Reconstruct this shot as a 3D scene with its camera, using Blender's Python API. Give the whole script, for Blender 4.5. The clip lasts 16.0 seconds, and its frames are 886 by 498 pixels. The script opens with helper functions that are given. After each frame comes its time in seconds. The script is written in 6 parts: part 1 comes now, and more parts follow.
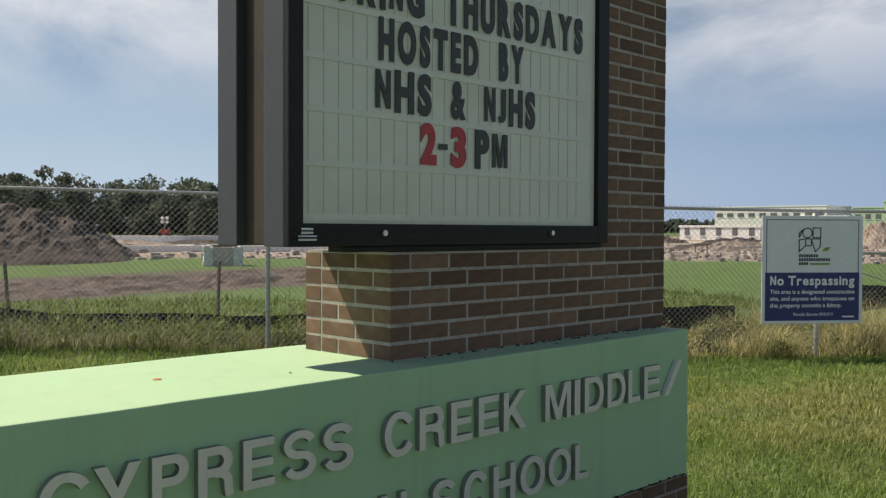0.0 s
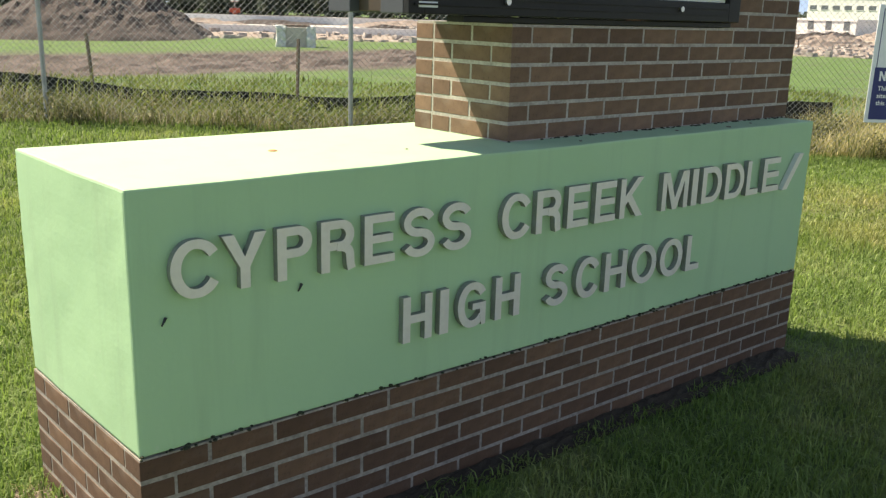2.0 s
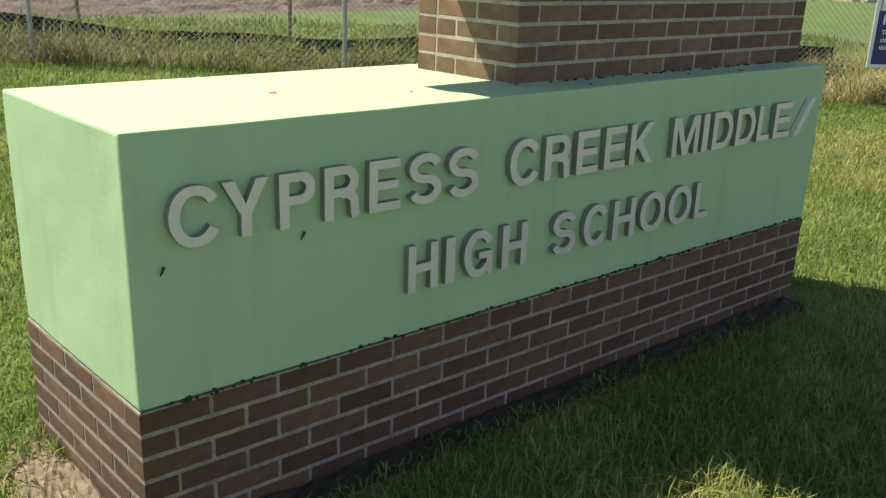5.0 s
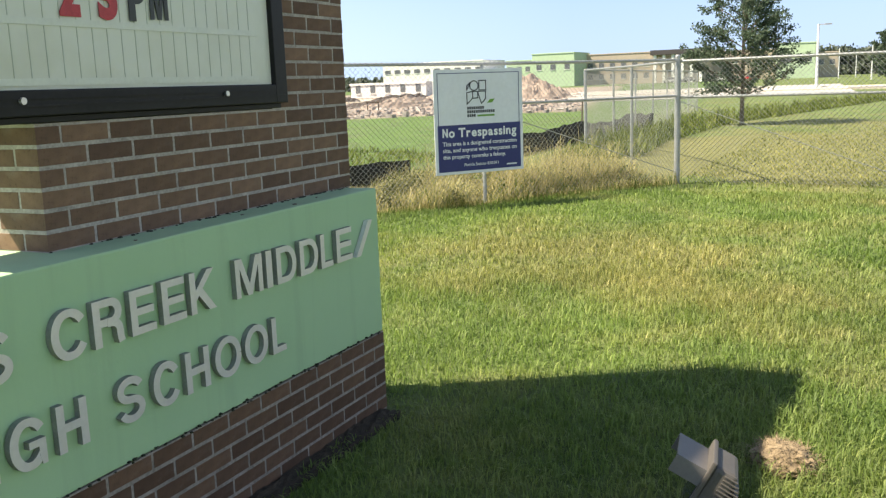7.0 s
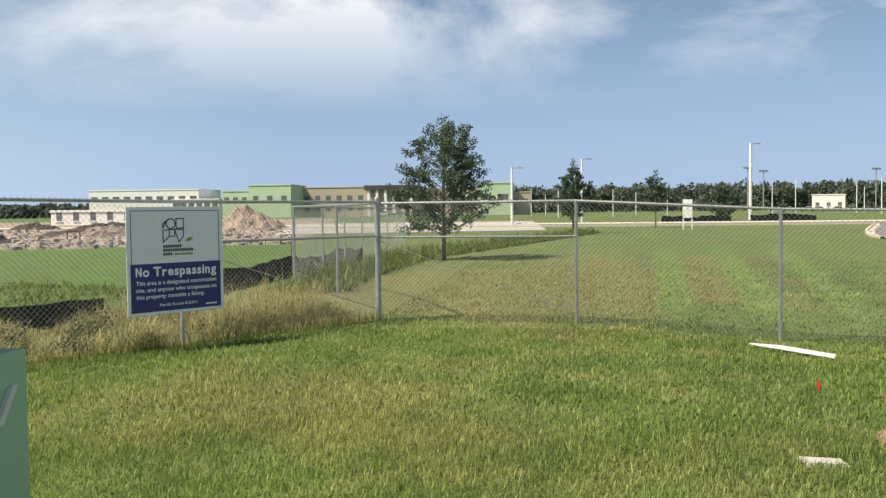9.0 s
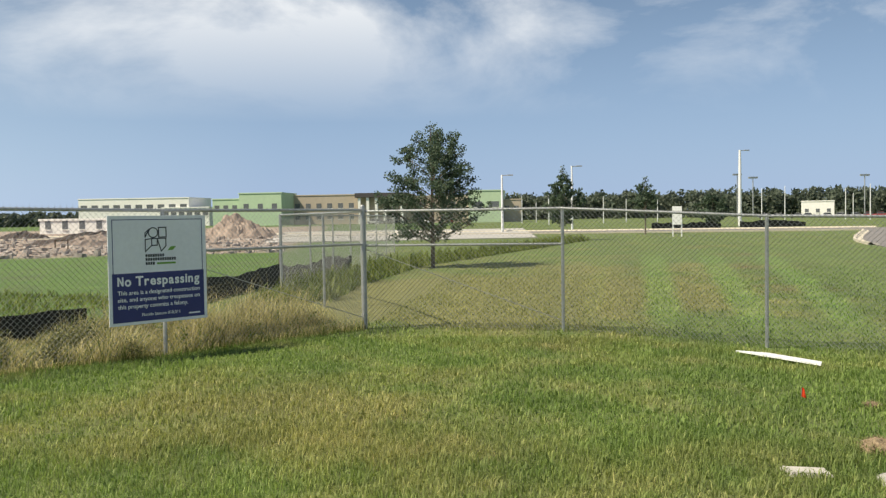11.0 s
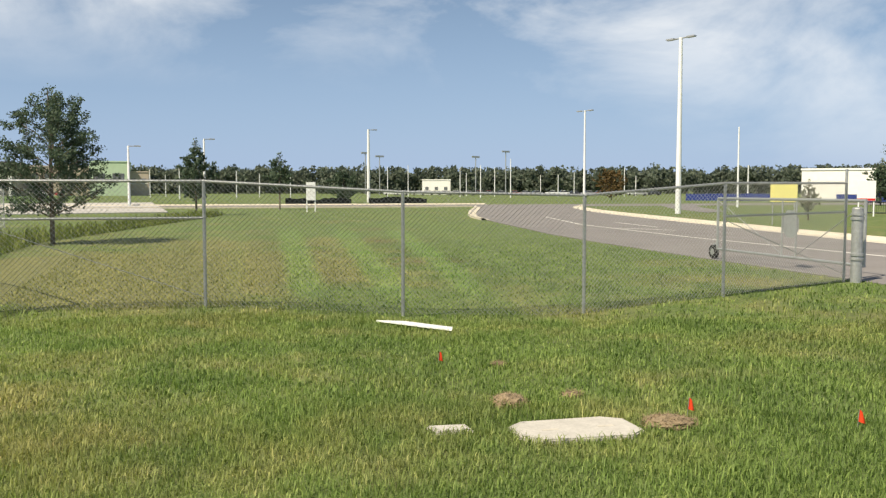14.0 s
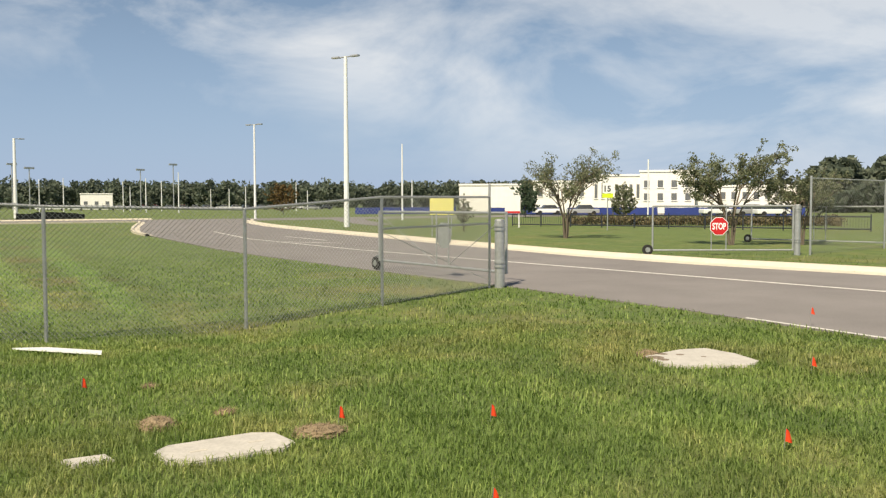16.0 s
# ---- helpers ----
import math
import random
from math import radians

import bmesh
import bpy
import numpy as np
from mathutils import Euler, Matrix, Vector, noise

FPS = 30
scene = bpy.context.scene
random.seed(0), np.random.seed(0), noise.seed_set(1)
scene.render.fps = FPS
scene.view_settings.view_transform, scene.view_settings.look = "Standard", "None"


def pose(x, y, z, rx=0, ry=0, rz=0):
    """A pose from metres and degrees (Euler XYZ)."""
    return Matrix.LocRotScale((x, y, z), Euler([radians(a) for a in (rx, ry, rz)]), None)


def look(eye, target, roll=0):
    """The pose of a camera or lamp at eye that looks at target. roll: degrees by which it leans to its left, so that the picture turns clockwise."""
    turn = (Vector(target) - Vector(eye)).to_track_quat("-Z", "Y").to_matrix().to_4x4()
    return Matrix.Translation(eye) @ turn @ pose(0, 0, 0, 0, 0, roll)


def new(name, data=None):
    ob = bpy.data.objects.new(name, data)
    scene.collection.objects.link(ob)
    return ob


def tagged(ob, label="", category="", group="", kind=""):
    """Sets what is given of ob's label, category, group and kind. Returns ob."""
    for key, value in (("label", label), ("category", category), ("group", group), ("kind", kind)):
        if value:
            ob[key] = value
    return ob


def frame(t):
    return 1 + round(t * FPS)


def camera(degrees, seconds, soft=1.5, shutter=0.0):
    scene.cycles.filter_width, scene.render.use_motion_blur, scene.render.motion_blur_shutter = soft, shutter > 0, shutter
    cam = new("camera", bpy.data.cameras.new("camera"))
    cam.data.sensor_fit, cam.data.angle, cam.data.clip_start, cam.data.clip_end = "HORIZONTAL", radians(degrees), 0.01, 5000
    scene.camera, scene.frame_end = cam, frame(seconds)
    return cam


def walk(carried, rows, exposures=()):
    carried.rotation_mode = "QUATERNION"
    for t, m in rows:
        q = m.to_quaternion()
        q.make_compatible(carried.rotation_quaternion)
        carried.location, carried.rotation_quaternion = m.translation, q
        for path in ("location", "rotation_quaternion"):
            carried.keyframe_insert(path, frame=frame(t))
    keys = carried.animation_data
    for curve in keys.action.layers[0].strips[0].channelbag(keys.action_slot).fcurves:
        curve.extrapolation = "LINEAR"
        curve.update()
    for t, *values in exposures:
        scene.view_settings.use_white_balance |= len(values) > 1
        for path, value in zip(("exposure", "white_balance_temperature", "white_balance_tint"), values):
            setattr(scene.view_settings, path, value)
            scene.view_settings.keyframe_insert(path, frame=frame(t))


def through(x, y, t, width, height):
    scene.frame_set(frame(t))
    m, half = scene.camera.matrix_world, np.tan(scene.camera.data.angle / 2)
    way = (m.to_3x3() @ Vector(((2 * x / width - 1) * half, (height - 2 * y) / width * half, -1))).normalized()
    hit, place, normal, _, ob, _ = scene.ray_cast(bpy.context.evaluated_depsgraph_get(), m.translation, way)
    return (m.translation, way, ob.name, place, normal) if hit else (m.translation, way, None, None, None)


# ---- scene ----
cam = camera(52.52, 16.0, soft=1.3)
PATH = [
    (0.0, pose(-0.7311, -2.3520, 1.6159, 88.716, -0.235, -43.998)),
    (0.5, pose(-0.7452, -2.3121, 1.6108, 86.198, -0.347, -42.616)),
    (1.0, pose(-0.7600, -2.2611, 1.5992, 82.673, -0.445, -41.261)),
    (1.5, pose(-0.7624, -2.1917, 1.5792, 78.579, -0.711, -39.997)),
    (2.0, pose(-0.7648, -2.1278, 1.5587, 75.267, -1.621, -39.457)),
    (2.5, pose(-0.7683, -2.0802, 1.5430, 72.999, -2.182, -39.074)),
    (3.0, pose(-0.7704, -2.0504, 1.5439, 72.041, -2.215, -38.888)),
    (5.5, pose(-0.7145, -2.0293, 1.5391, 71.817, -1.569, -40.806)),
    (6.0, pose(-0.6686, -2.0759, 1.5497, 73.902, -0.745, -46.911)),
    (6.5, pose(-0.6084, -2.1262, 1.5733, 76.892, 1.002, -55.842)),
    (7.0, pose(-0.5501, -2.1819, 1.6025, 79.663, 2.017, -64.556)),
    (7.5, pose(-0.5230, -2.2373, 1.6319, 82.510, 1.994, -70.723)),
    (8.0, pose(-0.5033, -2.2913, 1.6564, 85.039, 1.517, -75.745)),
    (8.5, pose(-0.4776, -2.3479, 1.6877, 86.571, 0.851, -79.847)),
    (9.0, pose(-0.4548, -2.3831, 1.7156, 87.511, 0.658, -82.284)),
    (9.5, pose(-0.4401, -2.4089, 1.7251, 88.079, 1.096, -82.866)),
    (12.0, pose(-0.3375, -2.4597, 1.7152, 87.829, 0.318, -83.203)),
    (12.5, pose(-0.3194, -2.3980, 1.7107, 87.666, 0.535, -87.749)),
    (13.0, pose(-0.2939, -2.3457, 1.7060, 86.756, 0.404, -93.940)),
    (13.5, pose(-0.2825, -2.3188, 1.7085, 86.154, 0.095, -100.088)),
    (14.0, pose(-0.2835, -2.3049, 1.7051, 86.233, -0.006, -105.944)),
    (14.5, pose(-0.3075, -2.3112, 1.7047, 86.613, -0.259, -111.858)),
    (15.0, pose(-0.3286, -2.3448, 1.7036, 86.919, -0.396, -117.272)),
    (15.5, pose(-0.3350, -2.4085, 1.7048, 87.211, -0.238, -122.211)),
    (16.0, pose(-0.3528, -2.4809, 1.6981, 87.115, 0.137, -126.559)),
]
EXPOSURES = [(0.0, 0.17, 6750, 11), (1.0, 0.22, 7000, 11), (1.5, 0.62, 7100, 11), (2.0, 1.06, 7000, 10), (2.5, 0.96, 7000, 10), (3.0, 0.92, 7000, 10), (5.5, 0.82, 6950, 10), (6.0, 0.92, 6900, 10), (6.5, 1.28, 6900, 9), (7.0, 1.24, 6950, 10), (7.5, 0.92, 7050, 10), (8.0, 0.37, 6850, 9), (8.5, 0.65, 6800, 8), (9.0, 0.55, 6800, 8), (12.5, 0.43, 6800, 8), (13.5, 0.49, 6850, 8), (14.5, 0.47, 7050, 9), (15.0, 0.37, 7150, 9), (16.0, 0.41, 7150, 9)]
walk(cam, PATH, EXPOSURES)

# ---- light ----
SUN_EL, SUN_AZ = radians(51.5), radians(-29.2)
sun_dir = Vector((math.sin(SUN_AZ) * math.cos(SUN_EL), math.cos(SUN_AZ) * math.cos(SUN_EL), math.sin(SUN_EL)))
sun = new("sun", bpy.data.lights.new("sun", "SUN"))
sun.data.energy, sun.data.angle, sun.data.color = 5.0, radians(0.6), (1.0, 0.895, 0.73)
sun.matrix_world = look(sun_dir * 50, (0, 0, 0))

world = bpy.data.worlds.new("sky")
scene.world = world
world.use_nodes = True
wt = world.node_tree
wt.nodes.clear()


def wnode(kind, operation="", blend_type=""):
    n = wt.nodes.new(kind)
    if operation:
        n.operation = operation
    if blend_type:
        n.blend_type = blend_type
    return n


w_out = wnode("ShaderNodeOutputWorld")
w_bg = wnode("ShaderNodeBackground")
w_sky = wnode("ShaderNodeTexSky")
w_sky.sky_type, w_sky.sun_disc = "NISHITA", False
w_sky.sun_elevation, w_sky.sun_rotation = SUN_EL, SUN_AZ
w_sky.air_density, w_sky.dust_density, w_sky.ozone_density = 1.0, 0.15, 2.5
w_bg.inputs["Strength"].default_value = 0.059
w_co = wnode("ShaderNodeTexCoord")
w_sep = wnode("ShaderNodeSeparateXYZ")
wt.links.new(w_co.outputs["Generated"], w_sep.inputs[0])
w_up = wnode("ShaderNodeMath", operation="MAXIMUM")
wt.links.new(w_sep.outputs["Z"], w_up.inputs[0])
w_up.inputs[1].default_value = 0.0
w_add = wnode("ShaderNodeMath", operation="ADD")
wt.links.new(w_up.outputs[0], w_add.inputs[0])
w_add.inputs[1].default_value = 0.34
w_plane = wnode("ShaderNodeVectorMath", operation="SCALE")
w_inv = wnode("ShaderNodeMath", operation="DIVIDE")
w_inv.inputs[0].default_value = 1.0
wt.links.new(w_add.outputs[0], w_inv.inputs[1])
wt.links.new(w_co.outputs["Generated"], w_plane.inputs[0])
wt.links.new(w_inv.outputs[0], w_plane.inputs["Scale"])
w_map = wnode("ShaderNodeMapping")
w_map.inputs["Scale"].default_value = (1.0, 1.0, 0.0)
w_map.inputs["Location"].default_value = (2.6, 1.15, 0.0)
wt.links.new(w_plane.outputs[0], w_map.inputs[0])
w_n1 = wnode("ShaderNodeTexNoise")
w_n1.inputs["Scale"].default_value, w_n1.inputs["Detail"].default_value, w_n1.inputs["Roughness"].default_value = 1.9, 9.0, 0.58
w_n1.inputs["Distortion"].default_value = 0.35
wt.links.new(w_map.outputs[0], w_n1.inputs["Vector"])
w_r1 = wnode("ShaderNodeValToRGB")
w_r1.color_ramp.elements[0].position, w_r1.color_ramp.elements[1].position = 0.60, 0.83
w_dir = wnode("ShaderNodeMapRange")
w_dir.inputs["From Min"].default_value, w_dir.inputs["From Max"].default_value = -1.0, 1.0
wt.links.new(w_sep.outputs["Y"], w_dir.inputs["Value"])
w_where = wnode("ShaderNodeValToRGB")
cover = ((-1.0, 0.72), (-0.62, 0.66), (-0.5, 0.5), (-0.36, 0.28), (-0.2, 0.12), (-0.07, 0.16), (0.02, 0.58), (0.22, 0.68), (0.48, 0.66), (0.6, 0.55), (0.78, 0.85), (1.0, 0.85))
while len(w_where.color_ramp.elements) < len(cover):
    w_where.color_ramp.elements.new(0.5)
for e, (y, c) in zip(w_where.color_ramp.elements, cover):
    e.position, e.color = (y + 1) / 2, (c, c, c, 1)
wt.links.new(w_dir.outputs[0], w_where.inputs[0])
w_bias = wnode("ShaderNodeMath", operation="MULTIPLY_ADD")
wt.links.new(w_where.outputs["Color"], w_bias.inputs[0])
w_bias.inputs[1].default_value = 0.34
wt.links.new(w_n1.outputs["Fac"], w_bias.inputs[2])
wt.links.new(w_bias.outputs[0], w_r1.inputs[0])
# clouds thin out towards the horizon
w_h = wnode("ShaderNodeMapRange")
w_h.inputs["From Min"].default_value, w_h.inputs["From Max"].default_value = 0.105, 0.235
w_h.inputs["To Min"].default_value, w_h.inputs["To Max"].default_value = 0.0, 0.92
w_bank = wnode("ShaderNodeMapRange")
w_bank.inputs["From Min"].default_value, w_bank.inputs["From Max"].default_value = -0.25, -0.75
w_bank.inputs["To Min"].default_value, w_bank.inputs["To Max"].default_value = 0.0, 0.13
wt.links.new(w_sep.outputs["Y"], w_bank.inputs["Value"])
w_lift = wnode("ShaderNodeMath", operation="ADD")
wt.links.new(w_up.outputs[0], w_lift.inputs[0])
wt.links.new(w_bank.outputs[0], w_lift.inputs[1])
wt.links.new(w_lift.outputs[0], w_h.inputs["Value"])
w_cov = wnode("ShaderNodeMath", operation="MULTIPLY")
wt.links.new(w_r1.outputs["Color"], w_cov.inputs[0])
wt.links.new(w_h.outputs[0], w_cov.inputs[1])
w_mix = wnode("ShaderNodeMixRGB")
w_tint = wnode("ShaderNodeMixRGB", blend_type="MULTIPLY")
w_tint.inputs[0].default_value = 1.0
w_tint.inputs[2].default_value = (1.02, 1.0, 0.98, 1)
w_low = wnode("ShaderNodeMapRange")
w_low.inputs["From Min"].default_value, w_low.inputs["From Max"].default_value = 0.0, 0.3
w_low.inputs["To Min"].default_value, w_low.inputs["To Max"].default_value = 0.85, 0.0
wt.links.new(w_up.outputs[0], w_low.inputs["Value"])
w_haze = wnode("ShaderNodeMixRGB")
w_side = wnode("ShaderNodeMapRange")
w_side.inputs["From Min"].default_value, w_side.inputs["From Max"].default_value = 0.3, 0.9
wt.links.new(w_sep.outputs["Y"], w_side.inputs["Value"])
w_glow = wnode("ShaderNodeMixRGB")
w_glow.inputs[1].default_value = (4.05, 6.15, 10.5, 1)
w_glow.inputs[2].default_value = (7.2, 9.6, 13.2, 1)
wt.links.new(w_side.outputs[0], w_glow.inputs[0])
wt.links.new(w_glow.outputs[0], w_haze.inputs[2])
wt.links.new(w_low.outputs[0], w_haze.inputs[0])
wt.links.new(w_sky.outputs[0], w_haze.inputs[1])
wt.links.new(w_haze.outputs[0], w_tint.inputs[1])
w_mix.inputs[2].default_value = (12.8, 13.1, 13.7, 1)
# open sky overhead
w_open = wnode("ShaderNodeMapRange")
w_open.inputs["From Min"].default_value, w_open.inputs["From Max"].default_value = 0.3, 0.5
w_open.inputs["To Min"].default_value, w_open.inputs["To Max"].default_value = 0.88, 0.12
wt.links.new(w_up.outputs[0], w_open.inputs["Value"])
w_fair = wnode("ShaderNodeMath", operation="MULTIPLY")
wt.links.new(w_cov.outputs[0], w_fair.inputs[0])
wt.links.new(w_open.outputs[0], w_fair.inputs[1])
w_thin = wnode("ShaderNodeMapRange")
w_thin.inputs["From Min"].default_value, w_thin.inputs["From Max"].default_value = -0.25, -0.7
w_thin.inputs["To Min"].default_value, w_thin.inputs["To Max"].default_value = 1.0, 0.6
wt.links.new(w_sep.outputs["Y"], w_thin.inputs["Value"])
w_veil = wnode("ShaderNodeMath", operation="MULTIPLY")
wt.links.new(w_fair.outputs[0], w_veil.inputs[0])
wt.links.new(w_thin.outputs[0], w_veil.inputs[1])
wt.links.new(w_veil.outputs[0], w_mix.inputs[0])
wt.links.new(w_tint.outputs[0], w_mix.inputs[1])
wt.links.new(w_mix.outputs[0], w_bg.inputs["Color"])
wt.links.new(w_bg.outputs[0], w_out.inputs["Surface"])

# ---- materials ----


def rgb(c):
    return (c[0], c[1], c[2], 1.0)


class Nodes:
    """A material under construction: a Principled shader and short ways to add nodes."""

    def __init__(self, name, rough=0.7, metal=0.0):
        self.mat = bpy.data.materials.new(name)
        self.mat.use_nodes = True
        self.t = self.mat.node_tree
        self.p = self.t.nodes["Principled BSDF"]
        self.p.inputs["Roughness"].default_value = rough
        self.p.inputs["Metallic"].default_value = metal
        self.co = self.t.nodes.new("ShaderNodeTexCoord").outputs["Object"]

    def node(self, kind, operation="", blend_type=""):
        n = self.t.nodes.new(kind)
        if operation:
            n.operation = operation
        if blend_type:
            n.blend_type = blend_type
        return n

    def link(self, a, b):
        self.t.links.new(a, b)

    def noise(self, scale, detail=4.0, rough=0.55, vec=None, dist=0.0):
        n = self.node("ShaderNodeTexNoise")
        n.inputs["Scale"].default_value, n.inputs["Detail"].default_value = scale, detail
        n.inputs["Roughness"].default_value, n.inputs["Distortion"].default_value = rough, dist
        self.link(vec or self.co, n.inputs["Vector"])
        return n.outputs["Fac"]

    def ramp(self, fac, stops):
        n = self.node("ShaderNodeValToRGB")
        e = n.color_ramp.elements
        while len(e) < len(stops):
            e.new(0.5)
        for k, (pos, col) in enumerate(stops):
            e[k].position, e[k].color = pos, rgb(col) if len(col) == 3 else col
        self.link(fac, n.inputs[0])
        return n.outputs["Color"]

    def mix(self, fac, a, b, how="MIX"):
        n = self.node("ShaderNodeMixRGB", blend_type=how)
        for k, v in enumerate((fac, a, b)):
            if isinstance(v, (int, float)):
                n.inputs[k].default_value = v
            elif isinstance(v, tuple):
                n.inputs[k].default_value = rgb(v)
            else:
                self.link(v, n.inputs[k])
        return n.outputs[0]

    def math(self, how, a, b=0.0):
        n = self.node("ShaderNodeMath", operation=how)
        for k, v in enumerate((a, b)):
            if isinstance(v, (int, float)):
                n.inputs[k].default_value = v
            else:
                self.link(v, n.inputs[k])
        return n.outputs[0]

    def step(self, v, lo, hi):
        n = self.node("ShaderNodeMapRange")
        n.interpolation_type = "SMOOTHSTEP"
        n.inputs["From Min"].default_value, n.inputs["From Max"].default_value = lo, hi
        self.link(v, n.inputs["Value"])
        return n.outputs[0]

    def color(self, c):
        if isinstance(c, tuple):
            self.p.inputs["Base Color"].default_value = rgb(c)
        else:
            self.link(c, self.p.inputs["Base Color"])

    def bump(self, h, strength=0.3, dist=0.01):
        n = self.node("ShaderNodeBump")
        n.inputs["Strength"].default_value, n.inputs["Distance"].default_value = strength, dist
        self.link(h, n.inputs["Height"])
        self.link(n.outputs[0], self.p.inputs["Normal"])

    def random(self):
        return self.node("ShaderNodeObjectInfo").outputs["Random"]

    def island(self):
        return self.node("ShaderNodeNewGeometry").outputs["Random Per Island"]


def plain(name, col, rough=0.6, metal=0.0, vary=0.12, scale=9.0, bump=0.0, spec=None):
    """A surface of one colour with fine and coarse unevenness."""
    m = Nodes(name, rough, metal)
    dark = tuple(c * (1 - vary) for c in col)
    light = tuple(min(1.0, c * (1 + vary)) for c in col)
    f = m.mix(0.5, m.noise(scale, 5), m.noise(scale * 7.3, 3))
    m.color(m.ramp(f, [(0.35, dark), (0.65, light)]))
    if bump:
        m.bump(m.noise(scale * 8, 4), bump, 0.004)
    if spec is not None:
        m.p.inputs["Specular IOR Level"].default_value = spec
    return m.mat


def brick_material(name, dark, light):
    m = Nodes(name, 0.85)
    r = m.random()
    base = m.ramp(r, [(0.0, dark), (0.55, tuple((a + b) / 2 for a, b in zip(dark, light))), (1.0, light)])
    fleck = m.ramp(m.noise(70, 4, 0.65), [(0.3, (0.35, 0.3, 0.28)), (0.44, (1, 1, 1))])
    cloud = m.ramp(m.noise(16, 4, 0.6), [(0.3, (0.82, 0.8, 0.8)), (0.7, (1.16, 1.12, 1.08))])
    base = m.mix(1.0, base, cloud, "MULTIPLY")
    c = m.mix(0.55, base, fleck, "MULTIPLY")
    stain = m.ramp(m.noise(7, 4), [(0.55, (0, 0, 0)), (0.8, (1, 1, 1))])
    c = m.mix(m.math("MULTIPLY", stain, 0.22), c, (0.42, 0.38, 0.34))
    m.color(c)
    m.bump(m.noise(160, 4, 0.6), 0.45, 0.003)
    return m.mat


def lawn_color(m):
    """Mown summer lawn: fresh green with dry, straw-coloured patches and mowing bands."""
    big = m.noise(0.23, 4, 0.6)
    mid = m.noise(1.1, 4, 0.6)
    fine = m.noise(9.0, 3, 0.6)
    g = m.ramp(mid, [(0.3, (0.150, 0.228, 0.062)), (0.55, (0.194, 0.28, 0.083)), (0.75, (0.265, 0.338, 0.128))])
    dry = m.ramp(fine, [(0.3, (0.255, 0.255, 0.10)), (0.7, (0.40, 0.355, 0.17))])
    f = m.math("ADD", m.math("MULTIPLY", big, 0.7), m.math("MULTIPLY", mid, 0.4))
    for cx, cy, r, amount in ((18.8, -0.8, 7.0, 0.40), (28.0, -3.0, 11.0, 0.12), (22.0, -8.0, 3.0, 0.06), (7.2, 1.2, 2.8, 0.08), (14.5, -11.6, 2.2, 0.1), (18.9, -12.6, 1.8, 0.14), (9.0, -1.0, 3.5, 0.08), (4.5, -7.0, 2.5, -0.05), (2.4, -7.4, 2.6, 0.14), (7.5, -9.5, 2.4, 0.08), (24.0, -12.0, 7.0, -0.15), (38.0, -13.0, 9.0, -0.15)):
        away = m.node("ShaderNodeVectorMath", operation="DISTANCE")
        m.link(m.co, away.inputs[0])
        away.inputs[1].default_value = (cx, cy, 0)
        f = m.math("ADD", f, m.math("MULTIPLY", m.math("SUBTRACT", 1.0, m.step(away.outputs["Value"], r * 0.3, r)), amount))
    scar = 0.0
    for cx, cy, r in ((20.6, -7.6, 1.7), (29.0, -9.0, 1.8), (38.0, -10.3, 2.6)):
        away = m.node("ShaderNodeVectorMath", operation="DISTANCE")
        m.link(m.co, away.inputs[0])
        away.inputs[1].default_value = (cx, cy, 0)
        near = m.math("SUBTRACT", 1.0, m.step(away.outputs["Value"], r * 0.2, r))
        scar = m.math("ADD", scar, m.math("MULTIPLY", near, m.step(m.noise(1.6, 5, 0.7), 0.42, 0.6)))
    mown = m.node("ShaderNodeMapping")
    mown.inputs["Scale"].default_value = (0.03, 0.75, 0.0)
    mown.inputs["Rotation"].default_value = (0, 0, radians(6))
    m.link(m.co, mown.inputs[0])
    band = m.ramp(m.noise(1.0, 2, 0.5, vec=mown.outputs[0]), [(0.35, (0.9, 0.92, 0.9)), (0.65, (1.1, 1.08, 1.05))])
    c = m.mix(1.0, m.mix(m.math("MULTIPLY", m.step(f, 0.52, 0.76), 0.7), g, dry), band, "MULTIPLY")
    c = m.mix(m.math("MULTIPLY", scar, 0.75), c, (0.27, 0.20, 0.12))
    # mower swaths fanning out beyond the fence
    sep = m.node("ShaderNodeSeparateXYZ")
    m.link(m.co, sep.inputs[0])
    x, y = sep.outputs[0], sep.outputs[1]
    q = m.math("DIVIDE", y, m.math("ADD", x, 30.0))
    q = m.math("ADD", q, m.math("MULTIPLY", mid, 0.008))
    wave = m.math("SINE", m.math("MULTIPLY", q, 190.0))
    where = m.math("MULTIPLY", m.step(x, 13.6, 16.0), m.math("MULTIPLY", m.step(m.math("MULTIPLY", q, -1.0), 0.055, 0.08), m.math("SUBTRACT", 1.0, m.step(m.math("MULTIPLY", q, -1.0), 0.16, 0.2))))
    where = m.math("MULTIPLY", where, m.math("SUBTRACT", 1.0, m.step(x, 32.0, 45.0)))
    swath = m.math("MULTIPLY", m.step(wave, -0.3, 0.9), where)
    return m.mix(m.math("MULTIPLY", swath, 0.6), c, m.mix(1.0, g, (1.3, 1.45, 1.3), "MULTIPLY"))


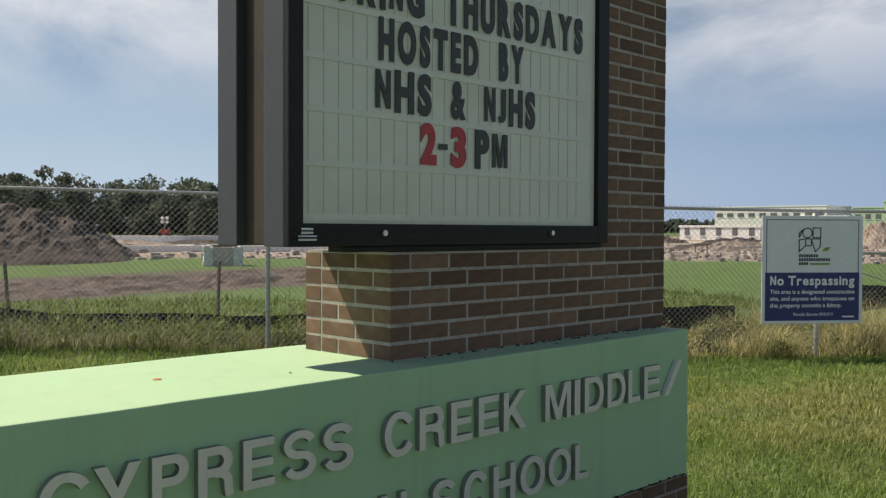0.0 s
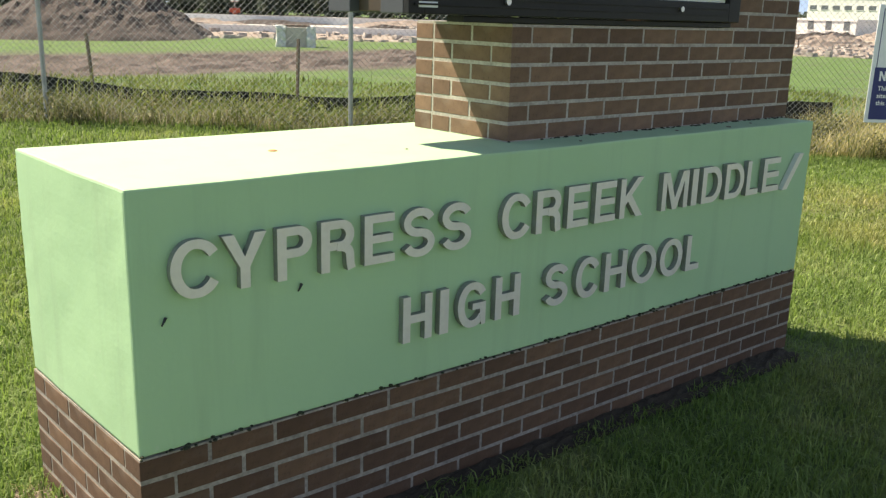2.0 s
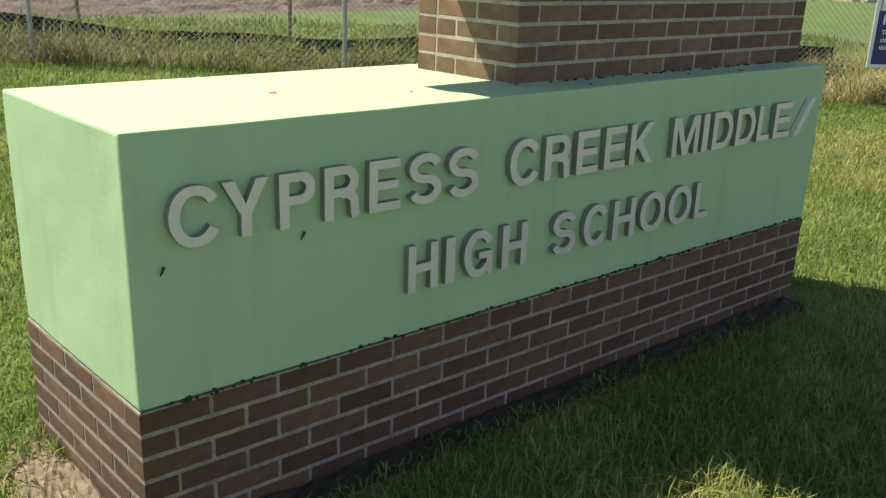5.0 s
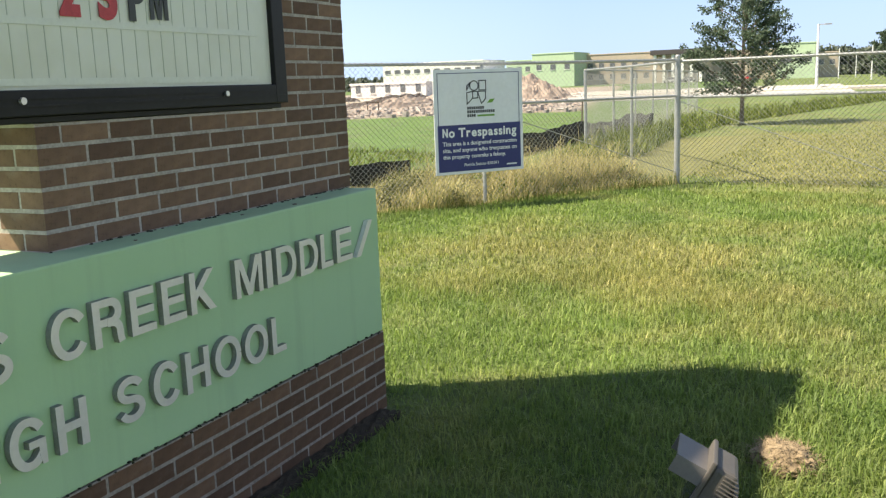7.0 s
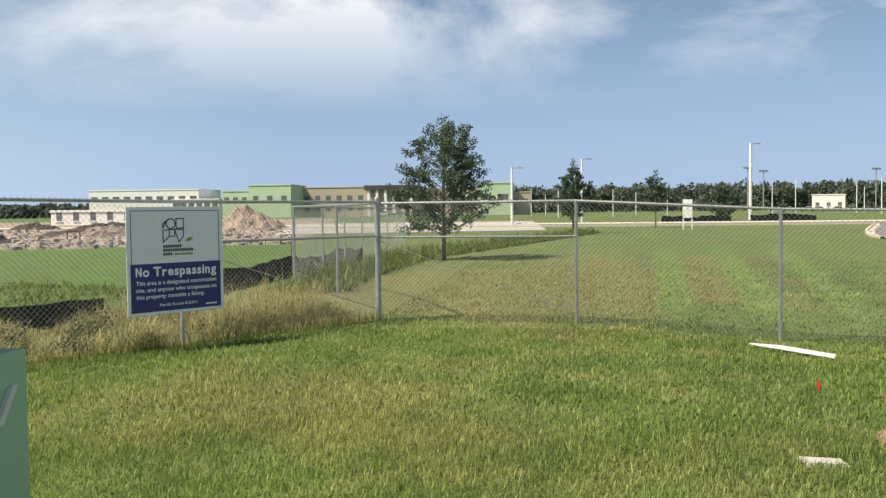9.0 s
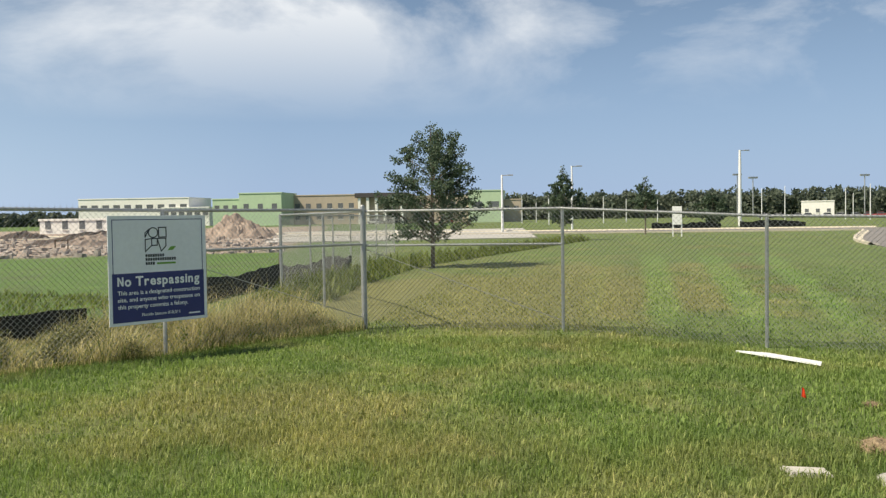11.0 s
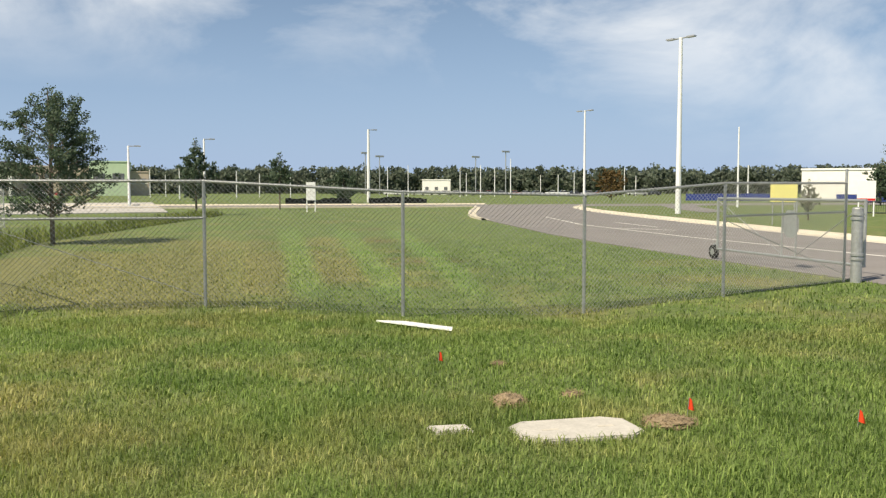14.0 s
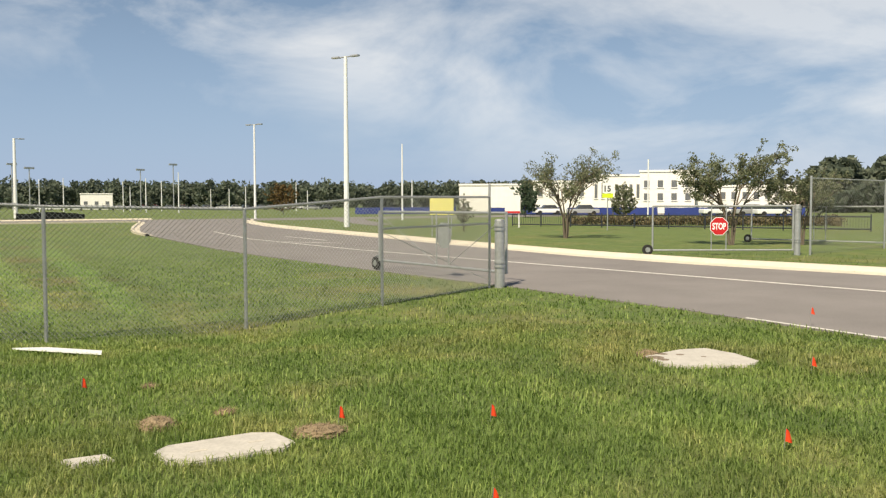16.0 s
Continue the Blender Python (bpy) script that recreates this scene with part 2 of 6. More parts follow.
def blade_material():
    m = Nodes("grass_blades", 0.55)
    c = lawn_color(m)
    r = m.island()
    v = m.ramp(r, [(0.0, (0.56, 0.60, 0.52)), (0.45, (0.92, 0.94, 0.95)), (0.85, (1.36, 1.36, 1.25)), (0.93, (1.55, 1.48, 1.4)), (1.0, (2.2, 1.85, 2.1))])
    m.color(m.mix(1.0, c, v, "MULTIPLY"))
    m.p.inputs["Specular IOR Level"].default_value = 0.3
    tr = m.node("ShaderNodeBsdfTranslucent")
    m.link(m.mix(1.0, c, (1.15, 1.17, 0.85), "MULTIPLY"), tr.inputs["Color"])
    mx = m.node("ShaderNodeMixShader")
    mx.inputs[0].default_value = 0.45
    m.link(m.p.outputs[0], mx.inputs[1])
    m.link(tr.outputs[0], mx.inputs[2])
    m.link(mx.outputs[0], m.t.nodes["Material Output"].inputs["Surface"])
    return m.mat


def leaf_material(name, dark, light, through=0.3):
    m = Nodes(name, 0.55)
    c = m.ramp(m.island(), [(0.0, dark), (0.6, tuple((a + b) / 2 for a, b in zip(dark, light))), (1.0, light)])
    c = m.mix(0.6, c, m.ramp(m.noise(0.35, 3), [(0.3, (0.6, 0.65, 0.6)), (0.7, (1.15, 1.1, 1.0))]), "MULTIPLY")
    m.color(c)
    m.p.inputs["Specular IOR Level"].default_value = 0.25
    tr = m.node("ShaderNodeBsdfTranslucent")
    m.link(c, tr.inputs["Color"])
    mx = m.node("ShaderNodeMixShader")
    mx.inputs[0].default_value = through
    m.link(m.p.outputs[0], mx.inputs[1])
    m.link(tr.outputs[0], mx.inputs[2])
    m.link(mx.outputs[0], m.t.nodes["Material Output"].inputs["Surface"])
    return m.mat


def ground_material():
    """Lawn near by; bare soil, pale sand and rough grass on the building site beyond the fence."""
    m = Nodes("ground_sheet", 0.95)
    # lawn colour multiplied down by noise, in place of shade between the blades
    lawn = m.mix(1.0, lawn_color(m), m.ramp(m.mix(0.5, m.noise(30, 5, 0.75), m.noise(4.5, 5, 0.75)), [(0.36, (0.33, 0.33, 0.29)), (0.64, (0.80, 0.79, 0.72))]), "MULTIPLY")
    sep = m.node("ShaderNodeSeparateXYZ")
    m.link(m.co, sep.inputs[0])
    x, y = sep.outputs[0], sep.outputs[1]
    wob = m.math("MULTIPLY", m.math("SUBTRACT", m.noise(0.12, 5, 0.6), 0.5), 10.0)
    wob2 = m.math("MULTIPLY", m.math("SUBTRACT", m.noise(0.5, 5, 0.65), 0.5), 4.0)
    site = m.mix(m.ramp(m.mix(0.6, m.noise(0.8, 5, 0.6), m.noise(5.0, 6, 0.8)), [(0.38, (0, 0, 0)), (0.62, (1, 1, 1))]), (0.048, 0.108, 0.018), (0.12, 0.195, 0.042))
    soil = m.ramp(m.noise(1.7, 6, 0.7), [(0.3, (0.04, 0.029, 0.025)), (0.5, (0.092, 0.07, 0.06)), (0.74, (0.185, 0.148, 0.126))])
    site = m.mix(m.math("MULTIPLY", m.step(m.noise(0.45, 6, 0.7), 0.48, 0.66), 0.4), site, soil)
    sand = m.ramp(m.mix(0.4, m.noise(0.5, 8, 0.78), m.noise(2.3, 6, 0.8)), [(0.36, (0.12, 0.084, 0.066)), (0.47, (0.27, 0.212, 0.175)), (0.60, (0.45, 0.385, 0.33))])
    # behind the fence line
    across = m.math("ADD", m.math("MULTIPLY", m.math("SUBTRACT", x, 13.35), 0.589), m.math("MULTIPLY", m.math("SUBTRACT", y, 0.53), 0.808))
    behind = m.step(m.math("ADD", across, m.math("MULTIPLY", wob2, 0.15)), 0.2, 1.2)
    north = m.step(m.math("SUBTRACT", y, m.math("ADD", 1.5, m.math("MULTIPLY", x, 0.09))), 0.0, 2.5)
    beyond = m.math("MULTIPLY", behind, north)
    c = m.mix(beyond, lawn, site)
    # the strip of churned soil
    d = m.math("ADD", m.math("SUBTRACT", y, m.math("MULTIPLY", x, 0.12)), m.math("MULTIPLY", wob2, 0.9))
    strip = m.math("MULTIPLY", m.step(d, 16.0, 18.0), m.math("SUBTRACT", 1.0, m.step(d, 25.0, 28.0)))
    strip = m.math("MULTIPLY", strip, m.math("SUBTRACT", 1.0, m.step(x, 26.0, 32.0)))
    c = m.mix(m.math("MULTIPLY", strip, 0.95), c, soil)
    # the sand flats
    dist = m.math("SQRT", m.math("ADD", m.math("MULTIPLY", x, x), m.math("MULTIPLY", y, y)))
    flats = m.math("MULTIPLY", m.step(m.math("ADD", dist, wob), 46.0, 50.0), m.math("SUBTRACT", 1.0, m.step(dist, 190.0, 240.0)))
    flats = m.math("MULTIPLY", flats, m.step(m.math("SUBTRACT", y, m.math("MULTIPLY", x, 0.24)), 0.0, 2.0))
    c = m.mix(flats, c, sand)
    m.color(c)
    m.bump(m.noise(26, 5, 0.7), 0.6, 0.05)
    return m.mat


M_BRICK = brick_material("brown_brick", (0.112, 0.068, 0.045), (0.215, 0.135, 0.088))
M_BASEBRICK = brick_material("dark_brown_brick", (0.088, 0.05, 0.032), (0.16, 0.096, 0.06))
M_BASEMORTAR = plain("grey_mortar", (0.29, 0.265, 0.235), 0.95, vary=0.4, scale=9, bump=0.4)
M_MORTAR = plain("mortar", (0.385, 0.355, 0.32), 0.95, vary=0.32, scale=14, bump=0.4)


def stucco_material():
    m = Nodes("green_stucco", 0.75)
    big = m.noise(1.6, 5, 0.6)
    c = m.ramp(big, [(0.3, (0.375, 0.59, 0.35)), (0.7, (0.412, 0.625, 0.376))])
    run = m.node("ShaderNodeMapping")
    run.inputs["Scale"].default_value = (9, 9, 0.7)
    m.link(m.co, run.inputs[0])
    streak = m.ramp(m.noise(1.0, 5, 0.65, vec=run.outputs[0]), [(0.52, (0, 0, 0)), (0.8, (1, 1, 1))])
    c = m.mix(m.math("MULTIPLY", streak, 0.24), c, (0.22, 0.31, 0.2))
    speck = m.ramp(m.noise(30, 2, 0.5), [(0.72, (0, 0, 0)), (0.78, (1, 1, 1))])
    c = m.mix(m.math("MULTIPLY", speck, 0.25), c, (0.55, 0.62, 0.5))
    # overexposed sunlight on the ledge, painted in as cream above a set height
    sep = m.node("ShaderNodeSeparateXYZ")
    m.link(m.co, sep.inputs[0])
    ledge_glare = m.math("MULTIPLY", m.step(sep.outputs[2], 1.117, 1.124), m.step(m.noise(2.6, 5, 0.65), 0.2, 0.62))
    c = m.mix(m.math("MULTIPLY", ledge_glare, 0.16), c, (0.60, 0.62, 0.46))
    m.color(c)
    m.bump(m.mix(0.5, m.noise(55, 5, 0.6), m.noise(9, 3)), 0.22, 0.006)
    return m.mat


M_STUCCO = stucco_material()
M_LETTER = plain("grey_cast_letter", (0.74, 0.73, 0.71), 0.42, 0.28, vary=0.06, scale=6, bump=0.06)
M_RETURN = plain("shaded_letter_side", (0.25, 0.265, 0.235), 0.6, vary=0.2, scale=20)
M_FRAME = plain("dark_bronze_frame", (0.014, 0.014, 0.015), 0.45, vary=0.25, scale=6, spec=0.25)
M_SIDE = plain("grey_cabinet_side", (0.05, 0.054, 0.066), 0.5, vary=0.08, scale=5)
M_COVER = plain("brown_pole_cover", (0.05, 0.034, 0.022), 0.5, vary=0.18, scale=4)
M_SCREW = plain("steel_screw", (0.6, 0.6, 0.58), 0.3, 0.8)
M_GALV = plain("galvanised_steel", (0.40, 0.42, 0.43), 0.45, 0.55, vary=0.18, scale=12)
M_WIRE = plain("galvanised_wire", (0.36, 0.375, 0.38), 0.45, 0.5, vary=0.1, scale=4)
M_WHITE = plain("white_paint", (0.72, 0.745, 0.76), 0.5, vary=0.05, scale=3)
M_NAVY = plain("navy_panel", (0.022, 0.03, 0.16), 0.45, vary=0.08, scale=5)
M_SIGNWHITE = plain("sign_white", (0.80, 0.83, 0.86), 0.45, vary=0.04, scale=3)
M_SIGNTEXT = plain("sign_white_ink", (0.84, 0.86, 0.88), 0.5, vary=0.02)
M_INK = plain("black_ink", (0.022, 0.028, 0.04), 0.5, vary=0.1)
M_LEAFGREEN = plain("leaf_green_ink", (0.16, 0.36, 0.05), 0.5, vary=0.1)
M_BLACKLET = plain("black_letter", (0.045, 0.05, 0.05), 0.5, vary=0.2, scale=30)
M_REDLET = plain("red_letter", (0.48, 0.05, 0.06), 0.5, vary=0.15, scale=30)
M_RED = plain("sign_red", (0.52, 0.015, 0.02), 0.45, vary=0.06)
M_YELLOW = plain("sign_yellow", (0.70, 0.66, 0.22), 0.5, vary=0.08)
M_ORANGE = plain("flag_orange", (0.75, 0.06, 0.015), 0.6, vary=0.1, scale=30)
M_CONC = plain("concrete", (0.50, 0.47, 0.41), 0.9, vary=0.16, scale=3, bump=0.25)
M_PALECONC = plain("pale_concrete", (0.43, 0.42, 0.40), 0.9, vary=0.1, scale=0.4, bump=0.2)
M_KERB = plain("kerb_concrete", (0.57, 0.525, 0.43), 0.9, vary=0.1, scale=1.4, bump=0.2)
M_SILT = plain("black_silt_fabric", (0.012, 0.012, 0.013), 0.8, vary=0.4, scale=3, bump=0.3)
M_STAKE = plain("weathered_wood", (0.16, 0.12, 0.09), 0.9, vary=0.3, scale=10, bump=0.3)
M_BARK = plain("grey_bark", (0.14, 0.115, 0.09), 0.95, vary=0.35, scale=18, bump=0.6)
M_RUBBER = plain("tyre_rubber", (0.02, 0.02, 0.02), 0.8, vary=0.2)
M_FLOOD = plain("bronze_floodlight", (0.10, 0.092, 0.085), 0.5, vary=0.12, scale=9)
M_FLOODTOP = plain("grey_floodlight_visor", (0.165, 0.158, 0.158), 0.5, vary=0.08, scale=9)
M_STRAW = plain("dry_grass_clump", (0.26, 0.20, 0.125), 0.95, vary=0.4, scale=40, bump=0.8)
M_SOIL = plain("brown_soil", (0.07, 0.055, 0.05), 0.95, vary=0.4, scale=3.0, bump=0.9)
M_BARE = plain("bare_earth", (0.19, 0.152, 0.115), 0.95, vary=0.6, scale=34, bump=0.8)
M_TARP = plain("white_tarp", (0.62, 0.64, 0.6), 0.6, vary=0.1, scale=4, bump=0.3)
M_BLUE = plain("blue_windscreen", (0.014, 0.034, 0.19), 0.7, vary=0.15, scale=0.4)
M_CREAM = plain("cream_wall", (0.78, 0.775, 0.755), 0.85, vary=0.07, scale=0.15)
M_BWHITE = plain("white_wall", (0.80, 0.80, 0.78), 0.85, vary=0.06, scale=0.15)
M_BGREEN = plain("light_green_wall", (0.44, 0.57, 0.40), 0.85, vary=0.06, scale=0.15)
M_BTAN = plain("tan_wall", (0.44, 0.38, 0.31), 0.85, vary=0.08, scale=0.15)
M_ROOF = plain("dark_roof", (0.06, 0.055, 0.06), 0.8, vary=0.1, scale=0.2)
M_WINDOW = plain("grey_window", (0.13, 0.14, 0.15), 0.15, vary=0.2, scale=0.5)
M_GLASS = plain("dark_window", (0.05, 0.055, 0.06), 0.12, vary=0.2, scale=0.5)


def asphalt_material():
    m = Nodes("asphalt", 0.9)
    c = m.ramp(m.mix(0.5, m.noise(0.5, 5), m.noise(60, 3)), [(0.35, (0.16, 0.15, 0.148)), (0.65, (0.236, 0.222, 0.218))])
    m.color(c)
    m.bump(m.noise(90, 3), 0.3, 0.006)
    return m.mat


M_ASPHALT = asphalt_material()
M_LINE = plain("road_paint", (0.62, 0.61, 0.58), 0.7, vary=0.08, scale=2)
M_GROUND = ground_material()
M_BLADE = blade_material()
M_WEED = leaf_material("tall_weeds", (0.12, 0.125, 0.05), (0.44, 0.40, 0.25), 0.35)
M_TREELEAF = leaf_material("oak_leaves", (0.055, 0.088, 0.06), (0.155, 0.215, 0.145), 0.36)
M_PALELEAF = leaf_material("grey_green_leaves", (0.13, 0.155, 0.095), (0.31, 0.33, 0.22), 0.42)
# far leaves: distance haze is mixed into the colours, paler and bluer
M_WOODS = leaf_material("hazy_woodland_leaves", (0.10, 0.132, 0.105), (0.165, 0.195, 0.15), 0.4)


def panel_material():
    m = Nodes("letter_board", 0.35)
    algae = m.ramp(m.noise(2.2, 5, 0.6), [(0.45, (0, 0, 0)), (0.75, (1, 1, 1))])
    c = m.mix(m.math("MULTIPLY", algae, 0.65), (0.70, 0.735, 0.63), (0.53, 0.55, 0.40))
    m.color(c)
    return m.mat


M_PANEL = panel_material()
M_SLOT = plain("letter_track", (0.68, 0.72, 0.62), 0.3, vary=0.06)
M_SEAM = plain("board_seam", (0.50, 0.55, 0.45), 0.6, vary=0.1)

# ---- builders ----


class Shape:
    """Vertices and faces gathered piece by piece."""

    def __init__(self):
        self.v, self.f = [], []

    def add(self, verts, faces):
        k = len(self.v)
        self.v += [tuple(p) for p in verts]
        self.f += [tuple(i + k for i in f) for f in faces]
        return self

    def box(self, x0, x1, y0, y1, z0, z1):
        v = [(x, y, z) for z in (z0, z1) for y in (y0, y1) for x in (x0, x1)]
        return self.add(v, [(0, 2, 3, 1), (4, 5, 7, 6), (0, 1, 5, 4), (1, 3, 7, 5), (3, 2, 6, 7), (2, 0, 4, 6)])

    def cbox(self, x0, x1, y0, y1, z0, z1, c=0.01):
        """A box with all edges chamfered by c."""
        bm = bmesh.new()
        bmesh.ops.create_cube(bm, size=1.0, matrix=Matrix.Translation(((x0 + x1) / 2, (y0 + y1) / 2, (z0 + z1) / 2)) @ Matrix.Diagonal((x1 - x0, y1 - y0, z1 - z0, 1)))
        bmesh.ops.bevel(bm, geom=bm.edges[:], offset=c, segments=2, profile=0.6, affect="EDGES")
        return self.take(bm)

    def take(self, bm):
        bm.verts.index_update()
        self.add([v.co for v in bm.verts], [[v.index for v in f.verts] for f in bm.faces])
        bm.free()
        return self

    def rod(self, a, b, r, n=8, r2=None, cap=True):
        a, b = Vector(a), Vector(b)
        q = (b - a).to_track_quat("Z", "Y")
        r2 = r if r2 is None else r2
        ring = [Vector((math.cos(2 * math.pi * k / n), math.sin(2 * math.pi * k / n), 0)) for k in range(n)]
        v = [a + q @ (p * r) for p in ring] + [b + q @ (p * r2) for p in ring]
        f = [(k, (k + 1) % n, n + (k + 1) % n, n + k) for k in range(n)]
        if cap:
            f += [tuple(range(n))[::-1], tuple(range(n, 2 * n))]
        return self.add(v, f)

    def ball(self, c, r, n=10, m=6, squash=1.0):
        c = Vector(c)
        v = [c + Vector((0, 0, r * squash))]
        for j in range(1, m):
            t = math.pi * j / m
            v += [c + Vector((r * math.sin(t) * math.cos(2 * math.pi * k / n), r * math.sin(t) * math.sin(2 * math.pi * k / n), r * squash * math.cos(t))) for k in range(n)]
        v.append(c - Vector((0, 0, r * squash)))
        f = [(0, 1 + k, 1 + (k + 1) % n) for k in range(n)]
        for j in range(m - 2):
            f += [(1 + j * n + k, 1 + (j + 1) * n + k, 1 + (j + 1) * n + (k + 1) % n, 1 + j * n + (k + 1) % n) for k in range(n)]
        last = len(v) - 1
        f += [(last, 1 + (m - 2) * n + (k + 1) % n, 1 + (m - 2) * n + k) for k in range(n)]
        return self.add(v, f)

    def plate(self, pts, a, b, axis):
        """A flat outline of 2D points made into a plate from a to b along y (axis 1) or z (axis 2)."""
        n = len(pts)
        mk = (lambda p, d: (p[0], d, p[1])) if axis == 1 else (lambda p, d: (p[0], p[1], d))
        v = [mk(p, a) for p in pts] + [mk(p, b) for p in pts]
        f = [(k, (k + 1) % n, n + (k + 1) % n, n + k) for k in range(n)] + [tuple(range(n))[::-1], tuple(range(n, 2 * n))]
        return self.add(v, f)

    def mesh(self, name):
        me = bpy.data.meshes.new(name)
        me.from_pydata(self.v, [], self.f)
        me.update()
        return me


def part(name, shape, material, parent=None, label="", smooth=False):
    """One mesh object, under a thing if parent is given."""
    me = shape.mesh(name) if isinstance(shape, Shape) else shape
    if not me.materials:
        me.materials.append(material)
    if smooth:
        me.polygons.foreach_set("use_smooth", [True] * len(me.polygons))
    ob = new(name, me)
    ob.parent = parent
    return tagged(ob, label)


def thing(name, m, label, category, group="", kind=""):
    ob = new(name)
    ob.matrix_world = m
    return tagged(ob, label, category, group, kind)


def single(name, shape, material, label, category, group="", kind="", smooth=False):
    return tagged(part(name, shape, material, None, "", smooth), label, category, group, kind)


def big_mesh(name, co, tris, material):
    """A mesh from arrays of vertices and triangles."""
    me = bpy.data.meshes.new(name)
    me.vertices.add(len(co))
    me.vertices.foreach_set("co", np.asarray(co, np.float32).ravel())
    me.loops.add(tris.size)
    me.loops.foreach_set("vertex_index", tris.astype(np.int32).ravel())
    me.polygons.add(len(tris))
    me.polygons.foreach_set("loop_start", np.arange(0, tris.size, 3, dtype=np.int32))
    me.update(calc_edges=True)
    me.materials.append(material)
    return me


def text_mesh(body, height, depth, heavy=0.0, name="letter"):
    """Capital letters of the built-in font as a mesh: baseline on z = 0, starting at x = 0, front at y = -depth."""
    cu = bpy.data.curves.new(name, "FONT")
    cu.body, cu.size, cu.extrude, cu.offset = body, 1.0, 0.5, heavy
    cu.resolution_u = 6
    ob = bpy.data.objects.new(name, cu)
    scene.collection.objects.link(ob)
    bpy.context.view_layer.update()
    me = bpy.data.meshes.new_from_object(ob.evaluated_get(bpy.context.evaluated_depsgraph_get()))
    bpy.data.objects.remove(ob)
    co = np.empty(len(me.vertices) * 3, np.float32)
    me.vertices.foreach_get("co", co)
    co = co.reshape(-1, 3)
    k = height / 0.69
    if body == "J":
        co[:, 1] = (co[:, 1] - co[:, 1].min()) * 0.69 / (co[:, 1].max() - co[:, 1].min())
    out = np.stack([(co[:, 0] - co[:, 0].min()) * k, -(co[:, 2] + 0.5) * depth, co[:, 1] * k], 1)
    me.vertices.foreach_set("co", out.astype(np.float32).ravel())
    me.update()
    me.materials.clear()
    return me


def stretch(me, sx, dx):
    """Scales a mesh along x and moves it."""
    co = np.empty(len(me.vertices) * 3, np.float32)
    me.vertices.foreach_get("co", co)
    co = co.reshape(-1, 3)
    co[:, 0] = co[:, 0] * sx + dx
    me.vertices.foreach_set("co", co.ravel())
    me.update()


def width_of(me):
    return max(v.co.x for v in me.vertices)


def bold_m(height, depth, name, n=False):
    """A heavy M or N of straight strokes."""
    w, t = (0.86, 0.2) if not n else (0.74, 0.2)
    if n:
        pts = [(0, 0), (t, 0), (t, 0.62), (w - t, 0), (w, 0), (w, 1), (w - t, 1), (w - t, 0.38), (t, 1), (0, 1)]
    else:
        pts = [(0, 0), (t * 0.92, 0), (t * 0.92, 0.7), (w / 2 - 0.09, 0), (w / 2 + 0.09, 0), (w - t * 0.92, 0.7), (w - t * 0.92, 0), (w, 0), (w, 1), (w - 0.27, 1), (w / 2, 0.3), (0.27, 1), (0, 1)]
    return Shape().plate([(x * height, z * height) for x, z in pts], -depth, 0.0, 1).mesh(name)


def glyph(ch, height, depth, heavy, name):
    return bold_m(height, depth, name, ch == "N") if ch in "MN" else text_mesh(ch, height, depth, heavy, name)


def lettering(words, z, y, height, depth, heavy, material, parent, gap=0.22, name="letter"):
    """Words given as (text, x0, x1): each letter a mesh of its own, the word spread over its width."""
    for word, x0, x1 in words:
        ms = [glyph(ch, height, depth, heavy, name) for ch in word]
        ws = [width_of(me) for me in ms]
        space = gap * height
        k = (x1 - x0 - space * (len(ms) - 1)) / sum(ws)
        x = x0
        for me, w in zip(ms, ws):
            stretch(me, k, x)
            ob = part(name, me, material, parent)
            ob.location = (0, y, z)
            x += w * k + space


def line_of_text(body, x0, x1, z, y, height, depth, heavy, material, parent, name="lettering"):
    me = text_mesh(body, height, depth, heavy, name)
    stretch(me, (x1 - x0) / width_of(me), x0)
    ob = tagged(part(name, me, material, parent), kind="stuff")
    ob.location = (0, y, z)
    return ob


# ---- ground ----


def ground_z(x, y):
    """The lawn: nearly level, with a shallow swale along the fence and a low bank under its far end."""
    along, across = (x - 13.35) * -0.8085 + (y - 0.53) * 0.5886, (x - 13.35) * 0.5886 + (y - 0.53) * 0.8085
    bank = 0.25 / (1 + np.exp(-np.clip((along - 9.4) / 1.1, -40, 40))) * np.exp(-(across / 3.0) ** 2)
    return bank -0.21 * np.exp(-(((x - 12.6) / 3.2) ** 2) - ((y + 6.6) / 2.6) ** 2) + 0.012 * np.sin(x * 1.3) * np.cos(y * 1.1) * np.exp(-((x - 6) ** 2 + (y + 3) ** 2) / 200)


def axis_steps(lo, hi, step, far):
    near = list(np.arange(lo, hi + step / 2, step))
    out = []
    d, p = step * 1.3, hi
    while p < far:
        p += d
        out.append(p)
        d *= 1.28
    low, d, p = [], step * 1.3, lo
    while p > -far:
        p -= d
        low.append(p)
        d *= 1.28
    return np.array(low[::-1] + near + out)


gx, gy = axis_steps(-6, 24, 0.4, 3500), axis_steps(-18, 20, 0.4, 3500)
GX, GY = np.meshgrid(gx, gy)
GZ = ground_z(GX, GY)
g_co = np.stack([GX.ravel(), GY.ravel(), GZ.ravel()], 1)
g_i = np.arange(len(gx) * len(gy)).reshape(len(gy), len(gx))
g_q = np.stack([g_i[:-1, :-1], g_i[:-1, 1:], g_i[1:, 1:], g_i[1:, :-1]], -1).reshape(-1, 4)
g_tris = np.concatenate([g_q[:, [0, 1, 2]], g_q[:, [0, 2, 3]]])
g_mesh = big_mesh("ground", g_co, g_tris, M_GROUND)
g_mesh.polygons.foreach_set("use_smooth", [True] * len(g_mesh.polygons))
tagged(new("ground", g_mesh), "mown lawn running into bare soil and sand beyond the fence", "ground", kind="structure")

